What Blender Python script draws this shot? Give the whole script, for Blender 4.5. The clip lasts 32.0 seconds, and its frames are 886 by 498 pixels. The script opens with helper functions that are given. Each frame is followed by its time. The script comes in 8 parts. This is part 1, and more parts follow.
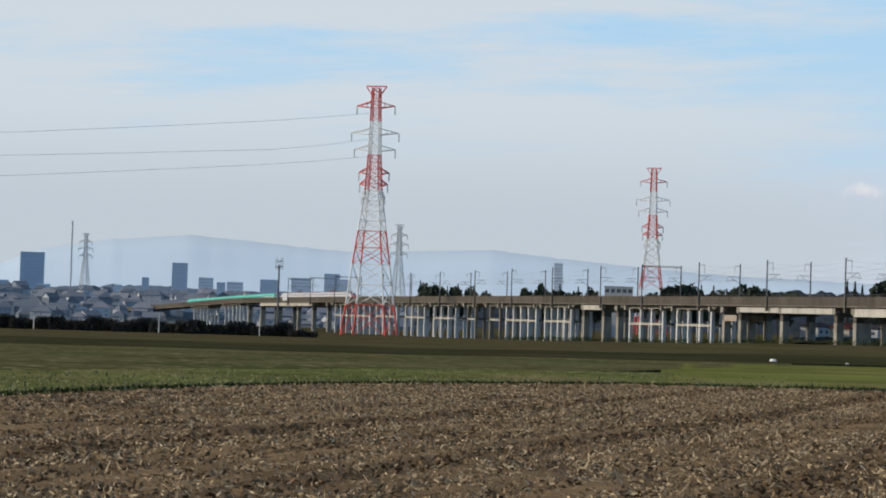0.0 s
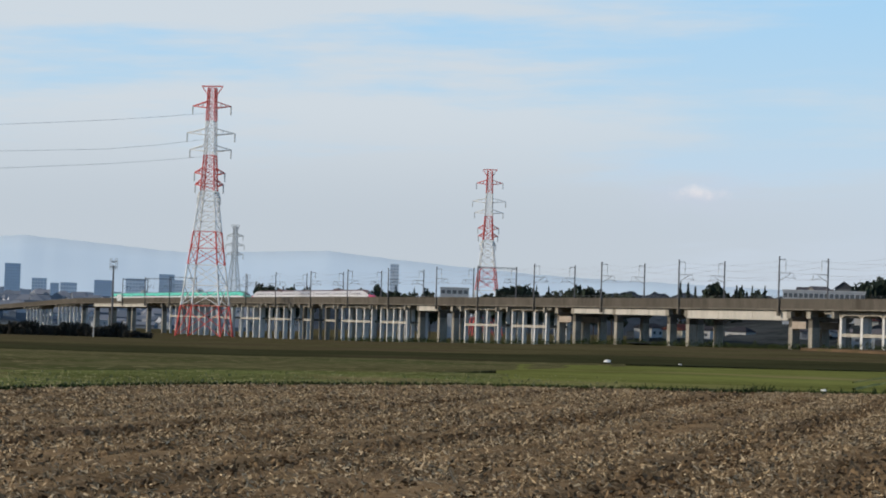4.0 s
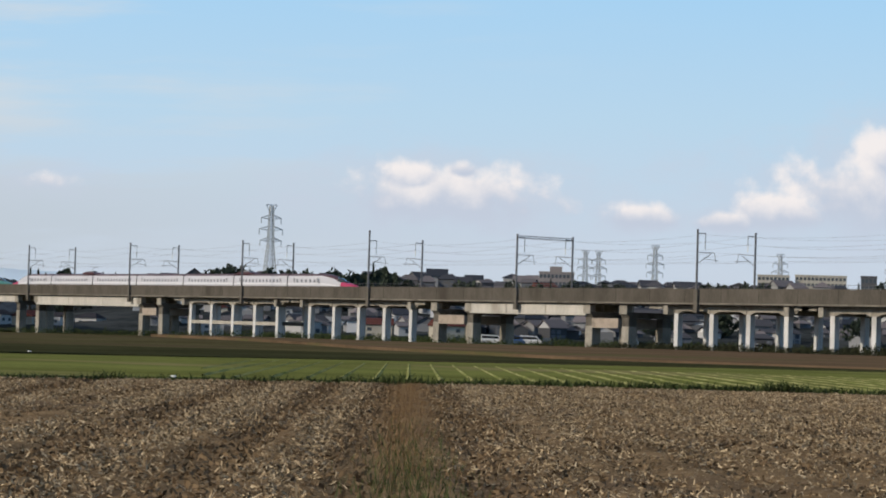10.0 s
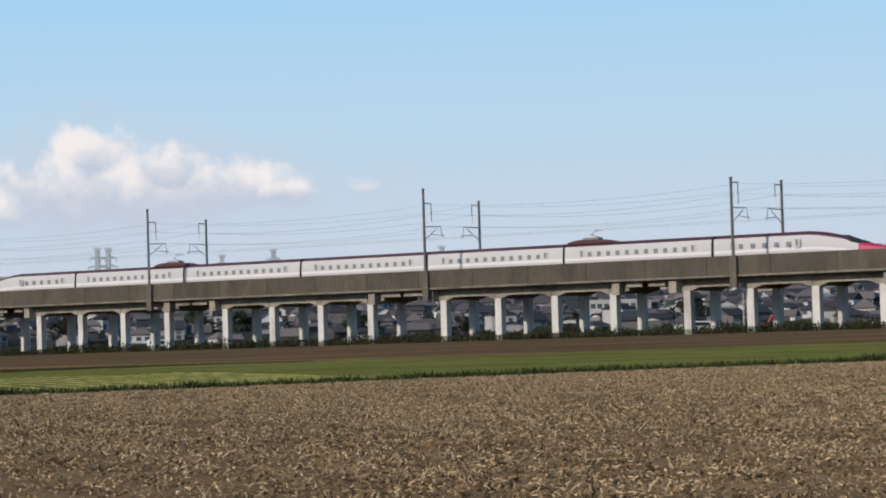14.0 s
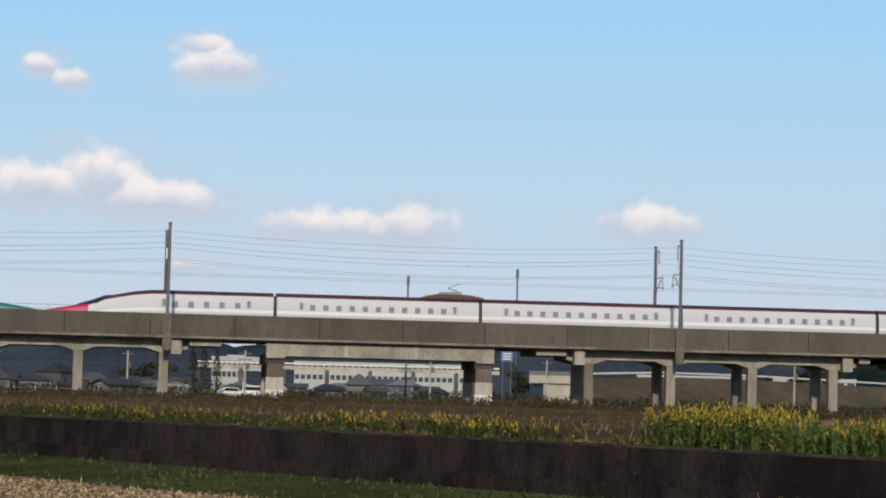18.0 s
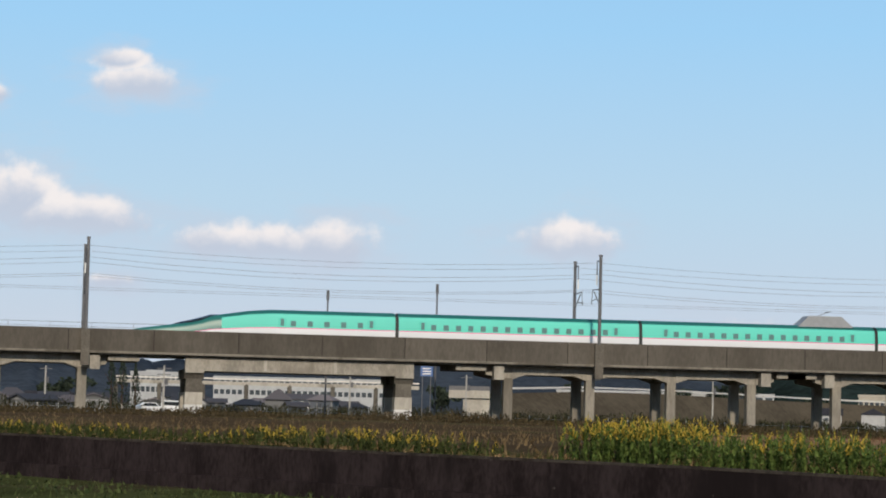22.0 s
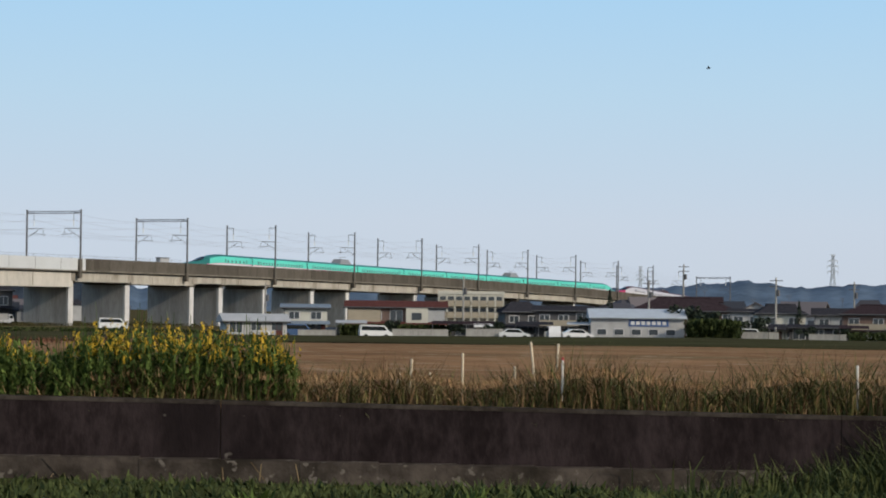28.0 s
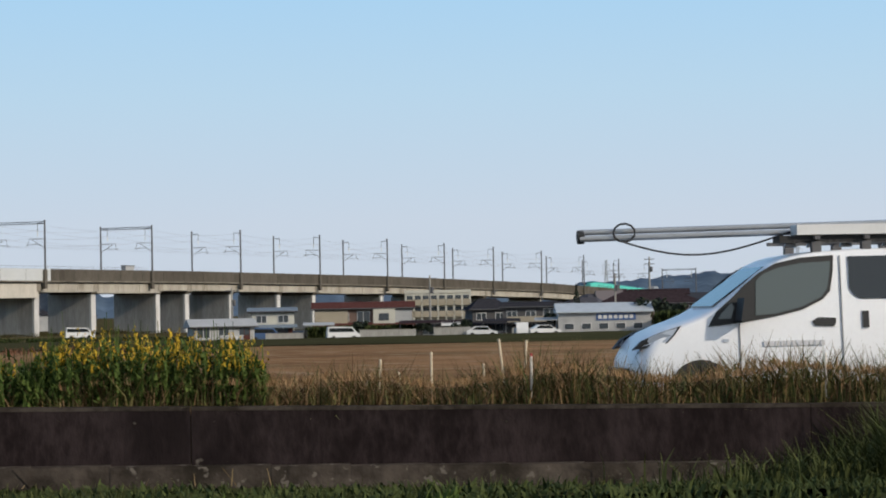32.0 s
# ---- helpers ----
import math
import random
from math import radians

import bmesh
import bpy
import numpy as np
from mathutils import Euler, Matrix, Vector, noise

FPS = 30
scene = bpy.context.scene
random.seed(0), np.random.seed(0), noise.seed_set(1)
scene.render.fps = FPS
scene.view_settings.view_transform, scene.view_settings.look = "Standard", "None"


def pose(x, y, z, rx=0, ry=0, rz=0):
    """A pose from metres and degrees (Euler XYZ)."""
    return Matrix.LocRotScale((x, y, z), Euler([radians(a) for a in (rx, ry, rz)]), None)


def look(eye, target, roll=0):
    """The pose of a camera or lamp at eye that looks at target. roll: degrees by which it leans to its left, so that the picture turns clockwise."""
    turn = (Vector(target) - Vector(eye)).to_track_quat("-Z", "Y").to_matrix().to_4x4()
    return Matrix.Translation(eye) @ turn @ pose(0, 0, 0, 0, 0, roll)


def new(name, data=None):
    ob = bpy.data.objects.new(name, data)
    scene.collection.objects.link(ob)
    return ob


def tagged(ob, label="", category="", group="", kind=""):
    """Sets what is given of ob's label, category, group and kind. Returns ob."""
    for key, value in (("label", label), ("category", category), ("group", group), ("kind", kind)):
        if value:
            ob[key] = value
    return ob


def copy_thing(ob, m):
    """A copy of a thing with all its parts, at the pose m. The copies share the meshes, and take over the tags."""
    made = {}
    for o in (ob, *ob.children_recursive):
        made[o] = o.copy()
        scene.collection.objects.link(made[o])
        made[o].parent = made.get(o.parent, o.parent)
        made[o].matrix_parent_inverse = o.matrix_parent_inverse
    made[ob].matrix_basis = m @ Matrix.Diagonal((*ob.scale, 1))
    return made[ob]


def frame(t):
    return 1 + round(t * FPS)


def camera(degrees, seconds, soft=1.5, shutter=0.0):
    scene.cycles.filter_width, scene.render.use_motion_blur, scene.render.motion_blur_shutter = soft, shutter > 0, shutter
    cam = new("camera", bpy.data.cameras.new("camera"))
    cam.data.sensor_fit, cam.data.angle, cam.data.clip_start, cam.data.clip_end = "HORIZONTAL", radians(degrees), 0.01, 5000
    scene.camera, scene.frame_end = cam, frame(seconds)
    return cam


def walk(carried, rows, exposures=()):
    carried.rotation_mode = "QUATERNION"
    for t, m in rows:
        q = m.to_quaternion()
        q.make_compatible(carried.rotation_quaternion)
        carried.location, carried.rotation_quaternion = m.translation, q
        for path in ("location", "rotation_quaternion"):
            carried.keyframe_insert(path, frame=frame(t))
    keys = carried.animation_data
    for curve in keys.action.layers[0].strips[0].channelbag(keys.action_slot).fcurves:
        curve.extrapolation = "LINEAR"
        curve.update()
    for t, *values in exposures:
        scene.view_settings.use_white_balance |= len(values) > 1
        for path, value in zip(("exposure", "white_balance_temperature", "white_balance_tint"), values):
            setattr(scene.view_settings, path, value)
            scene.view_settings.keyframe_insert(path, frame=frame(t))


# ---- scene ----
FOV = 20.39
EYE = Vector((0.0, 0.0, 1.52))
cam = camera(FOV, 32.0, soft=1.9)


def aim(yaw, pitch, roll):
    a, e = radians(yaw), radians(pitch)
    ahead = Vector((math.sin(a) * math.cos(e), math.cos(a) * math.cos(e), math.sin(e)))
    return look(EYE, EYE + ahead * 10, roll)


# seconds, heading clockwise from the viaduct's normal, pitch, lean
walk(cam, [
    (0.0, aim(-74.13, 1.65, 1.77)), (0.5, aim(-73.98, 1.62, 1.69)), (1.0, aim(-73.85, 1.69, 1.68)),
    (1.5, aim(-73.57, 1.68, 1.57)), (2.0, aim(-73.04, 1.65, 1.67)), (2.5, aim(-72.5, 1.74, 1.72)),
    (3.0, aim(-72.0, 1.77, 1.7)), (3.5, aim(-71.26, 1.79, 1.84)), (4.0, aim(-70.32, 1.79, 1.8)),
    (4.5, aim(-69.32, 2.03, 1.6)), (6.5, aim(-67.18, 1.86, 1.65)), (7.0, aim(-66.44, 1.51, 1.7)),
    (7.5, aim(-65.87, 1.45, 1.75)), (8.0, aim(-64.71, 1.56, 1.55)), (8.5, aim(-62.01, 1.47, 1.7)),
    (9.0, aim(-59.58, 1.54, 1.88)), (9.5, aim(-57.3, 1.7, 1.76)), (10.0, aim(-55.3, 1.94, 1.76)),
    (10.5, aim(-53.72, 2.1, 1.44)), (11.0, aim(-51.38, 2.18, 1.33)), (11.5, aim(-49.16, 2.11, 1.18)),
    (12.0, aim(-46.71, 2.21, 0.96)), (12.5, aim(-43.97, 2.3, 0.21)), (13.0, aim(-41.59, 1.91, -0.4)),
    (13.5, aim(-39.49, 1.69, -0.96)), (14.0, aim(-36.91, 1.94, -1.73)), (14.5, aim(-33.12, 1.96, -1.56)),
    (16.5, aim(-4.69, 2.46, 1.5)), (17.0, aim(-0.81, 2.88, 1.09)), (17.5, aim(4.3, 3.19, 1.26)),
    (18.0, aim(7.82, 3.47, 1.42)), (18.5, aim(8.65, 4.08, 1.21)), (19.0, aim(8.04, 4.68, 1.02)),
    (19.5, aim(7.03, 4.85, 0.94)), (20.0, aim(6.57, 4.59, 0.91)), (20.5, aim(6.51, 4.21, 1.16)),
    (21.0, aim(6.74, 4.14, 1.2)), (21.5, aim(7.08, 4.0, 1.17)), (22.0, aim(9.68, 3.86, 1.38)),
    (22.5, aim(16.99, 3.72, 1.29)), (23.0, aim(25.02, 3.24, 0.79)), (23.5, aim(32.95, 2.97, 0.36)),
    (24.0, aim(40.21, 2.81, 0.26)), (24.5, aim(45.77, 2.6, -0.12)), (25.0, aim(49.34, 2.17, -0.4)),
    (25.5, aim(53.29, 1.94, -0.47)), (26.0, aim(58.07, 1.97, -0.44)), (26.5, aim(61.81, 1.69, -0.08)),
    (28.5, aim(66.43, 1.36, 0.51)), (29.0, aim(66.61, 1.22, -0.02)), (29.5, aim(66.82, 1.13, -0.38)),
    (30.0, aim(66.87, 1.1, -0.29)), (30.5, aim(66.86, 1.17, -0.44)), (31.0, aim(66.88, 1.0, -0.9)),
    (31.5, aim(66.86, 1.17, -1.08)), (32.0, aim(66.92, 1.36, -1.07)),
])

# ---- light ----
SUN_AZ, SUN_EL = 186.0, 26.0
a, e = radians(SUN_AZ), radians(SUN_EL)
sun_from = Vector((math.sin(a) * math.cos(e), math.cos(a) * math.cos(e), math.sin(e)))
sun = new("sun", bpy.data.lights.new("sun", "SUN"))
sun.data.energy, sun.data.angle, sun.data.color = 3.3, radians(2.0), (1.0, 0.87, 0.70)
sun.matrix_world = look(sun_from * 50, (0, 0, 0))
scene.view_settings.exposure = 0.0


def node(nt, kind, ins=(), operation=""):
    n = nt.nodes.new(kind)
    if operation:
        n.operation = operation
    for i, v in enumerate(ins):
        if v is None:
            continue
        if hasattr(v, "links"):
            nt.links.new(v, n.inputs[i])
        else:
            n.inputs[i].default_value = v
    return n


def maths(nt, op, *ins):
    return node(nt, "ShaderNodeMath", ins, operation=op).outputs[0]


def remap(nt, v, a, b, c=0.0, d=1.0, smooth=True):
    n = node(nt, "ShaderNodeMapRange", (v, a, b, c, d))
    n.interpolation_type = "SMOOTHSTEP" if smooth else "LINEAR"
    return n.outputs[0]


def blend(nt, fac, a, b):
    n = nt.nodes.new("ShaderNodeMix")
    n.data_type = "RGBA"
    for i, v in ((0, fac), (6, a), (7, b)):
        if hasattr(v, "links"):
            nt.links.new(v, n.inputs[i])
        else:
            n.inputs[i].default_value = (*v, 1) if isinstance(v, tuple) and len(v) == 3 else v
    return n.outputs[2]


# banks of cumulus: heading, height, half width, half height, in degrees
CLOUDS_WEST = [(-44.6, 3.45, 2.6, .72), (-44.9, 4.15, 1.0, .6), (-43.3, 3.75, 1.1, .5), (-42.1, 3.5, 1.3, .5), (-40.6, 3.3, .7, .28), (-47.6, 3.0, 1.0, .36), (-48.8, 2.75, .6, .22),
               (-50.7, 2.8, .8, .26), (-55.2, 3.15, 2.0, .55), (-56.0, 3.5, .9, .36), (-54.9, 3.75, .45, .2),
               (-22.9, 5.0, 1.0, .8), (-23.6, 3.6, .5, .22)]
CLOUDS_MID = [(-13.4, 6.8, 1.1, .55), (-14.5, 5.5, .6, .27), (-8.9, 7.1, 2.5, .68), (-5.9, 7.3, 1, .55), (-11.1, 5.8, 1.5, .8), (-10.1, 5.2, 1, .36),
              (-6.7, 5.8, .8, .42), (-3.9, 4.6, 1.5, .45), (-1.9, 4.6, 1.7, .42), (-.2, 4.8, .9, .52), (1.1, 4.4, 1.4, .36), (-6.9, 3.7, .9, .27),
              (-4.1, 3.7, 1.3, .23), (-13.6, 2.9, 1.3, .36), (-1.6, 7.4, .36, .2), (-.8, 7.1, .36, .2), (2.5, 7.5, .8, .32), (2.1, 8, .55, .22)]
CLOUDS_EAST = [(5.6, 3.9, 1.1, .32), (7, 3.9, .95, .42), (4.3, 3.9, .7, .3), (12.6, 4.15, .9, .36), (2, 2.9, .45, .15)]
# thin far banks, half dissolved in the haze
CLOUDS_FAINT = [(28.7, 2.6, 2.4, .55), (32.5, 2.4, 2.6, .5), (36.5, 2.35, 2.0, .42), (17, 2.2, 1.6, .40), (-38.7, 3.4, 1.0, .36), (-64.5, 3.2, 1.5, .45)]


def sky():
    w = bpy.data.worlds.new("world")
    scene.world = w
    w.use_nodes = True
    nt = w.node_tree
    nt.nodes.clear()
    air = node(nt, "ShaderNodeTexSky")
    air.sky_type, air.sun_disc = "NISHITA", False
    air.sun_elevation, air.sun_rotation = radians(SUN_EL), radians(SUN_AZ)
    air.air_density, air.dust_density, air.ozone_density = 1.0, 0.6, 1.6
    way = node(nt, "ShaderNodeTexCoord").outputs["Generated"]
    x, y, z = node(nt, "ShaderNodeSeparateXYZ", (way,)).outputs
    az = maths(nt, "MULTIPLY", maths(nt, "ARCTAN2", x, y), 57.2958)
    el = maths(nt, "MULTIPLY", maths(nt, "ARCSINE", z), 57.2958)
    place = node(nt, "ShaderNodeCombineXYZ", (az, el, 0.0)).outputs[0]
    base = node(nt, "ShaderNodeVectorMath", (air.outputs[0], (0.150, 0.141, 0.130)), operation="MULTIPLY").outputs[0]
    # clear air low over the land: deeper blue above, pale haze on the horizon
    tone = node(nt, "ShaderNodeValToRGB", (maths(nt, "MULTIPLY", el, 0.05),))
    stops = tone.color_ramp.elements
    stops[0].position, stops[0].color = 0.0, (0.575, 0.635, 0.722, 1)
    stops[1].position, stops[1].color = 1.0, (0.17, 0.42, 0.80, 1)
    for p, c in ((0.10, (0.575, 0.66, 0.768, 1)), (0.25, (0.482, 0.67, 0.832, 1)), (0.45, (0.35, 0.63, 0.905, 1))):
        stops.new(p).color = c
    base = blend(nt, remap(nt, el, 40.0, 14.0), base, tone.outputs[0])
    # thin high cloud, thickest to the west
    tilt = maths(nt, "SUBTRACT", el, maths(nt, "MULTIPLY", az, 0.035))
    drawn = node(nt, "ShaderNodeCombineXYZ", (maths(nt, "MULTIPLY", az, 0.075), maths(nt, "MULTIPLY", tilt, 0.42), 2.7)).outputs[0]
    veil = node(nt, "ShaderNodeTexNoise", (drawn, None, 1.3, 6.0, 0.56)).outputs[0]
    fibre = node(nt, "ShaderNodeTexNoise", (node(nt, "ShaderNodeVectorMath", (drawn, (1.6, 3.2, 1.0)), operation="MULTIPLY").outputs[0], None, 1.3, 4.0, 0.6)).outputs[0]
    west = remap(nt, az, -58.0, -82.0)
    low = remap(nt, el, 5.2, 2.2)
    level = maths(nt, "ADD", maths(nt, "ADD", maths(nt, "MULTIPLY", veil, 0.72), maths(nt, "MULTIPLY", fibre, 0.28)), maths(nt, "ADD", maths(nt, "MULTIPLY", west, 0.20), maths(nt, "MULTIPLY", low, 0.12)))
    thick = maths(nt, "MULTIPLY", remap(nt, level, 0.48, 0.66), remap(nt, az, -48.0, -72.0))
    base = blend(nt, maths(nt, "MULTIPLY", thick, 0.90), base, blend(nt, low, (0.64, 0.695, 0.745), (0.525, 0.585, 0.645)))
    # heaps
    fine = node(nt, "ShaderNodeTexNoise", (place, None, 1.15, 6.0, 0.54)).outputs[0]
    rough = maths(nt, "MULTIPLY", maths(nt, "SUBTRACT", fine, 0.5), 1.35)
    body = None
    under = None
    for ca, ce, cw, ch in CLOUDS_WEST + CLOUDS_MID + CLOUDS_EAST + CLOUDS_FAINT:
        d = node(nt, "ShaderNodeVectorMath", (place, (-ca, -ce, 0.0)), operation="ADD").outputs[0]
        d = node(nt, "ShaderNodeVectorMath", (d, (0.60 / cw, 0.52 / ch, 0.0)), operation="MULTIPLY").outputs[0]
        q = node(nt, "ShaderNodeVectorMath", (d,), operation="LENGTH").outputs["Value"]
        q = maths(nt, "SUBTRACT", 0.46 if (ca, ce, cw, ch) in CLOUDS_FAINT else 1.0, q)
        body = q if body is None else maths(nt, "MAXIMUM", body, q)
        # height within the heap, counted where the heap is
        up = maths(nt, "ADD", q, maths(nt, "MULTIPLY", node(nt, "ShaderNodeSeparateXYZ", (d,)).outputs[1], 0.55))
        under = up if under is None else maths(nt, "MAXIMUM", under, up)
    above = maths(nt, "SUBTRACT", under, body)
    wisp = node(nt, "ShaderNodeTexNoise", (node(nt, "ShaderNodeVectorMath", (place, (0.55, 1.2, 1.0)), operation="MULTIPLY").outputs[0], None, 1.0, 5.0, 0.6)).outputs[0]
    # a thin grey skirt round and under each heap
    skirt = remap(nt, maths(nt, "ADD", body, maths(nt, "MULTIPLY", maths(nt, "SUBTRACT", wisp, 0.5), 2.6)), -0.55, 0.65)
    base = blend(nt, maths(nt, "MULTIPLY", skirt, 0.55), base, (0.565, 0.625, 0.735))
    dens = remap(nt, maths(nt, "ADD", body, rough), 0.12, 0.60)
    dens = maths(nt, "MULTIPLY", dens, remap(nt, above, -0.60, -0.05, 0.25, 1.0))
    lit = remap(nt, maths(nt, "ADD", above, maths(nt, "MULTIPLY", rough, 0.50)), -0.16, 0.30)
    tone = blend(nt, lit, (0.545, 0.60, 0.71), (0.93, 0.87, 0.85))
    base = blend(nt, maths(nt, "MULTIPLY", dens, 0.92), base, tone)
    out = node(nt, "ShaderNodeOutputWorld")
    bg = node(nt, "ShaderNodeBackground", (base, 1.0))
    nt.links.new(bg.outputs[0], out.inputs[0])


sky()

# ---- materials ----
MATS = {}


def mat(name, color, rough=0.7, metal=0.0, vary=0.25, scale=2.0, bump=0.0, fine=25.0, second=None, streak=(1, 1, 1), by_object=0.0, glow=0.0, amount=0.5, spots=None):
    """A painted or natural surface: colour with blotches and fine grain, and a second tone laid in patches."""
    if name in MATS:
        return MATS[name]
    m = bpy.data.materials.new(name)
    m.use_nodes = True
    nt = m.node_tree
    b = nt.nodes["Principled BSDF"]
    b.inputs["Roughness"].default_value, b.inputs["Metallic"].default_value = rough, metal
    # earth, plants and weathered concrete have no sheen at a low angle
    if rough >= 0.85:
        b.inputs["Specular IOR Level"].default_value = 0.0
    elif rough < 0.3:
        b.inputs["Specular IOR Level"].default_value = 0.9
    co = node(nt, "ShaderNodeTexCoord").outputs["Object"]
    co = node(nt, "ShaderNodeVectorMath", (co, streak), operation="MULTIPLY").outputs[0]
    big = node(nt, "ShaderNodeTexNoise", (co, None, scale, 4.0, 0.6)).outputs[0]
    small = node(nt, "ShaderNodeTexNoise", (co, None, fine, 3.0, 0.6)).outputs[0]
    dark = tuple(c * (1 - vary) for c in color)
    light = tuple(min(1, c * (1 + vary * 0.7)) for c in color)
    col = blend(nt, remap(nt, maths(nt, "ADD", maths(nt, "MULTIPLY", big, 0.6), maths(nt, "MULTIPLY", small, 0.4)), 0.35, 0.65), dark, light)
    if second:
        patch = node(nt, "ShaderNodeTexNoise", (co, None, scale * 0.45, 5.0, 0.65)).outputs[0]
        col = blend(nt, remap(nt, patch, 0.62 - amount * 0.25, 0.78 - amount * 0.25), col, second)
    if spots:
        tint, size, over = spots
        dots = node(nt, "ShaderNodeTexNoise", (node(nt, "ShaderNodeTexCoord").outputs["Object"], None, size, 2.0, 0.55)).outputs[0]
        col = blend(nt, remap(nt, dots, over, over + 0.06), col, tint)
    if by_object:
        r = node(nt, "ShaderNodeObjectInfo").outputs["Random"]
        hsv = node(nt, "ShaderNodeHueSaturation", (0.5, 1.0, remap(nt, r, 0, 1, 1 - by_object, 1 + by_object, False), 1.0, col))
        col = hsv.outputs[0]
    nt.links.new(col, b.inputs["Base Color"])
    if bump:
        bn = node(nt, "ShaderNodeBump", (bump, 0.05, None, small))
        for i in bn.inputs:
            if i.name == "Height":
                nt.links.new(small, i)
        nt.links.new(bn.outputs[0], b.inputs["Normal"])
    if glow:
        nt.links.new(col, b.inputs["Emission Color"])
        b.inputs["Emission Strength"].default_value = glow
    MATS[name] = m
    return m


def leaf_mat(name, a, b_, rough=0.75, power=1.0):
    """Two tones mixed blade by blade; a power over 1 leaves few blades pale."""
    m = bpy.data.materials.new(name)
    m.use_nodes = True
    nt = m.node_tree
    p = nt.nodes["Principled BSDF"]
    p.inputs["Roughness"].default_value = rough
    p.inputs["Specular IOR Level"].default_value = 0.05
    r = node(nt, "ShaderNodeNewGeometry").outputs["Random Per Island"]
    if power != 1.0:
        r = maths(nt, "POWER", r, power)
    nt.links.new(blend(nt, r, a, b_), p.inputs["Base Color"])
    MATS[name] = m
    return m


def glass_mat(name, color, rough=0.12):
    m = bpy.data.materials.new(name)
    m.use_nodes = True
    p = m.node_tree.nodes["Principled BSDF"]
    p.inputs["Base Color"].default_value = (*color, 1)
    p.inputs["Roughness"].default_value, p.inputs["IOR"].default_value = rough, 1.5
    p.inputs["Specular IOR Level"].default_value = 0.8
    MATS[name] = m
    return m


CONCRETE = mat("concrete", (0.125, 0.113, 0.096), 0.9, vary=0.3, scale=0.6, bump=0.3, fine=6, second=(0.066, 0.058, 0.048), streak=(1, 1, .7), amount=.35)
CONCRETE_PALE = mat("concrete_pale", (0.37, 0.345, 0.30), 0.9, vary=0.2, scale=0.4, bump=0.2, fine=5, second=(0.22, 0.20, 0.168), streak=(1, 1, .3), amount=.3)
GIRDER_CREAM = mat("girder_cream", (0.47, 0.445, 0.40), 0.9, vary=0.15, scale=0.4, bump=0.1, fine=5, second=(0.30, 0.275, 0.235), streak=(1, 1, .25), amount=.25)
BEAM = mat("beam_concrete", (0.285, 0.263, 0.226), 0.9, vary=0.28, scale=0.5, bump=0.3, fine=6, second=(0.19, 0.17, 0.142), streak=(1, 1, .45), amount=.4)
BOX_BUFF = mat("box_beam_buff", (0.34, 0.285, 0.235), 0.9, vary=0.2, scale=0.5, fine=5, second=(0.2, 0.17, 0.14), amount=.3)
CONCRETE_WHITE = mat("concrete_white", (0.55, 0.545, 0.535), 0.85, vary=0.14, scale=0.6, fine=6, second=(0.37, 0.365, 0.35), streak=(1, 1, .3), amount=.3)
# Weathered pier concrete, with the shade of the side faces in its colour.
PIER_DARK = mat("pier_weathered_shaded", (0.175, 0.168, 0.150), 0.9, vary=0.35, scale=0.35, bump=0.2, fine=5, second=(0.09, 0.085, 0.075), streak=(1, 1, .15), amount=.5)
GRIME = mat("grimed_concrete", (0.28, 0.268, 0.24), 0.9, vary=0.4, scale=1.2, fine=7, second=(0.10, 0.095, 0.08), streak=(1, 1, .5), amount=.5)
COLUMN = mat("column_concrete", (0.235, 0.215, 0.182), 0.9, vary=0.25, scale=0.5, bump=0.2, fine=6, second=(0.14, 0.125, 0.104), streak=(1, 1, .25), amount=.4)
PIER_GREY = mat("pier_concrete", (0.36, 0.352, 0.33), 0.9, vary=0.25, scale=0.35, bump=0.2, fine=5, second=(0.22, 0.212, 0.19), streak=(1, 1, .15), amount=.4)
PANEL_GREY = mat("panel_grey", (0.5, 0.52, 0.53), 0.6, vary=0.06, scale=0.3)
STEEL = mat("galvanised_steel", (0.105, 0.105, 0.112), 0.6, 0.15, vary=0.15, scale=1.5)
WIRE = mat("wire", (0.34, 0.35, 0.38), 0.6, 0.2, vary=0.05)
RED = mat("pylon_red", (0.62, 0.09, 0.07), 0.6, vary=0.12, scale=.3)
WHITE_PAINT = mat("pylon_white", (0.74, 0.74, 0.72), 0.6, vary=0.08, scale=.3)
PYLON_GREY = mat("pylon_grey", (0.38, 0.41, 0.43), 0.6, 0.3, vary=0.12, scale=.3)
DARK = mat("dark_rubber_and_shade", (0.015, 0.016, 0.018), 0.6, vary=0.1)
WOOD_POLE = mat("pole_concrete", (0.32, 0.31, 0.29), 0.85, vary=0.15, scale=1)


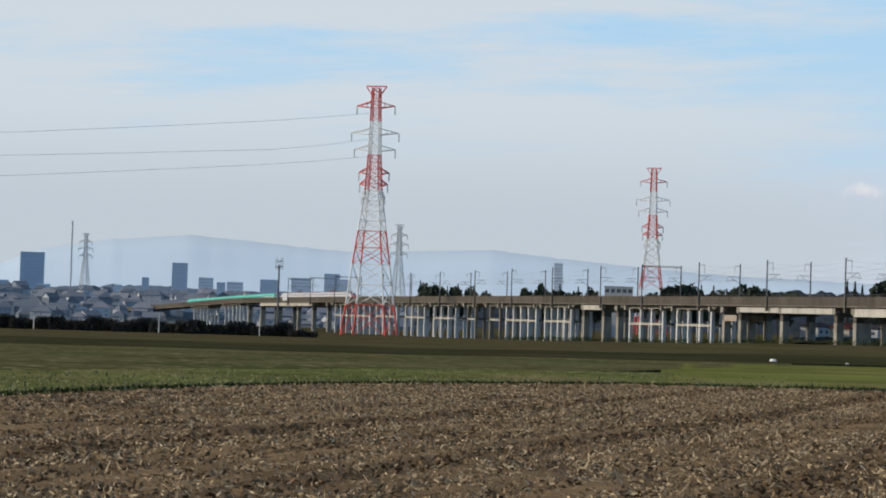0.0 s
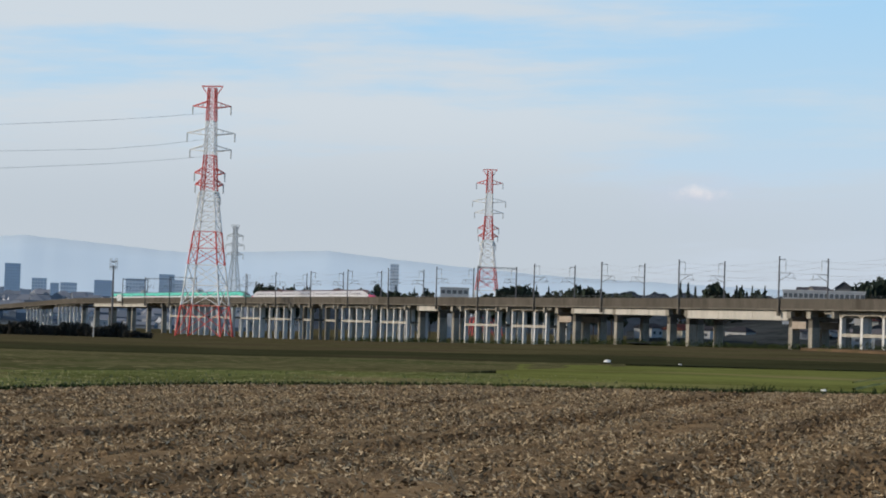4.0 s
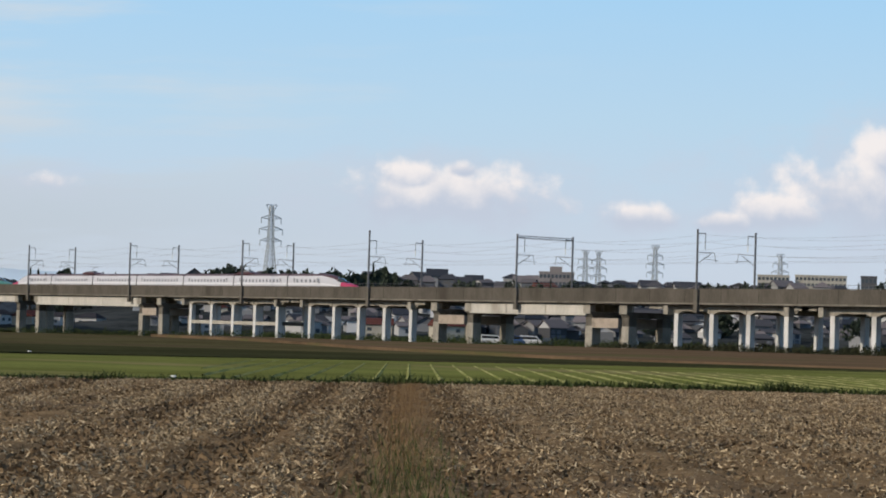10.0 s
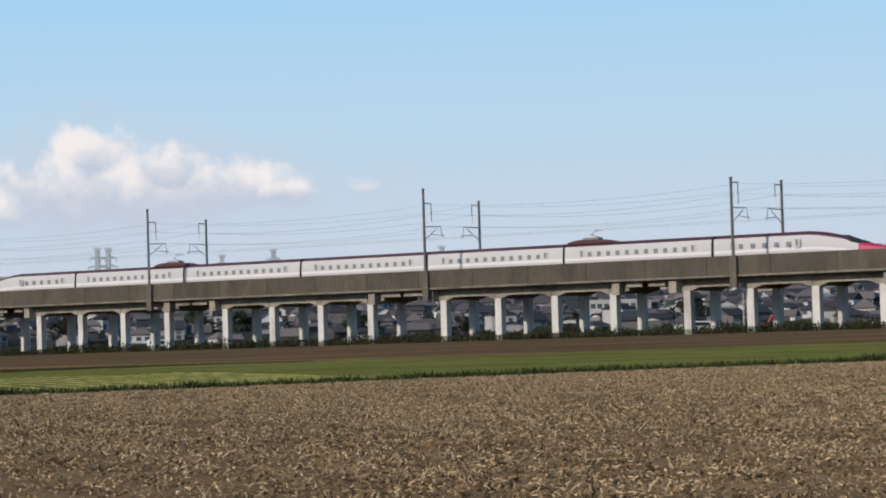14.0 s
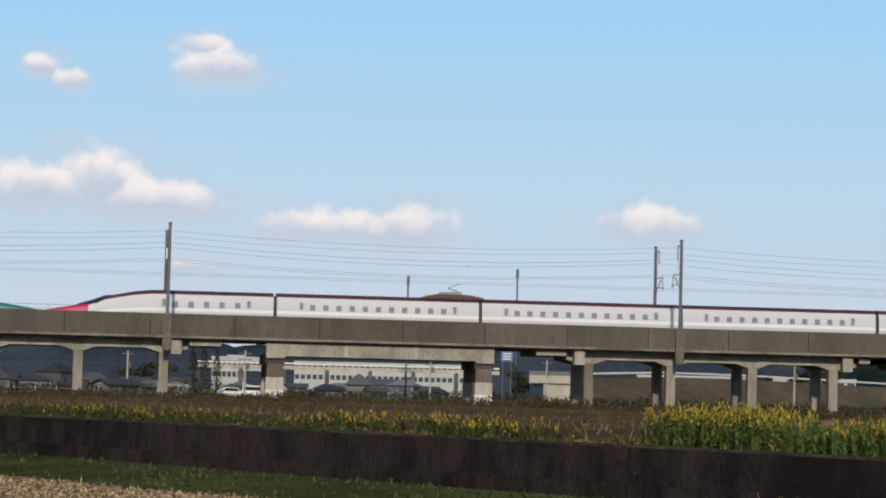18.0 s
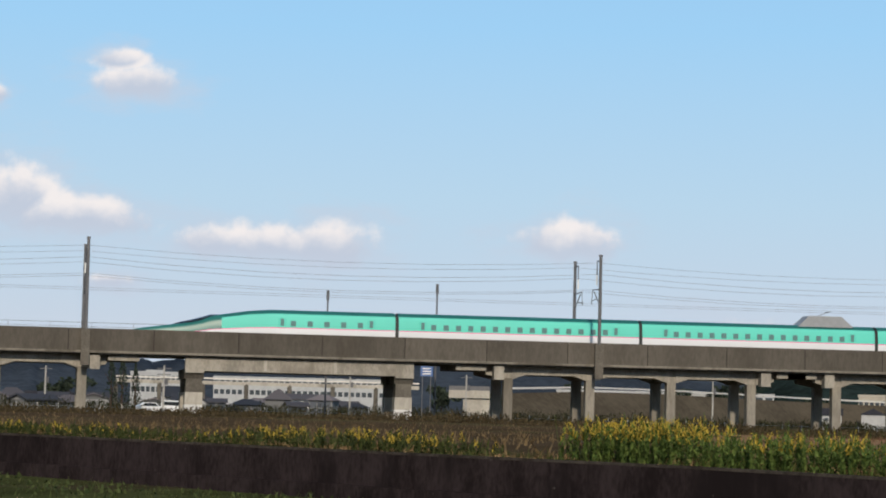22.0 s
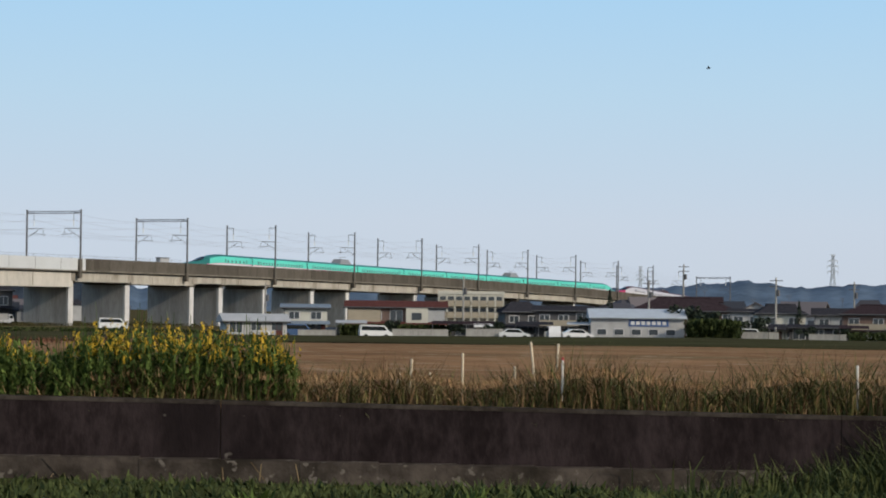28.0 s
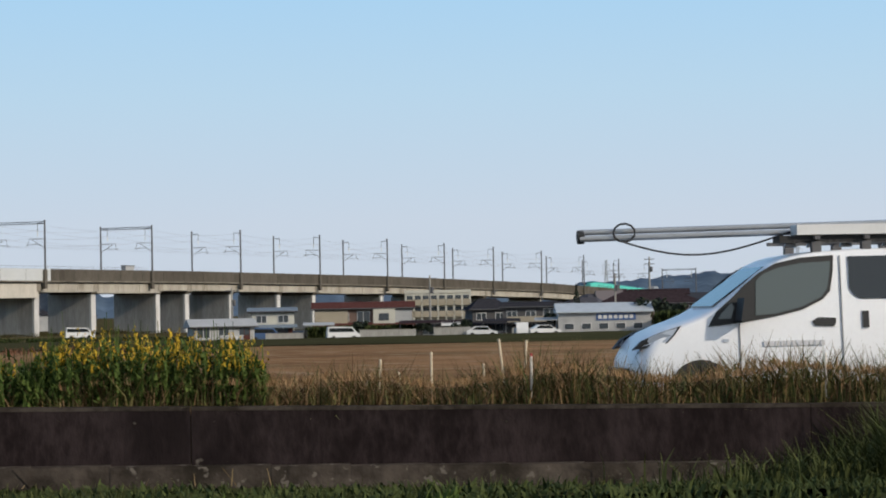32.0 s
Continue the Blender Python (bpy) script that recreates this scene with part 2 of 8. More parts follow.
# ---- mesh builder ----
class Geo:
    def __init__(self):
        self.v, self.f = [], []

    def quadmesh(self, verts, faces):
        o = len(self.v)
        self.v += [tuple(p) for p in verts]
        self.f += [tuple(i + o for i in q) for q in faces]
        return self

    def box(self, x0, x1, y0, y1, z0, z1):
        return self.hexa([(x0, y0), (x1, y0), (x1, y1), (x0, y1)], z0, z1)

    def hexa(self, ring, z0, z1, ring2=None):
        """A prism from a ring of plan points, with another ring on top if given."""
        n = len(ring)
        vs = [(x, y, z0) for x, y in ring] + [(x, y, z1) for x, y in (ring2 or ring)]
        fs = [tuple(reversed(range(n))), tuple(range(n, 2 * n))] + [(i, (i + 1) % n, n + (i + 1) % n, n + i) for i in range(n)]
        return self.quadmesh(vs, fs)

    def prism_y(self, poly, y0, y1):
        """A prism along y from a polygon of (x, z) points."""
        n = len(poly)
        vs = [(x, y0, z) for x, z in poly] + [(x, y1, z) for x, z in poly]
        fs = [tuple(range(n)), tuple(reversed(range(n, 2 * n)))] + [((i + 1) % n, i, n + i, n + (i + 1) % n) for i in range(n)]
        return self.quadmesh(vs, fs)

    def prism_x(self, poly, x0, x1):
        """A prism along x from a polygon of (y, z) points."""
        n = len(poly)
        vs = [(x0, y, z) for y, z in poly] + [(x1, y, z) for y, z in poly]
        fs = [tuple(range(n)), tuple(reversed(range(n, 2 * n)))] + [((i + 1) % n, i, n + i, n + (i + 1) % n) for i in range(n)]
        return self.quadmesh(vs, fs)

    def tube(self, a, b, r, r2=None, n=6):
        a, b = Vector(a), Vector(b)
        q = (b - a).to_track_quat("Z", "Y")
        vs = []
        for p, rr in ((a, r), (b, r if r2 is None else r2)):
            for i in range(n):
                w = 2 * math.pi * (i + .5) / n
                vs.append(p + q @ Vector((math.cos(w) * rr, math.sin(w) * rr, 0)))
        fs = [tuple(reversed(range(n))), tuple(range(n, 2 * n))] + [(i, (i + 1) % n, n + (i + 1) % n, n + i) for i in range(n)]
        return self.quadmesh(vs, fs)

    def path(self, pts, r, n=4):
        """One connected tube through the points."""
        pts = [Vector(p) for p in pts]
        vs, fs = [], []
        for i, p in enumerate(pts):
            q = (pts[min(i + 1, len(pts) - 1)] - pts[max(i - 1, 0)]).to_track_quat("Z", "Y")
            for k in range(n):
                w = 2 * math.pi * (k + .5) / n
                vs.append(p + q @ Vector((math.cos(w) * r, math.sin(w) * r, 0)))
        for i in range(len(pts) - 1):
            fs += [(i * n + k, i * n + (k + 1) % n, (i + 1) * n + (k + 1) % n, (i + 1) * n + k) for k in range(n)]
        fs += [tuple(reversed(range(n))), tuple(range(len(vs) - n, len(vs)))]
        return self.quadmesh(vs, fs)

    def mesh(self, name, material, smooth=False):
        me = bpy.data.meshes.new(name)
        me.from_pydata(self.v, [], self.f)
        for m in (material if isinstance(material, (list, tuple)) else [material]):
            me.materials.append(m)
        if smooth:
            me.polygons.foreach_set("use_smooth", [True] * len(me.polygons))
        me.update()
        return me


def part(name, geo, material, parent=None, label="", at=None, smooth=False):
    me = geo if isinstance(geo, bpy.types.Mesh) else geo.mesh(name, material, smooth)
    ob = new(name, me)
    if parent is not None:
        ob.parent = parent
    if at is not None:
        ob.matrix_basis = at
    if label:
        ob["label"] = label
    return ob


def thing(name, label, category, group="", kind="", at=None):
    ob = new(name)
    ob.empty_display_size = 0.5
    if at is not None:
        ob.matrix_basis = at
    return tagged(ob, label, category, group, kind)


def polar(az, r):
    return r * math.sin(radians(az)), r * math.cos(radians(az))


def ramp(x, xs, ys):
    return float(np.interp(x, xs, ys))


# ---- lie of the land ----
D = 236.9
NX, NY = math.sin(radians(61)), math.cos(radians(61))      # away from the road wall
UX, UY = -NY, NX                                           # along the road wall, towards the viaduct
WALL_N = 23.5


def ns(n, s):
    return n * NX + s * UX, n * NY + s * UY


def wall_top(s):
    return ramp(s, (-40, -7, 1.4, 11, 23.5, 33, 44, 87, 160), (.3, .50, .645, .79, .91, .93, .97, 1.02, 1.0))


def far_ground(x, y):
    r = math.hypot(x, y)
    if y > 1:
        xp = max(-1500, min(900, x / y * D))
    else:
        xp = -1500 if x < 0 else 900
    base = ramp(xp, (-1500, -850, -620, -540, -420, -300, -200, -60, 0, 40, 80, 130, 200, 250, 300, 400, 700, 900),
                (-5, -5, -3, -1.6, -.9, -.4, .0, .5, .8, .8, .3, 0, -.9, -1.5, -2.2, -2.35, -3.7, -4.0))
    rv = min(760.0, D * math.hypot(1, xp / D)) * ramp(xp, (100, 300), (1, .62))
    w = max(0.0, min(1.0, (r - 75) / (rv - 75)))
    return base * w


def ground_z(x, y):
    n, s = x * NX + y * NY, x * UX + y * UY
    g = far_ground(x, y)
    if n <= 18.7 or s > 175 or s < -1000:
        return g
    top = wall_top(s) - .30
    if n < WALL_N + .1:
        w = (n - 18.7) / (WALL_N + .1 - 18.7)
        return g * (1 - w) + w * (wall_top(s) - .84)
    w = max(0, min(1, (n - 33) / 70))
    w = w * w * (3 - 2 * w)
    return top * (1 - w) + g * w


def grid_sheet(name, material, ncoords, scoords, kind="structure", label="", category="ground", lift=0.0):
    g = Geo()
    for n in ncoords:
        for s in scoords:
            x, y = ns(n, s)
            g.v.append((x, y, ground_z(x, y) + lift))
    w = len(scoords)
    for i in range(len(ncoords) - 1):
        for j in range(w - 1):
            g.f.append((i * w + j, (i + 1) * w + j, (i + 1) * w + j + 1, i * w + j + 1))
    return tagged(part(name, g, material), label, category, kind=kind)

# ---- ground and fields ----
GROUND = mat("ground_grass", (0.078, 0.068, 0.034), 0.95, vary=0.4, scale=0.05, fine=1.5, second=(0.075, 0.055, 0.035), amount=.5)
SOIL = mat("soil", (0.170, 0.115, 0.065), 0.95, vary=0.4, scale=0.5, bump=0.45, fine=9, second=(0.115, 0.080, 0.051), amount=.45, spots=((0.27, 0.205, 0.135), 13.0, 0.60))
RICE_GREEN = mat("young_green", (0.132, 0.142, 0.042), 0.9, vary=0.3, scale=0.12, fine=2.5, second=(0.185, 0.165, 0.075), amount=.45)
STUBBLE = mat("stubble_green", (0.098, 0.110, 0.037), 0.9, vary=0.3, scale=0.2, fine=2, second=(0.16, 0.13, 0.065), amount=.5, spots=((0.24, 0.22, 0.11), 2.2, 0.60))
OLIVE = mat("olive_verge", (0.085, 0.080, 0.037), 0.95, vary=0.35, scale=0.12, fine=2, second=(0.060, 0.068, 0.027), amount=.5, spots=((0.19, 0.165, 0.085), 1.4, 0.58))
MARGIN = mat("margin_green", (0.052, 0.050, 0.027), 0.95, vary=0.35, scale=0.1, fine=1.5, second=(0.045, 0.05, 0.024), amount=.5)
DARK_VERGE = mat("dark_verge", (0.040, 0.041, 0.020), 0.95, vary=0.35, scale=0.1, fine=1.5, second=(0.060, 0.048, 0.028), amount=.4)
BROWN = mat("brown_ground", (0.070, 0.050, 0.031), 0.95, vary=0.3, scale=0.06, fine=1, second=(0.075, 0.070, 0.032), amount=.45)
BARE = mat("bare_soil", (0.122, 0.083, 0.052), 0.95, vary=0.3, scale=0.06, fine=1, second=(0.090, 0.082, 0.038), amount=.5)
DRY_RICE = mat("dry_rice", (0.225, 0.132, 0.073), 0.95, vary=0.35, scale=0.12, fine=1.2, second=(0.17, 0.125, 0.07), amount=.5, spots=((.28, .20, .13), .9, .6))
BANK = mat("bank_grass", (0.048, 0.054, 0.021), 0.95, vary=0.4, scale=0.4, fine=5, second=(0.045, 0.036, 0.022), amount=.4)
ASPHALT = mat("asphalt", (0.055, 0.055, 0.055), 0.9, vary=0.2, scale=0.5, fine=30)
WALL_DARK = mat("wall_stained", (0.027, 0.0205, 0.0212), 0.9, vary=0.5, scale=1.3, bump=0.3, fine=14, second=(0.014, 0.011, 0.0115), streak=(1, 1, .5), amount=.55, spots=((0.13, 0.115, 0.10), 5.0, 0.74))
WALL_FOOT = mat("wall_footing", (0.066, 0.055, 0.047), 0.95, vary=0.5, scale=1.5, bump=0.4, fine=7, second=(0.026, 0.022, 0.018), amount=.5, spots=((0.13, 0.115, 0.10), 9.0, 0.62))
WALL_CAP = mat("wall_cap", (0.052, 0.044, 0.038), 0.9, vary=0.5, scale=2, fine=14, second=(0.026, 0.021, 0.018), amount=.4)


def spaced(lo, hi, near, n=60):
    """Grid lines from lo to hi, dense round near."""
    out, step, x = [near], 1.5, near
    while x < hi:
        x += step
        step *= 1.052
        out.append(x)
    step, x = 1.5, near
    while x > lo:
        x -= step
        step *= 1.052
        out.insert(0, x)
    return out


ncoords = [n for n in spaced(-4600, 4600, 20) if not 18.0 < n < 26] + [18.7, 20, 22, 23.4, 23.62, 24.5, 26]
grid_sheet("ground", GROUND, sorted(ncoords), spaced(-4600, 4600, 0), label="flat rural land of grass and bare soil", category="ground")

EDGE = ((-100, -84.4, -76.5, -70, -63.8, -60.7, -51.8, -43, -37, -31.3, -23.8, -17, -10), (34, 40.6, 53, 60.6, 63, 65.4, 71, 73.5, 78, 82.5, 88, 92, 92))


def edge_r(az):
    return ramp(az, *EDGE)


def sector(name, material, az0, az1, r0, r1, label, category, lift=0.08, step=1.2, rings=8, wobble=0.6):
    """A sheet between two distances seen from the road's bend, lying on the land."""
    g = Geo()
    m = max(2, int(abs(az1 - az0) / step))
    for i in range(m + 1):
        az = az0 + (az1 - az0) * i / m
        a, b = (r(az) if callable(r) else r for r in (r0, r1))
        a += wobble * noise.noise((az * .9, 1.3, 0))
        b += wobble * 2 * noise.noise((az * .7, 7.7, 0))
        for k in range(rings + 1):
            r = a * (b / a) ** (k / rings)
            x, y = polar(az, r)
            if k == 0:
                g.v.append((x, y, ground_z(x, y) - .4))
            g.v.append((x, y, ground_z(x, y) + lift * (1 + r / 120)))
        g.v.append((x, y, ground_z(x, y) - .4))
    w = rings + 3
    for i in range(m):
        for k in range(rings + 2):
            g.f.append((i * w + k, i * w + k + 1, (i + 1) * w + k + 1, (i + 1) * w + k))
    return tagged(part(name, g, material), label, category, kind="structure")


sector("green_field", RICE_GREEN, -69, -24, lambda a: edge_r(a) + .8, lambda a: ramp(a, (-68, -60, -45, -24), (104, 113, 134, 137)), "field of low bright green regrown rice", "field")
sector("stubble_field", STUBBLE, -100, -68.7, lambda a: edge_r(a) + .5, lambda a: edge_r(a) + 14, "field of pale green stubble with dry tufts", "field")
sector("dry_verge", OLIVE, -100, -66, lambda a: edge_r(a) + ramp(a, (-70, -66), (14.0, 42)), lambda a: 113, "olive strip of dry grass between fields", "verge", rings=6)
sector("dark_verge", DARK_VERGE, -100, -40, lambda a: ramp(a, (-100, -68, -60, -40), (114, 114, 117, 137)), lambda a: ramp(a, (-100, -60, -40), (185, 165, 139)), "dark green grassy field verge", "verge", rings=6)
sector("bare_strip", BARE, -62, -12, lambda a: ramp(a, (-62, -57, -52, -40, -24, -12), (470, 230, 170, 141, 139, 112)), lambda a: .98 * D / math.cos(radians(a)), "strip of brown bare soil before the viaduct", "field", lift=.09, rings=10)


def in_field(x, y):
    n = x * NX + y * NY
    az, r = math.degrees(math.atan2(x, y)), math.hypot(x, y)
    if n > (16.6 if x * UX + y * UY < 16 else 18.6) or y < -26:
        return False
    return r < edge_r(max(-100, min(-10, az))) and x > -70


ROW = Vector((-.829, .559))
ACROSS = Vector((.559, .829))
BALK = 0.0


def soil_field():
    """The harrowed field, in the frame of its rows: along, across."""
    g = Geo()
    index = {}
    da, dc = .42, .24
    for i in range(-70, 250):
        for j in range(-170, 260):
            u, c = i * da, j * dc
            x, y = ROW.x * u + ACROSS.x * c, ROW.y * u + ACROSS.y * c
            if not in_field(x, y):
                continue
            z = .02 + .035 * noise.noise((x * 1.7, y * 1.7, 0)) + .02 * math.sin(c * 2 * math.pi / .95) + .03 * noise.noise((x * .25, y * .25, 3))
            for rut in (-7.7, -4.0, -2.1, -11.5, .95, -.65):
                z -= .15 * math.exp(-((c - rut - .3 * noise.noise((u * .1, rut, 0))) / .26) ** 2)
            index[i, j] = len(g.v)
            g.v.append((x, y, max(.004, z + .05)))
    for (i, j), a in index.items():
        q = [index.get(k) for k in ((i, j), (i + 1, j), (i + 1, j + 1), (i, j + 1))]
        if None not in q:
            g.f.append(tuple(reversed(q)))
    return tagged(part("soil_field", g, SOIL, smooth=True), "harrowed brown field strewn with straw", "field", kind="structure")


soil_field()


def strip(name, material, n0, n1, s0, s1, label, category, lift=0.03, step=2.0, kind="structure"):
    g = Geo()
    m = int((s1 - s0) / step)
    cols = max(2, int((n1 - n0) / .8)) + 1
    for i in range(m + 1):
        s = s0 + (s1 - s0) * i / m
        for k in range(cols):
            n = n0 + (n1 - n0) * k / (cols - 1)
            x, y = ns(n, s)
            b = .05 * noise.noise((x * .8, y * .8, 2)) if 0 < k < cols - 1 else 0
            g.v.append((x, y, ground_z(x, y) + lift + b))
    for i in range(m):
        for k in range(cols - 1):
            g.f.append((i * cols + k, i * cols + k + 1, (i + 1) * cols + k + 1, (i + 1) * cols + k))
    return tagged(part(name, g, material), label, category, kind=kind)


strip("grass_bank", BANK, 18.65, 23.3, -60, 150, "rough green grass bank along a low wall", "bank", lift=.07)
strip("road", ASPHALT, 25.6, 30.2, -900, 170, "narrow asphalt country road", "road", lift=.05, step=6)
sector("dry_rice_field", DRY_RICE, 16, 88, lambda a: 33.5 / max(.42, math.cos(radians(a - 61))), lambda a: ramp(a, (16, 30, 40, 50, 58, 67, 88), (190, 212, 200, 168, 146, 128, 124)), "field of tawny dry rice stubble", "field", rings=40, lift=.10)
sector("near_verge_field", BROWN, -8, 16, lambda a: 34 / max(.3, math.cos(radians(a - 61))), lambda a: .985 * D / math.cos(radians(a)), "rough brown grassland beside the viaduct", "field", rings=10, lift=.07)
sector("green_margin", MARGIN, 36, 88, lambda a: ramp(a, (36, 40, 50, 58, 67, 88), (209, 198, 165, 143, 125, 121)), lambda a: ramp(a, (40, 50, 60, 88), (290, 300, 310, 320)), "green grassy margin beyond the rice", "verge", rings=20, lift=.13)


def road_wall():
    g, cap, foot = Geo(), Geo(), Geo()
    t = thing("retaining_wall", "low dark stained concrete retaining wall beside the road", "wall", kind="structure")
    s = -60.0
    i = 0
    while s < 150:
        s2 = s + 6.0
        zs = [(wall_top(k), k) for k in (s, s2 - .03)]
        g = Geo()
        ring = [ns(WALL_N, s), ns(WALL_N, s2 - .008), ns(WALL_N + .24, s2 - .008), ns(WALL_N + .24, s)]
        lo = [zs[0][0] - 1.1, zs[1][0] - 1.1, zs[1][0] - 1.1, zs[0][0] - 1.1]
        hi = [zs[0][0] - .035, zs[1][0] - .035, zs[1][0] - .035, zs[0][0] - .035]
        g.quadmesh([(x, y, z) for (x, y), z in zip(ring, lo)] + [(x, y, z) for (x, y), z in zip(ring, hi)],
                   [(3, 2, 1, 0), (4, 5, 6, 7)] + [(k, (k + 1) % 4, 4 + (k + 1) % 4, 4 + k) for k in range(4)])
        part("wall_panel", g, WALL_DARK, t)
        c = Geo()
        ring = [ns(WALL_N - .006, s), ns(WALL_N - .006, s2 - .008), ns(WALL_N + .27, s2 - .008), ns(WALL_N + .27, s)]
        c.quadmesh([(x, y, z + .001) for (x, y), z in zip(ring, hi)] + [(x, y, z + .036) for (x, y), z in zip(ring, hi)],
                   [(3, 2, 1, 0), (4, 5, 6, 7)] + [(k, (k + 1) % 4, 4 + (k + 1) % 4, 4 + k) for k in range(4)])
        part("coping", c, WALL_CAP, t)
        # low stepped footing that shows below the panel
        f = Geo()
        m = 8
        for k in range(m):
            a, b = s + 6 * k / m, s + 6 * (k + 1) / m
            za, h = wall_top(a) - .54, .05 * noise.noise((a * .8, 4, 0))
            f.hexa([ns(WALL_N - .30 + h, a), ns(WALL_N - .30 + h, b), ns(WALL_N - .004, b), ns(WALL_N - .004, a)], za - .6, za + h * .3)
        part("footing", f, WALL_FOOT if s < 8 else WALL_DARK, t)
        s = s2


road_wall()

# ---- railway viaduct ----
ZDEV = ((-1800, -1480, -1200, -1000, -760, -500, -330, -100, 60, 150, 250, 350, 430, 520, 626, 760, 820, 900, 1100, 1400), (-9.5, -4.4, .3, .7, .8, .3, 0, -.1, -.15, 0, .25, .6, .5, -.05, -1.5, -4.8, -8.6, -13, -17, -21))


def dz(x):
    return ramp(x, *ZDEV)


RAIL = 8.05
WIDE = 10.85                      # across the deck, parapet to parapet
TRACKS = (3.27, 7.57)             # the two tracks, from the near parapet
NEAR_COL, FAR_COL = 1.5, 7.3      # fronts of the column rows
viaduct = thing("railway_viaduct", "long weathered concrete railway viaduct on columns", "viaduct", kind="structure")


def tilted(x0, x1, y0, y1, z0, z1):
    """A box along the line that follows the deck's rise and fall."""
    a, b = dz(x0), dz(x1)
    g = Geo()
    g.quadmesh([(x0, y0, z0 + a), (x1, y0, z0 + b), (x1, y1, z0 + b), (x0, y1, z0 + a), (x0, y0, z1 + a), (x1, y0, z1 + b), (x1, y1, z1 + b), (x0, y1, z1 + a)],
               [(3, 2, 1, 0), (4, 5, 6, 7), (0, 1, 5, 4), (1, 2, 6, 5), (2, 3, 7, 6), (3, 0, 4, 7)])
    return g


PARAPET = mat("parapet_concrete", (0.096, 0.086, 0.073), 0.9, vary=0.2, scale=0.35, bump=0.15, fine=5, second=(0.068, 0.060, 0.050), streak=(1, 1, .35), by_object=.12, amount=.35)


STREAKED = mat("parapet_streaked", (0.120, 0.110, 0.095), 0.9, vary=0.7, scale=1.4, fine=7, second=(0.028, 0.025, 0.022), streak=(1.6, 1, .05), amount=.6)


KERB = mat("kerb_concrete", (0.19, 0.172, 0.145), .9, vary=.3, scale=.5, fine=6, second=(0.10, 0.088, 0.072), amount=.4)
JOINT = mat("joint_filler", (0.035, 0.031, 0.027), .9, vary=.3, scale=2)


def deck():
    x = -1800.0
    while x < 1400:
        step = 8.1 if -720 < x < 720 else 36
        x1 = x + step
        pale = 336.5 < x + 4 < 374.5
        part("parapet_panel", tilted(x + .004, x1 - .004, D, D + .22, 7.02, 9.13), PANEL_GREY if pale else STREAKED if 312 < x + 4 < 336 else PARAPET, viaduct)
        if -440 < x < 520:
            part("joint_filler", tilted(x - .035, x + .035, D - .006, D + .05, 7.02, 9.13), JOINT, viaduct)
        part("kerb", tilted(x, x1, D - .12, D + .3, 6.80, 7.02), KERB, viaduct)
        x = x1
    x = -1800.0
    while x < 1400:
        x1 = x + 64
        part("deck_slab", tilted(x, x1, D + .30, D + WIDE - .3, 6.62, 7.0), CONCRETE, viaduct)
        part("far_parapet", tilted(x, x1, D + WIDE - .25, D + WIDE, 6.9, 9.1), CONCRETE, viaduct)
        part("track_bed", tilted(x, x1, D + TRACKS[0] - 1.5, D + TRACKS[0] + 1.5, 7.0, 7.75), CONCRETE_PALE, viaduct)
        part("track_bed", tilted(x, x1, D + TRACKS[1] - 1.5, D + TRACKS[1] + 1.5, 7.0, 7.75), CONCRETE_PALE, viaduct)
        for c in (D + TRACKS[0], D + TRACKS[1]):
            for o in (-.72, .72):
                part("rail", tilted(x, x1, c + o - .04, c + o + .04, 7.75, RAIL), STEEL, viaduct)
        x = x1


def column(x, white, two=False, half=.45):
    zt = 6.62 + dz(x)
    for y0 in (D + NEAR_COL, D + FAR_COL):
        yc = y0 + half
        zg = ground_z(x, yc) - .5
        g = Geo().box(x - half, x + half, y0, y0 + 2 * half, zg, zt - 1.15)
        col = part("column", g, CONCRETE_WHITE if white else COLUMN, viaduct)
        if white and abs(x) < 300 and y0 == D + NEAR_COL:
            rise = .95 + .3 * noise.noise((x * .3, 2, 0))
            part("grimed_base", Geo().box(x - half - .012, x + half + .012, y0 - .012, y0 + 2 * half + .012, zg, zg + .5 + rise), GRIME, col)
    part("cross_beam", Geo().box(x - half * .9, x + half * .9, D + NEAR_COL + .02, D + FAR_COL + .88, zt - 1.15, zt), BEAM, viaduct)
    if two:
        part("tie_beam", Geo().box(x - .3, x + .3, D + NEAR_COL + .9, D + FAR_COL, 1.9, 2.6), CONCRETE, viaduct)


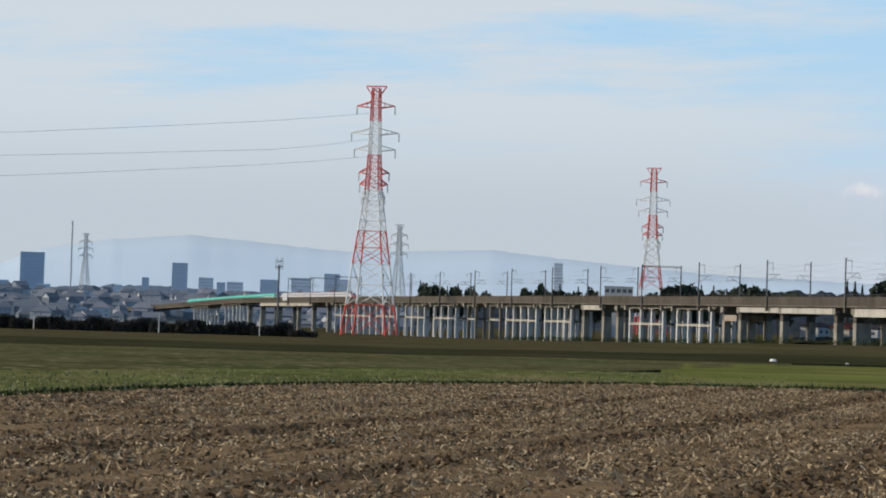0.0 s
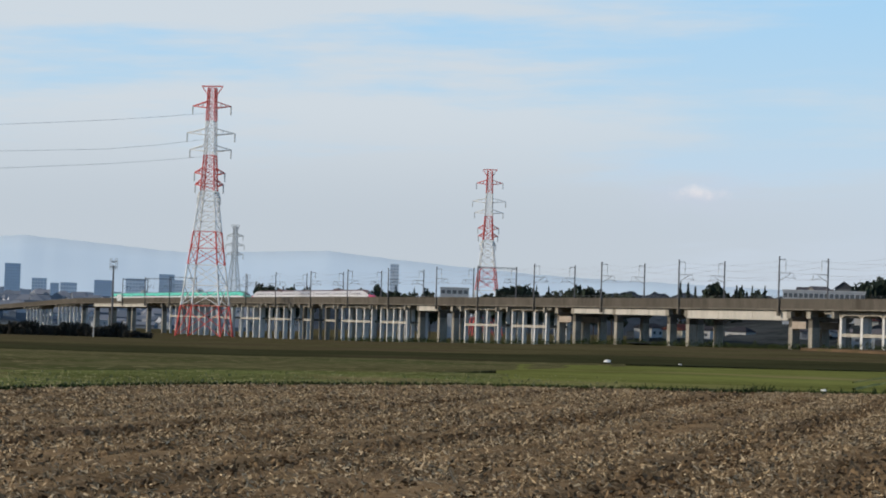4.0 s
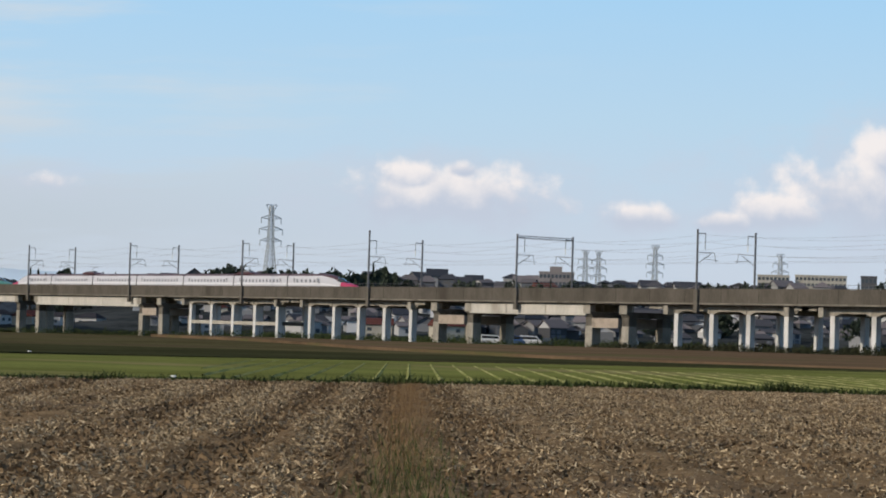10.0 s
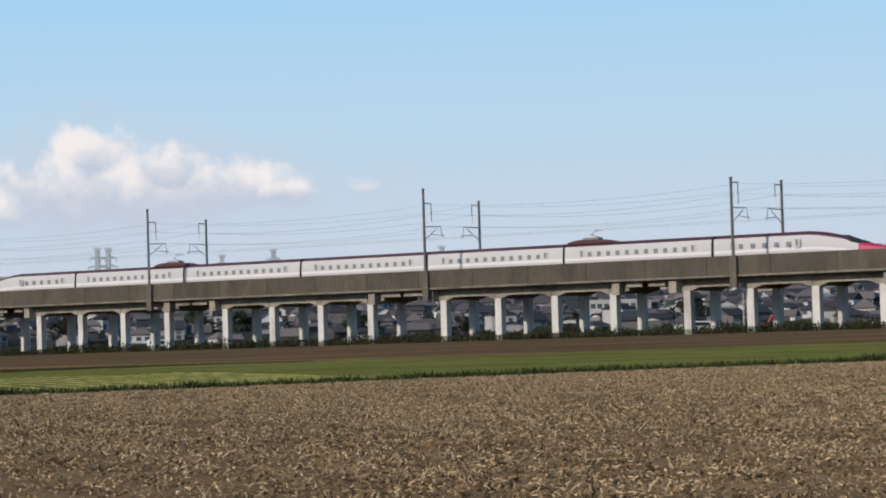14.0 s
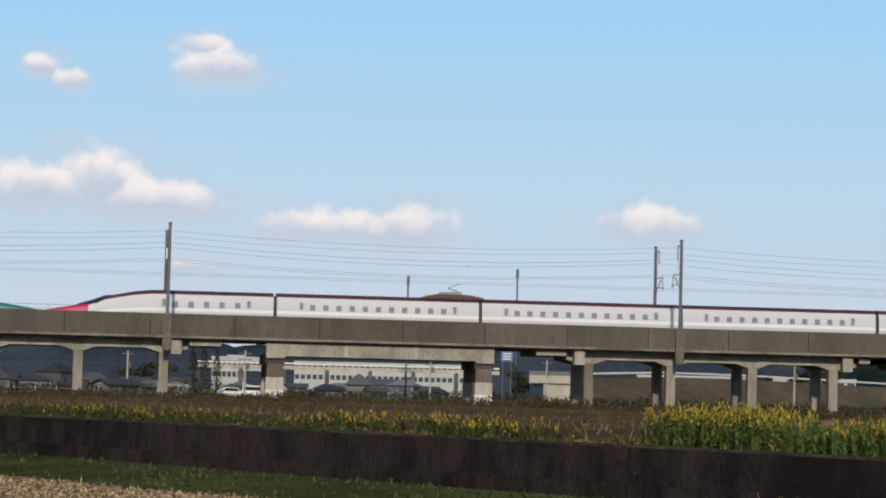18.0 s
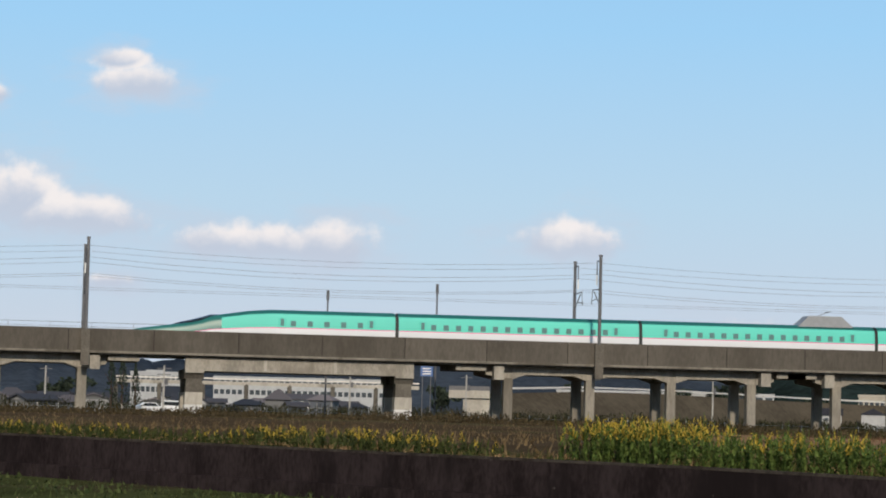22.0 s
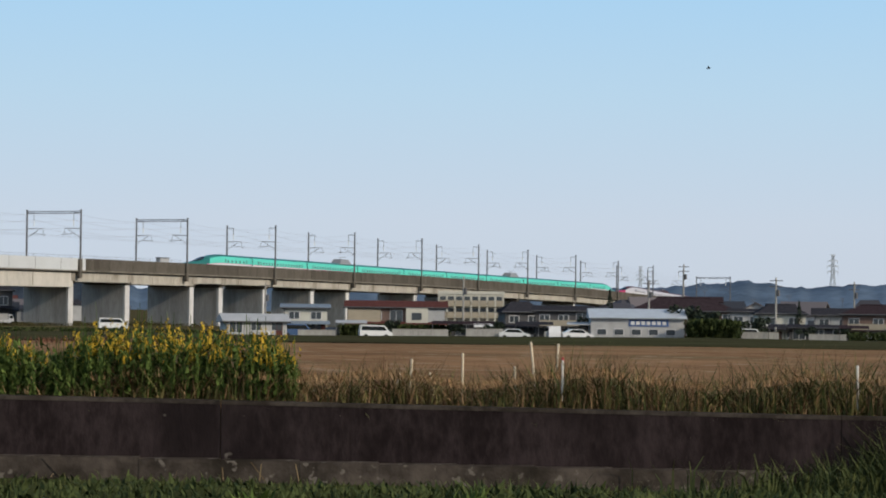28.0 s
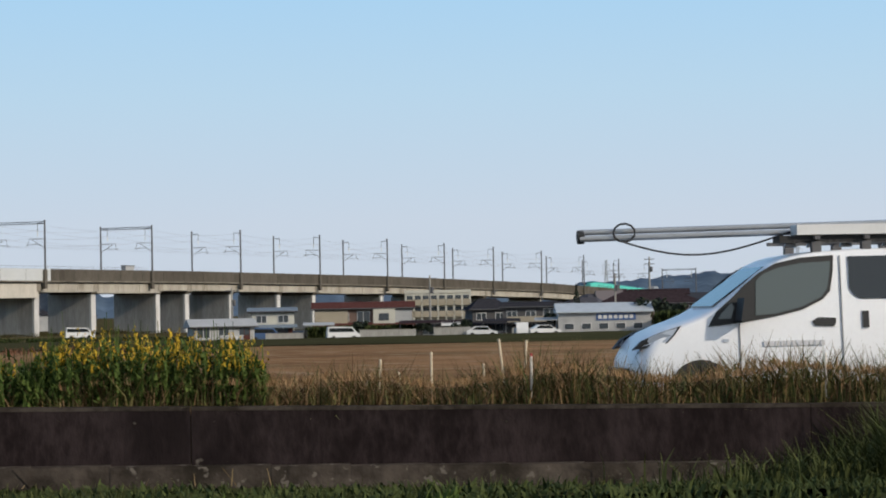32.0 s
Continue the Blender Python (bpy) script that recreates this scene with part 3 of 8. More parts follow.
def frame_run(xs, white=True, two=False):
    """One rigid frame: column pairs joined by haunched beams, with a bearing block at each end."""
    xs = [x * (D + NEAR_COL + .45) / (D + 1.45) for x in xs]
    for x in xs:
        column(x, white, two)
    for a, b in zip(xs, xs[1:]):
        za, zb = 6.62 + dz(a), 6.62 + dz(b)
        for y0 in (D + NEAR_COL - .06, D + FAR_COL + .1):
            e, drop, flat = .4, 1.25, .80
            g = Geo().prism_y([(a + e, za), (b - e, zb), (b - e, zb - drop), (b - e - 1.3, zb - flat), (a + e + 1.3, za - flat), (a + e, za - drop)], y0, y0 + .8)
            part("haunched_beam", g, BEAM, viaduct)
            if two:
                part("tie_beam", Geo().box(a + .45, b - .45, y0 + .1, y0 + .6, 1.85, 2.5), CONCRETE_PALE, viaduct)
    for x, sgn in ((xs[0], -1), (xs[-1], 1)):
        z = 6.62 + dz(x)
        for y0 in (D + NEAR_COL - .06, D + FAR_COL + .1):
            g = Geo().prism_y([(x + sgn * .4, z), (x + sgn * 2.3, z), (x + sgn * 2.3, z - .85), (x + sgn * .4, z - 1.25)][::sgn], y0, y0 + .8)
            part("corbel", g, BEAM, viaduct)
        part("bearing_block", Geo().box(x + sgn * 1.15 - .5, x + sgn * 1.15 + .5, D + .35, D + 1.44, z - 1.35, z + .1), BEAM, viaduct)
        # the short slab that drops in between two frames
        part("drop_in_slab", tilted(*sorted((x + sgn * 2.4, x + sgn * 5.4)), D + .7, D + WIDE - .7, 6.12, 6.61), BEAM, viaduct)


def wall_pier(x, thick=1.3, pale_front=True):
    zt = 5.5 + dz(x)
    yb = D + 1.2
    zg = ground_z(x, yb) - .5
    # Sides dark before x 300, grey beyond: shaded and lit faces as colour.
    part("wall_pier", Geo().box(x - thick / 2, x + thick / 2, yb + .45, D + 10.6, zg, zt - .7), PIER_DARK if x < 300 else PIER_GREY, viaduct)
    # The sunlit front is painted paler than the pier body behind it.
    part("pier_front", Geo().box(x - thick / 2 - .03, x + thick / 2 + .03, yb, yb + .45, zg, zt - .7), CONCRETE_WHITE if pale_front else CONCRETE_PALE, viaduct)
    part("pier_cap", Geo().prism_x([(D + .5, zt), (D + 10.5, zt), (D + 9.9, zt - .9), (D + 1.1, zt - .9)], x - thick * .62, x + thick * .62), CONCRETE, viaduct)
    part("pedestal", Geo().box(x - .9, x + .9, D + .5, D + 1.6, zt - .35, 6.62 + dz(x)), BEAM, viaduct)


def portal_pier(x, half=.85):
    """Two stout columns under a cap, open between."""
    zt = 5.5 + dz(x)
    for y0 in (D + 1.0, D + 7.8):
        zg = ground_z(x, y0) - .5
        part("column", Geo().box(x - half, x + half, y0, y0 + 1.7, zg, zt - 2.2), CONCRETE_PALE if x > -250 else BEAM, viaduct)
        # Whiter sleeve paints the sunlit lower part of the column.
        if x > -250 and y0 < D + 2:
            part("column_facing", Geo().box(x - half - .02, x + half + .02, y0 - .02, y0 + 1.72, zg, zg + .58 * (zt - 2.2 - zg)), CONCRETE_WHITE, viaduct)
        # Darker head: bare concrete, with the deck's shade in its colour too.
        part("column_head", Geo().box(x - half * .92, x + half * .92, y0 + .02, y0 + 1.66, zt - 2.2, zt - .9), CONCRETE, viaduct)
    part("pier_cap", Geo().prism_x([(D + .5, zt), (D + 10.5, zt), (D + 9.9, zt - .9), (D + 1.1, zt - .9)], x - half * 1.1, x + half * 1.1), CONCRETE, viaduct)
    part("pedestal", Geo().box(x - .9, x + .9, D + .5, D + 1.6, zt - .35, 6.62 + dz(x)), BEAM, viaduct)


def girder(x0, x1, bottom=5.3):
    for y0 in (D + .55, D + 3.6, D + 6.8, D + 9.6):
        g = tilted(x0 + .35, x1 - .35, y0, y0 + .7, bottom, 6.62)
        part("girder", g, GIRDER_CREAM if x0 < -200 or 285 < x0 < 340 else BEAM if x0 < 100 else CONCRETE_PALE, viaduct)
    for k in range(1, 3):
        xm = x0 + (x1 - x0) * k / 3
        part("diaphragm", Geo().box(xm - .15, xm + .15, D + .5, D + 10.2, bottom + .1 + dz(xm), 6.6 + dz(xm)), CONCRETE_PALE, viaduct)


def low_box(x0, x1):
    """A pale transverse box beam hung low between two piers."""
    part("box_beam", Geo().box(x0, x1, D + .8, D + 10, 3.0 + dz(x0), 4.5 + dz(x0)), BOX_BUFF, viaduct)


deck()
even = lambda a, b, n: [a + (b - a) * i / (n - 1) for i in range(n)]
for run, white, two in ((even(-998, -939, 7), True, True), (even(-929, -898, 4), True, True), (even(-885, -859, 4), True, True), (even(-846, -818.7, 4), True, True),
                        (even(-804, -795, 2), False, True), (even(-778, -767, 2), False, True),
                        (even(-760, -729, 5), True, True), (even(-720, -695.4, 5), True, True), (even(-645, -619.5, 4), True, True), (even(-609, -585.2, 4), True, True),
                        (even(-431, -397.6, 5), True, True), (even(-386, -352.8, 5), True, False), (even(-282, -258, 4), True, False), (even(-248.7, -224.6, 4), True, False),
                        (even(-214.3, -190.2, 4), True, False), (even(-178.9, -154.5, 4), True, False), (even(-144.6, -120.2, 4), True, False),
                        (even(-62.1, -27.8, 5), False, False), (even(-18.5, 5.9, 4), False, False), (even(47.4, 72.2, 4), False, False), (even(81.1, 105.2, 4), False, False),
                        (even(166.6, 201.4, 5), True, False), (even(212.9, 237.0, 4), True, False), (even(-1330, -1290, 5), True, False), (even(-1240, -1200, 5), True, False)):
    frame_run(run, white, two)
for x in (-1180, -1150, -1110, -1070, -1040, -1012, -684, -667, -655, -577, -566.5, -541, -511, -501, -452, -443.5, -345, -335, -303, -294, -109.8, -73, 16.6, 37, 116.8, 132, 157.4, 248.7, 269.2, 289.3, 314.7, 334.7, 374.2,
          393.5, 417.4, 429, 447.5, 469, 486, 522, 548.6, 585, 626, 662, 700, 740, 780, 830, 880):
    if x > 100:
        wall_pier(x, 1.5, x > 240)
    else:
        portal_pier(x)
for a, b, z in ((-1150, -1110, 5.2), (-1110, -1070, 5.2), (-1070, -1040, 5.2), (-684, -667, 5.2), (-566.5, -541, 5.3), (-541, -511, 5.2), (-501, -452, 4.7), (-335, -303, 4.9), (-109.8, -73, 5.3), (16.6, 37, 5.35), (116.8, 132, 5.6), (132, 157.4, 4.6),
                (237.6, 248.7, 5.6), (248.7, 269.2, 5.2), (269.2, 289.3, 5.2), (289.3, 314.7, 4.5), (314.7, 334.7, 5.2), (334.7, 374.2, 4.0), (374.2, 393.5, 5.0), (393.5, 417.4, 4.8), (417.4, 429, 5.3),
                (429, 447.5, 5.3), (447.5, 469, 5.2), (469, 486, 5.2), (486, 522, 5.0), (522, 548.6, 5.2), (548.6, 585, 5.2), (585, 626, 5.2), (626, 662, 5.2), (662, 700, 5.2), (700, 740, 5.2), (740, 780, 5.2), (780, 830, 5.2), (830, 880, 5.2)):
    girder(a, b, z)
for a, b in ((-576, -568), (-451, -445), (-344, -336.5), (-302, -295.5), (-108.5, -101)):
    low_box(a, b)


x = -720.0
while x < 430:
    g = Geo()
    a, b = 10.02 + dz(x), 10.02 + dz(x + 57.5)
    g.tube((x, D + WIDE - .1, a), (x + 57.5, D + WIDE - .1, b), .03, n=4).tube((x, D + WIDE - .1, a - .4), (x + 57.5, D + WIDE - .1, b - .4), .02, n=4)
    for k in range(14):
        xx = x + 57.5 * k / 14
        g.tube((xx, D + WIDE - .1, 9.0 + dz(xx)), (xx, D + WIDE - .1, a + (b - a) * k / 14), .025, n=4)
    part("handrail", g, STEEL, viaduct)
    x += 57.5


# ---- overhead line ----
def mast_model(far, tall=0.0):
    """A mast at its foot on the deck edge, arms towards the tracks."""
    sg = -1 if far else 1
    t = thing("catenary_mast", "grey steel overhead line mast with bracket arms", "mast", "overhead line masts")
    part("shaft", Geo().tube((0, 0, -1.2), (0, 0, 10.75 + tall), .19, .15, 8), STEEL, t)
    part("cap", Geo().tube((0, 0, 10.75 + tall), (0, 0, 10.95 + tall), .2, .17, 8), STEEL, t)
    part("pilaster", Geo().box(-.42, .42, *((-.2, .34) if not far else (-.34, .2)), -1.3, 2.1), CONCRETE, t)
    part("top_arm", Geo().tube((0, 0, 10.35), (0, sg * 1.5, 10.4), .06).tube((0, sg * 1.5, 10.4), (0, sg * 1.5, 9.0), .05), STEEL, t)
    part("insulator", Geo().tube((0, sg * 1.5, 9.0), (0, sg * 1.5, 8.0), .09, .07, 8), WHITE_PAINT, t)
    part("bracket_arm", Geo().tube((0, 0, 7.55), (0, sg * 3.3, 7.6), .055).tube((0, 0, 5.9), (0, sg * 2.6, 7.4), .05), STEEL, t)
    part("steady_arm", Geo().tube((0, sg * 1.3, 6.65), (0, sg * 4.0, 6.5), .04).tube((0, sg * 3.3, 7.6), (0, sg * 3.6, 6.2), .035), STEEL, t)
    return t


near_model, far_model, tall_model = mast_model(False), mast_model(True), mast_model(False, 1.2)
used = {}
NEAR_X = [-1085, -1040, -995, -915, -875, -835, -792, -751, -710, -666.3, -632.6, -591, -547.3, -503.6, -455.2, -409, -364.6, -320.7, -276.1, -226.4, -180.5, -137.7, -92, -45.6, 6.1, 56.2, 106.3, 157.9, 203.4,
          249.9, 290.8, 336.5, 374.9, 412.9, 449.2, 486.4, 522.2, 556, 588.3, 623, 656.8, 687, 715, 763]
PORTALS = (-1085, -1040, -995, -632.6, -320.7, 336.5, 374.9, 412.9, 763)
for x in NEAR_X:
    z = 6.9 + dz(x)
    for model, y in ((tall_model if x in (-226.4, -180.5, -364.6) else near_model, D - .26), (far_model, D + 11.1)):
        m = pose(x, y, z)
        if model in used:
            copy_thing(model, m)
        else:
            model.matrix_basis, used[model] = m, True
    if x in PORTALS:
        t = thing("portal_beam", "steel lattice beam spanning between two overhead line masts", "beam", "portal beams", at=pose(x, D, z))
        g = Geo()
        for o in (0, .35):
            g.tube((0, -.26, 10.3 + o), (0, 11.1, 10.3 + o), .06)
        for k in range(11):
            g.tube((0, k, 10.3), (0, k + .5, 10.65), .03).tube((0, k + .5, 10.65), (0, k + 1, 10.3), .03)
        part("beam", g, STEEL, t)

for y, z, sag, r in ((D + TRACKS[0], 13.15, .0, .016), (D + TRACKS[0], 14.55, .9, .018), (D + TRACKS[1], 13.15, .0, .016), (D + TRACKS[1], 14.55, .9, .018), (D + 1.25, 16.0, 1.0, .018), (D + 9.6, 16.0, 1.0, .018), (D + 1.0, 17.1, .8, .016), (D + 9.8, 17.1, .8, .016)):
    g = Geo()
    pts = []
    for a, b in zip(NEAR_X, NEAR_X[1:]):
        n = 6 if sag else 1
        for k in range(n):
            u = k / n
            x = a + (b - a) * u
            pts.append((x, y, z + dz(a) * (1 - u) + dz(b) * u - 4 * sag * u * (1 - u)))
    g.path(pts, r, 3)
    tagged(part("overhead_wire", g, WIRE), "thin dark overhead railway wire strung between masts", "wire", "overhead wires")

# ---- the train ----
TEAL = mat("train_teal", (0.085, 0.54, 0.435), 0.6, vary=0.05, scale=.2)
TEAL_DARK = mat("train_teal_dark", (0.012, 0.13, 0.115), 0.4, vary=0.05, scale=.2)
TRAIN_WHITE = mat("train_white", (0.66, 0.67, 0.70), 0.6, vary=0.04, scale=.2)
TRAIN_SILVER = mat("train_silver", (0.46, 0.46, 0.50), 0.6, vary=0.04, scale=.2)
# Reflection along the bulge of the red train's side, put in as colour.
TRAIN_HIGHLIGHT = mat("train_highlight", (0.62, 0.625, 0.65), 0.6, vary=0.02)
CRIMSON = mat("train_crimson", (0.36, 0.010, 0.075), 0.5, vary=0.05, scale=.2)
MAROON = mat("train_roof_maroon", (0.065, 0.020, 0.026), 0.5, vary=0.1, scale=.3)
PINK = mat("train_pink", (0.68, 0.10, 0.28), 0.4, vary=0.03)
PANT_GREY = mat("pantograph_cover", (0.22, 0.23, 0.24), 0.5, vary=0.1)
TRAIN_GLASS = glass_mat("train_glass", (0.10, 0.20, 0.19), .2)
CAB_GLASS = glass_mat("cab_glass", (0.012, 0.016, 0.018), .25)
RED_GLASS = glass_mat("train_glass_grey", (0.20, 0.205, 0.225), .25)


def section(w, top, bottom=.5):
    """Half profile of the body from skirt to roof ridge: width, height."""
    k = (top - bottom) / 3.15
    pts = [(.86, 0), (.97, .55), (1.0, 1.05), (1.0, 1.28), (.985, 1.36), (.95, 2.35), (.86, 2.72), (.62, 3.02), (.3, 3.13), (0, 3.15)]
    return [(w * a, bottom + b * k) for a, b in pts]


def shell(stations, lo, hi):
    """The skin between two points of the profile, both sides, lofted through the stations (x, width, top)."""
    g = Geo()
    rows = []
    for x, w, top in stations:
        s = section(w, top)[lo:hi + 1]
        rows.append([(x, -a, b) for a, b in s] + [(x, a, b) for a, b in s])
    n = hi - lo + 1
    for r in rows:
        g.v += r
    for i in range(len(rows) - 1):
        for side in (0, n):
            for k in range(n - 1):
                q = (i * 2 * n + side + k, (i + 1) * 2 * n + side + k, (i + 1) * 2 * n + side + k + 1, i * 2 * n + side + k + 1)
                g.f.append(q if side == 0 else tuple(reversed(q)))
    return g


def end_cap(x, w, top):
    s = section(w, top)
    return Geo().quadmesh([(x, -a, b) for a, b in s] + [(x, a, b) for a, b in reversed(s)], [tuple(range(2 * len(s)))])


def car(train, x0, x1, half, top, skins, nose=0, nose_len=0.0, windows=16, panto=0.0, glass=None, nose_cut=.62, line_from=3):
    """One car from x0 to x1 (nose: -1 at x0, 1 at x1)."""
    st = [(x0 + .17, half, top), (x1 - .17, half, top)]
    if nose:
        us = (0.0, .35, 1.2, 2.5, 4.0, 5.5, 6.6, 7.4, 8.4, 9.6, 11.0, 13.0)
        k = nose_len / 13.0
        tops = (1.15, 1.34, 1.52, 1.72, 1.94, 2.18, 2.5, 2.84, 3.04, 3.25, 3.48, top)
        ws = (.35, .62, .84, .98, 1.1, 1.2, 1.28, 1.35, 1.42, 1.5, 1.58, half)
        tip = [(u * k, w * half / 1.67, t_ * top / 3.65) for u, w, t_ in zip(us, ws, tops)]
        if nose > 0:
            st = [(x0 + .17, half, top)] + [(x1 - u, w, t_) for u, w, t_ in reversed(tip)]
        else:
            st = [(x0 + u, w, t_) for u, w, t_ in tip] + [(x1 - .17, half, top)]
    lower, stripe, upper, roof, nose_skin = skins
    glass = glass or TRAIN_GLASS
    keep, front = (st, []) if not nose else (st[:-4], st[-5:]) if nose > 0 else (st[4:], st[:5])
    body = part("car_body", shell(keep, 0, line_from), lower, train, smooth=True)
    part("stripe", shell(keep, line_from, 4), stripe, body)
    if nose:
        part("nose_skirt", shell(front, 0, 4), nose_skin, body, smooth=True)
    cut = [s for s in st if not nose or (s[0] <= x1 - nose_len * nose_cut if nose > 0 else s[0] >= x0 + nose_len * nose_cut)]
    part("upper_side", shell(cut if len(cut) > 1 else st, 4, 6), upper, body, smooth=True)
    part("roof", shell(cut if len(cut) > 1 else st, 6, 9), roof, body, smooth=True)
    if nose:
        tipst = [s for s in st if (s[0] >= x1 - nose_len * nose_cut - 1e-6 if nose > 0 else s[0] <= x0 + nose_len * nose_cut + 1e-6)]
        edge = cut[-1] if nose > 0 else cut[0]
        tipst = [edge] + tipst if nose > 0 else tipst + [edge]
        tipst = sorted(set(tipst))
        part("nose_cone", shell(tipst, 4, 9), nose_skin, body, smooth=True)
        xn = (x1 if nose > 0 else x0)
        # the cab stands proud as a narrow glazed canopy
        c = Geo()
        rows = []
        for u, w, rise in ((.30, .2, -.02), (.36, .55, .13), (.43, .74, .20), (.50, .80, .20), (.57, .72, .13), (.64, .45, -.02)):
            x = xn - nose * u * nose_len
            h = ramp(u * 13, us, tops) * top / 3.65 + rise
            rows.append([(x, -w * 1.25, h - .5), (x, -w * .85, h - .12), (x, 0, h + .03), (x, w * .85, h - .12), (x, w * 1.25, h - .5)])
        for r in rows:
            c.v += r
        for i in range(len(rows) - 1):
            for q in range(4):
                a = (i * 5 + q, (i + 1) * 5 + q, (i + 1) * 5 + q + 1, i * 5 + q + 1)
                c.f.append(a if nose < 0 else tuple(reversed(a)))
        part("cab_canopy", c, CAB_GLASS, body, "dark glazed driving cab", smooth=True)
    for x in ((x0 + .17,) if nose > 0 else (x1 - .17,) if nose < 0 else (x0 + .17, x1 - .17)):
        part("end_wall", end_cap(x, half, top), DARK, body)
    # gangway bellows between cars
    if nose <= 0:
        part("gangway", Geo().box(x1 - .3, x1 + .3, -half * .8, half * .8, .8, top - .35), DARK, body)
    a, b = (x0 + 2.6, x1 - 2.6)
    if nose > 0:
        b = x1 - nose_len - 1.0
    if nose < 0:
        a = x0 + nose_len + 1.0
    n = max(3, int((b - a - 2.2) / 1.12)) if windows else 0
    zc = top * .62
    wide = half * .985
    wm = None
    for k in range(n):
        x = a + 1.1 + (b - a - 2.2) * k / max(1, n - 1)
        if wm is None:
            wm = Geo().box(-.26, .26, -.02, .02, -.27, .27).mesh("window", glass)
        part("window", wm, None, body, at=pose(x, -wide - .005, zc))
    dm = Geo().box(-.4, .4, -.012, .012, .02, .95).mesh("door", upper)
    gl = Geo().box(-.17, .17, -.012, .012, -.35, .35).mesh("door_window", glass)
    for x in (a, b):
        d = part("door", dm, None, body, at=pose(x, -half - .008, 1.85))
        part("door_window", gl, None, body, at=pose(x, -half - .026, zc + .12))
    far = Geo()
    for k in range(n):
        x = a + 1.1 + (b - a - 2.2) * k / max(1, n - 1)
        far.box(x - .26, x + .26, wide - .02, wide + .02, zc - .27, zc + .27)
    part("window_row", far, glass, body)
    under = Geo()
    for cx in (x0 + 3.6 + (nose < 0) * 3, x1 - 3.6 - (nose > 0) * 3):
        for w in (-1.25, 1.25):
            for yy in (-.72, .72):
                under.tube((cx + w, yy - .06, .43), (cx + w, yy + .06, .43), .43, n=14)
    part("wheelset", under, DARK, body)
    if panto:
        xm = (x0 + x1) / 2 + panto
        if upper == TEAL:
            part("pantograph_cover", Geo().hexa([(xm - 3.0, -1.25), (xm + 3.0, -1.25), (xm + 3.0, 1.25), (xm - 3.0, 1.25)], top - .2, top + .95, [(xm - 1.75, -.95), (xm + 1.75, -.95), (xm + 1.75, .95), (xm - 1.75, .95)]), PANT_GREY, body)
        else:
            part("pantograph_cover", Geo().prism_y([(xm - 3.2, top - .14), (xm + 3.2, top - .14), (xm + 2.9, top + .10), (xm + 1.4, top + .34), (xm - 1.6, top + .38), (xm - 2.9, top + .14)], -1.1, 1.1), MAROON, body)
            part("insulator_box", Geo().box(xm - 1.3, xm + .9, -.5, .5, top + .36, top + .62), PANT_GREY, body)
        part("pantograph", Geo().tube((xm + .8, 0, top + .6), (xm - .5, 0, top + 1.0), .04).tube((xm - .5, 0, top + 1.0), (xm + .6, 0, top + 1.42), .03).tube((xm + .6, -.9, top + 1.44), (xm + .6, .9, top + 1.44), .035), STEEL, body)


def trains():
    red = thing("red_train", "silver white express train with crimson nose and maroon roof edge", "train")
    # The second skin here is the painted highlight band, no livery stripe.
    skins = (TRAIN_SILVER, TRAIN_HIGHLIGHT, TRAIN_SILVER, MAROON, CRIMSON)
    x = 0.0
    lens = [22.9] + [20.5] * 5 + [22.9]
    for i, l in enumerate(lens):
        car(red, x - l, x, 1.48, 3.65, skins, nose=1 if i == 0 else -1 if i == 6 else 0, nose_len=11.0, panto={1: -6.8, 5: 7.6}.get(i, 0.0), glass=RED_GLASS, nose_cut=.42, line_from=2)
        x -= l
    green = thing("green_train", "turquoise and white express train with a pink stripe and long nose", "train")
    skins = (TRAIN_WHITE, PINK, TEAL, TEAL_DARK, TEAL_DARK)
    x = -148.3
    lens = [26.5] + [25.0] * 8 + [26.5]
    for i, l in enumerate(lens):
        car(green, x - l, x, 1.67, 3.65, skins, nose=1 if i == 0 else -1 if i == 9 else 0, nose_len=14.0, panto=7.2 if i in (3, 7) else 0.0)
        x -= l
    return red, green


red_train, green_train = trains()


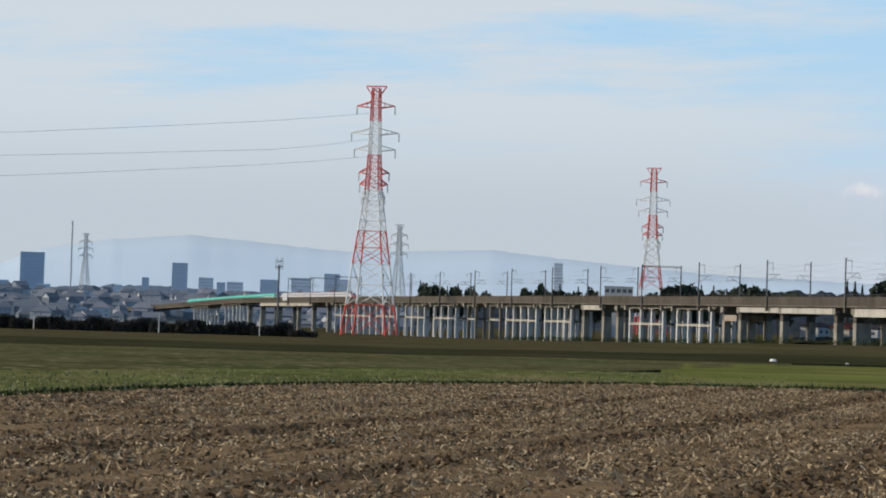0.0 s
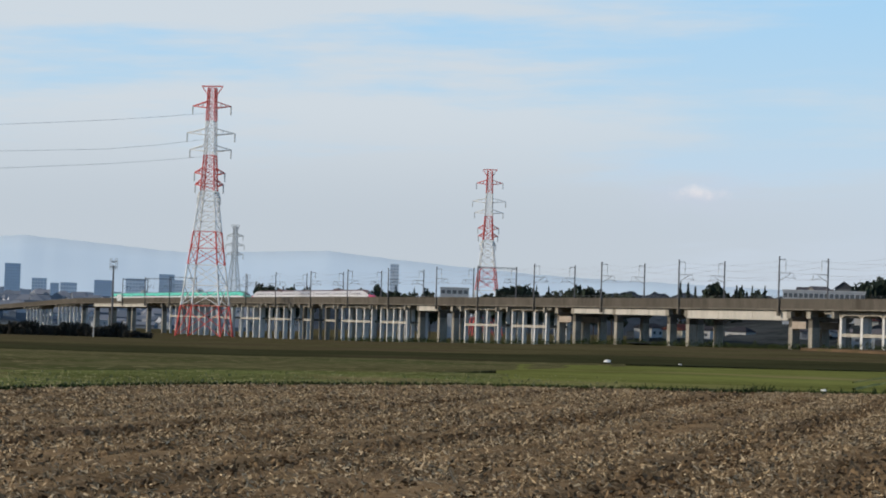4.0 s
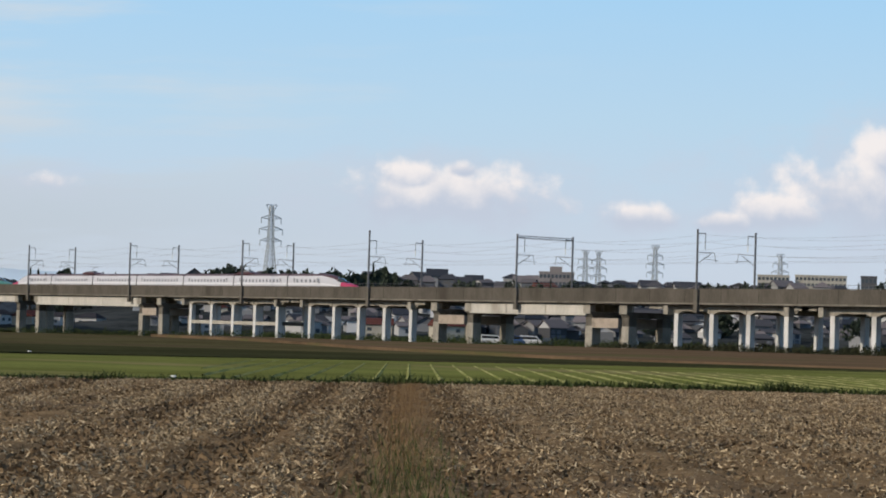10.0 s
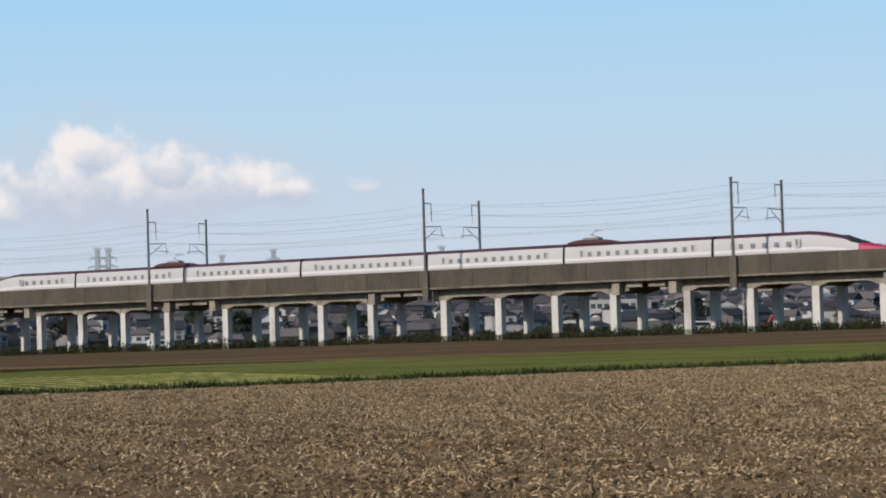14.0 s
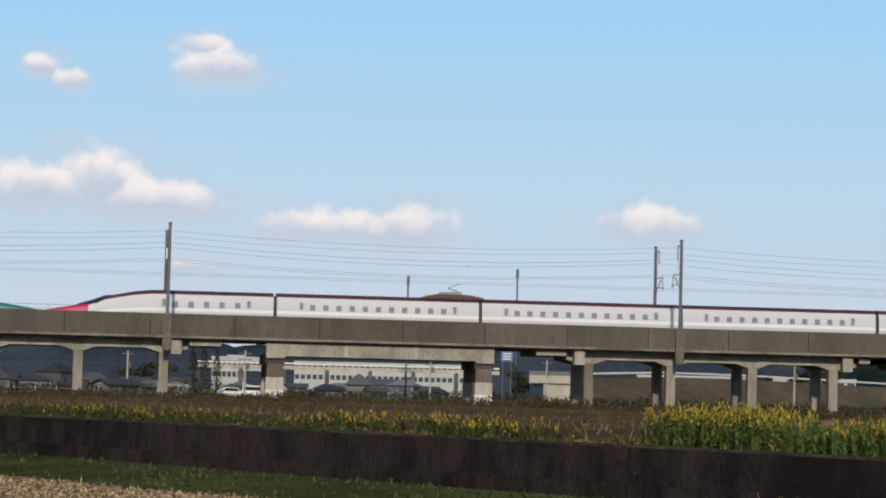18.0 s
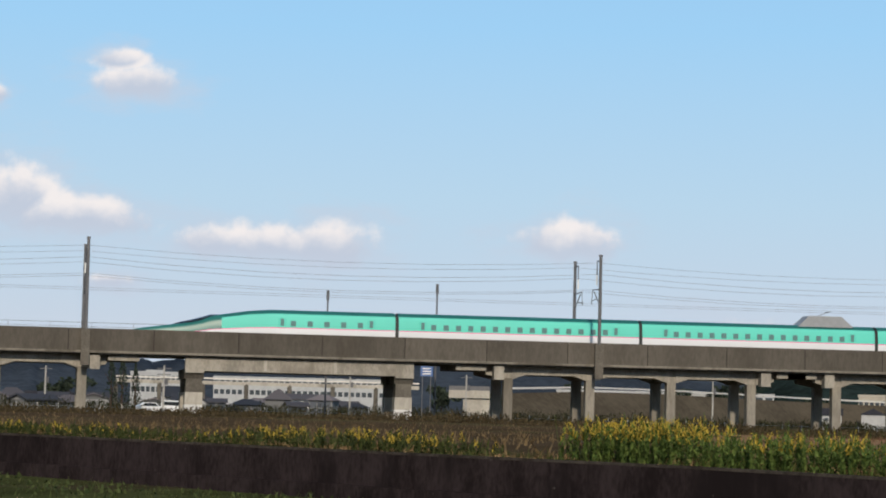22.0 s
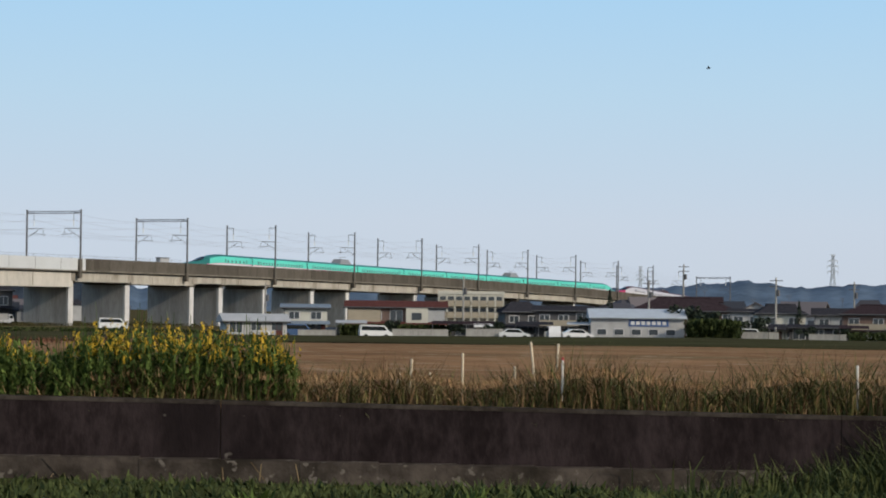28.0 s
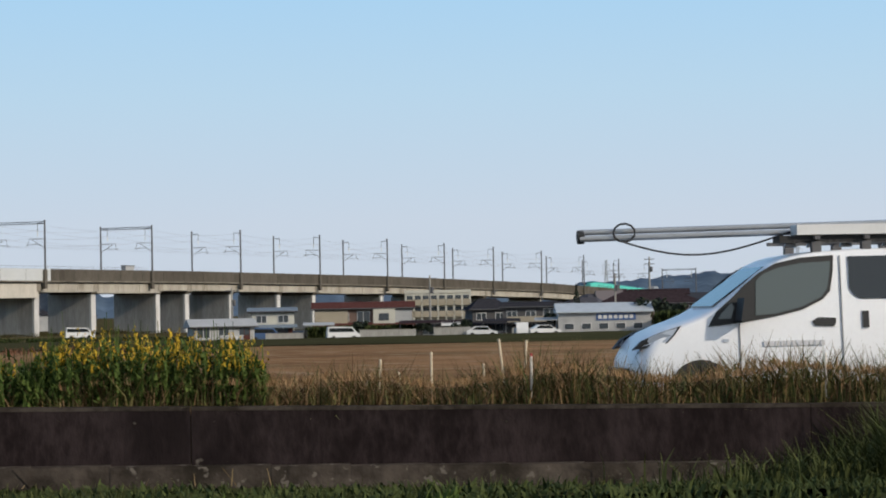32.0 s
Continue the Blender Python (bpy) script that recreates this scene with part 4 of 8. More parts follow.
# ---- pylons ----
def lattice(parent, mats, levels, arms, crown=0.0, split=False):
    """A square lattice tower. levels: (height, half width); a section a step, mats one a step. arms: (height, reach)."""
    for (z0, w0), (z1, w1), m in zip(levels, levels[1:], mats):
        g = Geo()
        r = .11 + .010 * w0
        c0 = [(-w0, -w0), (w0, -w0), (w0, w0), (-w0, w0)]
        c1 = [(-w1, -w1), (w1, -w1), (w1, w1), (-w1, w1)]
        n = max(1, round((z1 - z0) / max(2.2, .62 * (w0 + w1))))
        legs = [Geo().tube((*c0[i], z0), (*c1[i], z1), r * 1.7, n=4) for i in range(4)]
        panels = []
        for k in range(n):
            ua, ub = k / n, (k + 1) / n
            za, zb = z0 + (z1 - z0) * ua, z0 + (z1 - z0) * ub
            wa, wb = w0 + (w1 - w0) * ua, w0 + (w1 - w0) * ub
            for i in range(4):
                a, b = c0[i], c0[(i + 1) % 4]
                pa = lambda c, w: (c[0] / w0 * w, c[1] / w0 * w)
                g = Geo() if split else g
                if split:
                    panels.append(g)
                g.tube((*pa(a, wa), za), (*pa(b, wb), zb), r * .8, n=4)
                g.tube((*pa(b, wa), za), (*pa(a, wb), zb), r * .8, n=4)
                g.tube((*pa(a, wb), zb), (*pa(b, wb), zb), r * .7, n=4)
        if split:
            body = part("tower_leg", legs[0], m, parent)
            for q in legs[1:]:
                part("tower_leg", q, m, parent)
            for q in panels:
                part("cross_brace", q, m, parent)
        else:
            for q in legs:
                g.quadmesh(q.v, q.f)
            part("tower_section", g, m, parent)
    for z, reach, m in arms:
        w = ramp(z, [l[0] for l in levels], [l[1] for l in levels])
        for sg in (-1, 1):
            g = Geo()
            for o in (-w, w):
                g.tube((sg * w, o, z), (sg * reach, 0, z + .6), .2, n=4)
                g.tube((sg * w, o, z + 2.2), (sg * reach, 0, z + .6), .2, n=4)
                for u in (.35, .65):
                    g.tube((sg * (w + (reach - w) * u), o * (1 - u), z + .6 * u), (sg * (w + (reach - w) * u), o * (1 - u), z + 2.2 - 1.6 * u), .1, n=4)
            a = part("cross_arm", g, m, parent)
            part("insulator_string", Geo().tube((sg * reach, 0, z + .5), (sg * reach, 0, z - 2.4), .22, n=5), PYLON_GREY, a)
    if crown:
        z = levels[-1][0]
        part("crown", Geo().tube((-crown, 0, z + .6), (crown, 0, z + .6), .3, n=4).tube((-crown, 0, z + .6), (-1.2, 0, z - 3), .22, n=4).tube((crown, 0, z + .6), (1.2, 0, z - 3), .22, n=4), mats[-1], parent)


big = thing("red_white_pylon", "tall red and white banded lattice transmission tower", "pylon", "banded pylons")
lattice(big, (RED, WHITE_PAINT, RED, WHITE_PAINT, RED, WHITE_PAINT, RED),
        [(0, 8.0), (10.5, 6.7), (24.5, 5.2), (36, 3.9), (50, 2.4), (62.3, 1.8), (74, 1.5), (85.5, 1.25)],
        [(51.6, 5.0, RED), (55.6, 5.4, RED), (63.6, 7.3, WHITE_PAINT), (69.3, 8.5, WHITE_PAINT), (78.6, 6.8, RED), (47.4, 4.0, WHITE_PAINT)], crown=3.7, split=True)
x, y = polar(-75.79, 850)
big.matrix_basis = pose(x, y, -4.6, 0, 0, 60)
x, y = polar(-69.28, 1255)
copy_thing(big, pose(x, y, -4.2, 0, 0, 62))
grey = thing("grey_pylon", "grey steel lattice transmission tower beyond the viaduct", "pylon", "grey pylons")
lattice(grey, [PYLON_GREY] * 3, [(0, 5.2), (25, 3.2), (45, 1.5), (66, .9)], [(47, 6.0, PYLON_GREY), (53, 6.6, PYLON_GREY), (59, 5.6, PYLON_GREY)], crown=3.0)
x, y = polar(-75.15, 1600)
grey.matrix_basis = pose(x, y, -4, 0, 0, 50)
for az, el in ((-59.31, 2.81), (-82.38, 1.72), (-50.37, 2.14), (-51.98, 1.98), (-51.68, 1.98), (-47.49, 2.02), (-44.9, 2.16), (-44.65, 2.16), (-42.04, 1.93), (-40.85, 2.02), (-36.94, 1.99), (-33.05, 1.94),
               (25.4, 2.7), (20.6, 2.59), (30.97, 2.58), (75.11, 1.33), (70.7, 1.02)):
    r = 64.5 / math.tan(radians(el))
    x, y = polar(az, r)
    copy_thing(grey, pose(x, y, 66 * 0 - .0, 0, 0, -az + 20))

# ---- plants and straw ----
rng = np.random.default_rng(5)


def quads_object(name, verts, material, label, category, kind="stuff", parent=None):
    """Free quads, four vertices each, in one mesh."""
    v = np.asarray(verts, np.float32).reshape(-1, 3)
    n = len(v) // 4
    me = bpy.data.meshes.new(name)
    me.vertices.add(len(v))
    me.vertices.foreach_set("co", v.ravel())
    me.loops.add(4 * n)
    me.loops.foreach_set("vertex_index", np.arange(4 * n, dtype=np.int32))
    me.polygons.add(n)
    me.polygons.foreach_set("loop_start", np.arange(0, 4 * n, 4, dtype=np.int32))
    me.materials.append(material)
    me.update(calc_edges=True)
    ob = part(name, me, None, parent)
    return tagged(ob, label, category, kind=kind) if parent is None else ob


def blades(p, length, width, lean, spread=0.0, bend=0.0):
    """Tapering blades rooted at p (N, 3); two quads each where they bend."""
    n = len(p)
    w = rng.uniform(0, 2 * np.pi, n)
    tilt = np.abs(rng.normal(0, lean, n)) if lean < 1.3 else rng.normal(lean - .30, .36, n).clip(.2, 1.6)
    d = np.stack([np.cos(w), np.sin(w), np.zeros(n)], 1)
    side_w = w + rng.uniform(.6, 2.5, n)
    side = np.stack([np.cos(side_w), np.sin(side_w), np.zeros(n)], 1) * (width * rng.uniform(.6, 1.3, n))[:, None]
    L = (length * rng.uniform(.55, 1.25, n))[:, None]
    up = np.array([0, 0, 1.0])
    root = p + np.concatenate([rng.normal(0, spread, (n, 2)), np.zeros((n, 1))], 1)
    ct, st = np.cos(tilt)[:, None], np.sin(tilt)[:, None]
    mid = root + L * (.55 if bend else 1.0) * (d * st + up * ct)
    q = np.stack([root - side, root + side, mid + side * .55, mid - side * .55], 1)
    if not bend:
        return q
    t2 = tilt + bend * rng.uniform(.4, 1.3, n)
    tip = mid + L * .45 * (d * np.sin(t2)[:, None] + up * np.cos(t2)[:, None])
    return np.concatenate([q, np.stack([mid - side * .55, mid + side * .55, tip + side * .08, tip - side * .08], 1)])


def on_ground(x, y, lift=0.0):
    return np.array([(a, b, ground_z(a, b) + lift) for a, b in zip(x, y)])


STRAW = leaf_mat("straw", (0.165, 0.116, 0.066), (0.57, 0.445, 0.282), 0.8, 1.6)
CLOD = leaf_mat("clod", (0.060, 0.040, 0.024), (0.192, 0.132, 0.076), 0.9)
GRASS_GREEN = leaf_mat("grass_green", (0.026, 0.036, 0.013), (0.100, 0.112, 0.040))
GRASS_DRY = leaf_mat("grass_dry", (0.095, 0.065, 0.030), (0.26, 0.19, 0.10))
GRASS_MIX = leaf_mat("grass_mixed", (0.045, 0.052, 0.018), (0.165, 0.142, 0.058))
WEED_DARK = leaf_mat("weed_dark", (0.020, 0.030, 0.012), (0.064, 0.080, 0.028))
LEAF = leaf_mat("goldenrod_leaf", (0.030, 0.054, 0.014), (0.108, 0.150, 0.038))
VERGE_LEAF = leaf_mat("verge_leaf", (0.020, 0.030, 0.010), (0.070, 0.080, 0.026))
VERGE_DRY = leaf_mat("verge_dry", (0.095, 0.055, 0.029), (0.34, 0.22, 0.118), .75, 1.3)
FLOWER = leaf_mat("goldenrod_flower", (0.34, 0.225, 0.022), (0.60, 0.41, 0.05))
FLOWER_FADED = leaf_mat("goldenrod_faded", (0.26, 0.185, 0.027), (0.46, 0.34, 0.055))
TREE_LEAF = leaf_mat("tree_leaf", (0.018, 0.026, 0.021), (0.048, 0.061, 0.042))
REED = leaf_mat("reed_head", (0.22, 0.12, 0.055), (0.40, 0.27, 0.15))


def scatter_straw():
    n = 460000
    x, y = rng.uniform(-62, 30, n), rng.uniform(-6, 94, n)
    r, az = np.hypot(x, y), np.degrees(np.arctan2(x, y))
    c = x * ACROSS.x + y * ACROSS.y
    ok = (x * NX + y * NY < 18.3) & (r < np.interp(az, *EDGE) - .3) & (r > 14) & (az > -100) & ((x * NX + y * NY < 16.8) | (x * UX + y * UY > 16)) & ((c < -.45) | (c > .5))
    # combed into windrows on one side of the balk, spread evenly on the other
    left = c < 0
    row = .5 + .5 * np.cos((c + 1.15) * 2 * np.pi / 1.9)
    u = x * ROW.x + y * ROW.y
    clump = np.array([noise.noise((a * .55, b * .55, 5)) for a, b in zip(x, y)])
    # long combed streaks along the rows, and bare or thick patches
    streak = np.array([noise.noise((a * .09, b * 1.25, 8)) + .6 * noise.noise((a * .03, b * .35, 2)) for a, b in zip(u, c)])
    keep = rng.uniform(0, 1, n) < np.where(left, .36 + .50 * row ** 2 + .38 * clump + .60 * streak, np.interp(c, (0, 5, 14, 30), (.34, .50, .72, .88)) + .40 * clump + .45 * streak)
    for rut in (-7.7, -4.0, -2.1, -11.5, .95, -.65):
        keep &= ~((np.abs(c - rut) < .32) & (rng.uniform(0, 1, n) < .92))
    ok &= keep
    x, y, r, left = x[ok], y[ok], r[ok], left[ok]
    p = np.stack([x, y, np.full(len(x), .06)], 1)
    # loose straws lying flat among crumbled chips
    q = []
    for k in range(2):
        q.append(blades(p + np.array([0, 0, .012 * k]), .085 * rng.uniform(.4, 1.6, len(x)), .009, 1.66, .26))
    for k in range(5):
        q.append(crumbs(p, .052, .020, .24 if k < 3 else .09, .05))
    quads_object("straw", np.concatenate(q), STRAW, "pale chopped straw strewn over the soil", "straw")
    n = 170000
    x, y = rng.uniform(-62, 30, n), rng.uniform(-6, 94, n)
    r, az = np.hypot(x, y), np.degrees(np.arctan2(x, y))
    c = x * ACROSS.x + y * ACROSS.y
    ok = (x * NX + y * NY < 18.3) & (r < np.interp(az, *EDGE) - .2) & (r > 14) & (az > -100) & ((x * NX + y * NY < 16.8) | (x * UX + y * UY > 16)) & ((c < -.45) | (c > .5))
    p = np.stack([x[ok], y[ok], np.full(ok.sum(), .055)], 1)
    quads_object("soil_clods", np.concatenate([crumbs(p, .060, .050, .22, .03) for k in range(4)]), CLOD, "dark crumbled soil clods and rotting straw", "clods")


def crumbs(p, length, width, spread, rise):
    """Small flat crumbs lying every way round the points."""
    n = len(p)
    c = p + np.stack([rng.normal(0, spread, n), rng.normal(0, spread, n), rng.uniform(0, rise, n)], 1)
    a, b = rng.normal(0, 1, (n, 3)), rng.normal(0, 1, (n, 3))
    a[:, 2] *= .55
    a *= (length * .5 * rng.uniform(.5, 1.5, n) / np.linalg.norm(a, axis=1))[:, None]
    b *= (width * .5 * rng.uniform(.6, 1.4, n) / np.linalg.norm(b, axis=1))[:, None]
    return np.stack([c - a - b * .6, c + a * .7 - b, c + a + b * .5, c - a * .6 + b], 1)


scatter_straw()


def balk():
    q, g2 = [], []
    n = 9500
    u, c = rng.uniform(15, 66, n), rng.normal(.05, .25, n)
    x, y = ROW.x * u + ACROSS.x * c, ROW.y * u + ACROSS.y * c
    p = np.stack([x, y, np.full(n, .05)], 1)
    green = rng.uniform(0, 1, n) < np.interp(u, (18, 26, 34, 42), (.85, .5, .1, .0))
    quads_object("balk_grass_dry", blades(p[~green], np.full((~green).sum(), .15), .004, .6, .02, .5), leaf_mat("balk_dry", (.12, .07, .035), (.26, .17, .085)), "brown withered grass on a strip between fields", "grass")
    quads_object("balk_grass_green", blades(p[green], np.full(green.sum(), .19), .0055, .6, .02, .6), GRASS_GREEN, "tall green grass on a strip between fields", "grass")


balk()


def edge_weeds():
    """Low dark weeds along the far side of the ploughed field."""
    n = 26000
    az = rng.uniform(-66, -20, n)
    hump = np.array([noise.noise((a * .9, 2.2, 0)) for a in az])
    keep = rng.uniform(0, 1, n) < np.interp(az, (-66, -56, -52, -20), (.25, .35, .9, 1)) * (.6 + .6 * hump)
    az = az[keep]
    r = np.interp(az, *EDGE) + rng.uniform(.0, .95, len(az))
    x, y = r * np.sin(np.radians(az)), r * np.cos(np.radians(az))
    h = .21 + .20 * hump[keep].clip(0) + np.interp(az, (-66, -50), (0, .08))
    quads_object("edge_weeds", blades(on_ground(x, y), h, .035, .7, .05, .5), WEED_DARK, "dark green weeds along the field's edge", "weeds")
    n = 7000
    az = rng.uniform(-100, -65, n)
    r = np.interp(az, *EDGE) + rng.uniform(-.1, .5, n)
    x, y = r * np.sin(np.radians(az)), r * np.cos(np.radians(az))
    quads_object("low_edge_weeds", blades(on_ground(x, y, .02), np.full(n, .11), .03, .8, .05), WEED_DARK, "low dark weeds between ploughed soil and stubble", "weeds")
    n = 9000
    az = rng.uniform(-100, -66, n)
    r = np.interp(az, *EDGE) + .4 + rng.uniform(0, 1, n) ** 2 * 12
    x, y = r * np.sin(np.radians(az)), r * np.cos(np.radians(az))
    quads_object("stubble_tufts", blades(on_ground(x, y, .04), np.full(n, .11), .022, .5, .05), leaf_mat("pale_tuft", (.10, .115, .04), (.26, .25, .13)), "pale dry tufts in green stubble", "grass")
    # the drilled rows of the green field, paler towards the balk's end
    g = Geo()
    for k in range(-7, 26):
        c = k * .95
        pts = []
        for u in np.arange(60, 116, 1.4):
            x, y = ROW.x * u + ACROSS.x * c, ROW.y * u + ACROSS.y * c
            az, r = math.degrees(math.atan2(x, y)), math.hypot(x, y)
            if not edge_r(az) + 1.3 < r < 108 or not -60.8 < az < -27:
                if len(pts) > 2:
                    break
                continue
            w = .10 + .05 * noise.noise((u * .4, c, 3))
            h = .05 + .03 * noise.noise((u * .7, c, 9))
            pts.append((x, y, ground_z(x, y) + .12, w, max(.01, h)))
        o = len(g.v)
        for x, y, z, w, h in pts:
            g.v += [(x - ACROSS.x * w, y - ACROSS.y * w, z), (x, y, z + h), (x + ACROSS.x * w, y + ACROSS.y * w, z)]
        for q in range(len(pts) - 1):
            a = o + 3 * q
            g.f += [(a, a + 3, a + 4, a + 1), (a + 1, a + 4, a + 5, a + 2)]
    tagged(part("drilled_rows", g, mat("row_pale", (.25, .245, .10), .95, vary=.35, scale=.4, fine=4, second=(.14, .16, .045), amount=.55)), "pale rows of cut stalks in the green field", "stubble", kind="stuff")
    n = 26000
    az = rng.uniform(-68, -25, n)
    r = np.sqrt(rng.uniform(0, 1, n)) * 48 + np.interp(az, *EDGE) + 1
    x, y = r * np.sin(np.radians(az)), r * np.cos(np.radians(az))
    ok = r < 114
    quads_object("green_shoots", blades(on_ground(x[ok], y[ok], .05), np.full(ok.sum(), .05), .03, .4, .05), leaf_mat("shoot", (.115, .13, .03), (.19, .195, .06)), "short bright green shoots", "crop")


edge_weeds()


def bank_growth():
    n = 46000
    s, nn = np.concatenate([rng.uniform(-26, 20, 28000), rng.uniform(20, 110, 18000)]), 18.5 + rng.uniform(0, 1, n) ** .8 * 4.6
    x, y = nn * NX + s * UX, nn * NY + s * UY
    cl = np.array([noise.noise((a * .45, b * .45, 1)) for a, b in zip(x, y)])
    ok = rng.uniform(0, 1, n) < .62 + .8 * cl
    x, y, cl, s = x[ok], y[ok], cl[ok], s[ok]
    p = on_ground(x, y, .05)
    wide = rng.uniform(0, 1, len(x)) < .5
    quads_object("bank_grass_blades", blades(p[~wide], .12 + .12 * cl[~wide].clip(0), .006, .75, .05, .7), GRASS_GREEN, "rank green grass on the bank", "grass")
    quads_object("bank_weeds", blades(p[wide], .09 + .11 * cl[wide].clip(0), .034, 1.05, .07, .5), WEED_DARK, "broad-leaved dark weeds on the bank", "weeds")
    # tall weeds that lean against the wall at the near end
    m = 15000
    s, nn = rng.uniform(-24, 18, m), rng.uniform(16.5, 19.4, m)
    x, y = nn * NX + s * UX, nn * NY + s * UY
    quads_object("field_edge_weeds", blades(on_ground(x, y, .03), np.full(m, .14), .022, .8, .05, .6), WEED_DARK, "green weeds along the near edge of the field", "weeds")
    m = 5200
    s, nn = rng.normal(-6.9, .95, m), rng.uniform(21.4, 23.4, m)
    x, y = nn * NX + s * UX, nn * NY + s * UY
    quads_object("tall_weeds", blades(on_ground(x, y), .40 + .62 * np.exp(-((s + 7.0) / .75) ** 2), .013, .55, .04, .8), GRASS_GREEN, "tall feathery green weeds before the wall", "weeds")
    for cx, cy, h in ((15.4, 18.4, .36), (15.0, 18.9, .24), (15.5, 8.3, .2), (16.4, 7.0, .24)):
        p = np.tile([(cx, cy, ground_z(cx, cy) + .03)], (46, 1))
        quads_object("broad_leaved_weed", blades(p, np.full(46, h), .032, .75, .06, .7), LEAF, "clump of broad green leaves on the bank", "weed")
    m = 160
    s, nn = rng.uniform(-1, 25, m), rng.uniform(22.6, 23.2, m)
    x, y = nn * NX + s * UX, nn * NY + s * UY
    quads_object("wall_foot_straws", blades(on_ground(x, y, .1), np.full(m, .2), .006, .8, .03), GRASS_DRY, "dry stalks at the wall's foot", "grass")


bank_growth()


def road_grass():
    """Dry grass and reeds on the verge between wall and road."""
    n = 104000
    s = np.concatenate([rng.uniform(-24, 12, 62000), rng.uniform(12, 80, 42000)])
    nn = rng.uniform(23.85, 25.5, n)
    x, y = nn * NX + s * UX, nn * NY + s * UY
    p = on_ground(x, y, -.02)
    h = np.interp(s, (-30, -6, -1, 4, 12, 22, 80), (1.05, .92, .70, .60, .56, .44, .36)) * (1 + .4 * np.array([noise.noise((a * .8, 9, b * .3)) for a, b in zip(s, nn)]))
    kind = rng.uniform(0, 1, n)
    near = s < 3
    dry = kind < np.where(near, np.interp(s, (-24, -6, -2, 3), (.28, .30, .42, .46)), np.interp(s, (6, 12, 40, 80), (.5, .6, .6, .45)))
    quads_object("verge_grass_dry", blades(p[dry], h[dry] * .95, .008, .32, .02, .8), VERGE_DRY, "dry tawny grass on the road verge", "grass")
    mix = ~dry & (s < 11)
    lush = mix & (s < -2.5) & (rng.uniform(0, 1, n) < .38)
    mix &= ~lush
    quads_object("verge_grass_green", blades(p[lush], h[lush] * .95, .012, .42, .02, .9), GRASS_GREEN, "rank green grass on the road verge", "grass")
    quads_object("verge_grass_mixed", blades(p[mix], h[mix] * .9, .012, .42, .02, .9), GRASS_MIX, "half-green grass on the road verge", "grass")
    low = ~dry & (s >= 11)
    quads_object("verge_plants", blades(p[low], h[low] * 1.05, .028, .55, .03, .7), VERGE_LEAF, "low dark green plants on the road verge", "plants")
    head = rng.uniform(0, 1, n) < np.where(s < 0, .07, .02)
    ph = p[head] + np.stack([np.zeros(head.sum()), np.zeros(head.sum()), h[head] * .70], 1)
    quads_object("reed_heads", np.concatenate([blades(ph, np.full(head.sum(), .07), .004, .9, .02) for k in range(8)]), REED, "brown feathery seed heads", "grass")


road_grass()


def goldenrod(s0, s1, count, height, gold, flower, leaf, n0=23.9, n1=25.1):
    """One stand of goldenrod between two places along the wall."""
    s, nn = rng.uniform(s0, s1, count), rng.uniform(n0, n1, count)
    mid, half = (s0 + s1) / 2, abs(s1 - s0) / 2
    edge = 1 - .3 * (np.abs(s - mid) / half) ** 7
    x, y = nn * NX + s * UX, nn * NY + s * UY
    p = on_ground(x, y, -.02)
    H = height * edge * rng.uniform(.8, 1.12, count)
    quads, gold_q = [blades(p, H * .98, .006, .06)], []
    for k in range(28):
        u = .06 + .88 * k / 28
        q = p.copy()
        q[:, 2] += H * u
        quads.append(blades(q, np.full(count, .13) * (1 - .4 * u), .017, 1.1, .012, .5))
    t = thing("goldenrod_stand", "stand of leafy green goldenrod with yellow flower plumes" if gold > .25 else "low stand of green goldenrod with a few yellow plumes", "goldenrod", "goldenrod stands", kind="stuff")
    quads_object("foliage", np.concatenate(quads), leaf, "", "", parent=t)
    f = (rng.uniform(0, 1, count) < gold) & (H > .86 * height)
    sway = rng.normal(0, .05, (f.sum(), 2))
    for k in range(16):
        q = p[f].copy()
        u = k / 15
        q[:, :2] += sway * u
        q[:, 2] += H[f] * (.78 + .26 * u)
        gold_q.append(blades(q, np.full(f.sum(), .060) * (1.25 - u), .010, 1.0, .022 * (1.25 - u)))
    if f.any():
        quads_object("plumes", np.concatenate(gold_q), flower, "", "", parent=t)


along = lambda az: 24.5 * math.tan(radians(61 - az))
for a0, a1, dens, h, gold in ((62.8, 57.3, 110, .92, .45), (57.6, 52.1, 120, .80, .10), (49.2, 43.6, 90, .74, .05), (46.3, 44.8, 60, .84, .25), (43.4, 41.6, 45, .72, .05), (34.3, 32.4, 80, .95, 1.0), (29.8, 28.4, 60, .80, .25), (28.4, 20.4, 66, .84, .85), (32.3, 29.9, 34, .7, .3), (20.4, 16.4, 62, .76, .22), (16.4, 13.0, 60, .86, .9),
                          (10.6, 4.8, 30, .60, .35), (4.8, -4, 26, .52, .14), (-4, -13, 20, .48, .10)):
    s0, s1 = along(a0), along(a1)
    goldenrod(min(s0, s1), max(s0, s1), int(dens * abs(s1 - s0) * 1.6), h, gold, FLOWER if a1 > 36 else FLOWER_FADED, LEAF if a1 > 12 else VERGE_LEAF)


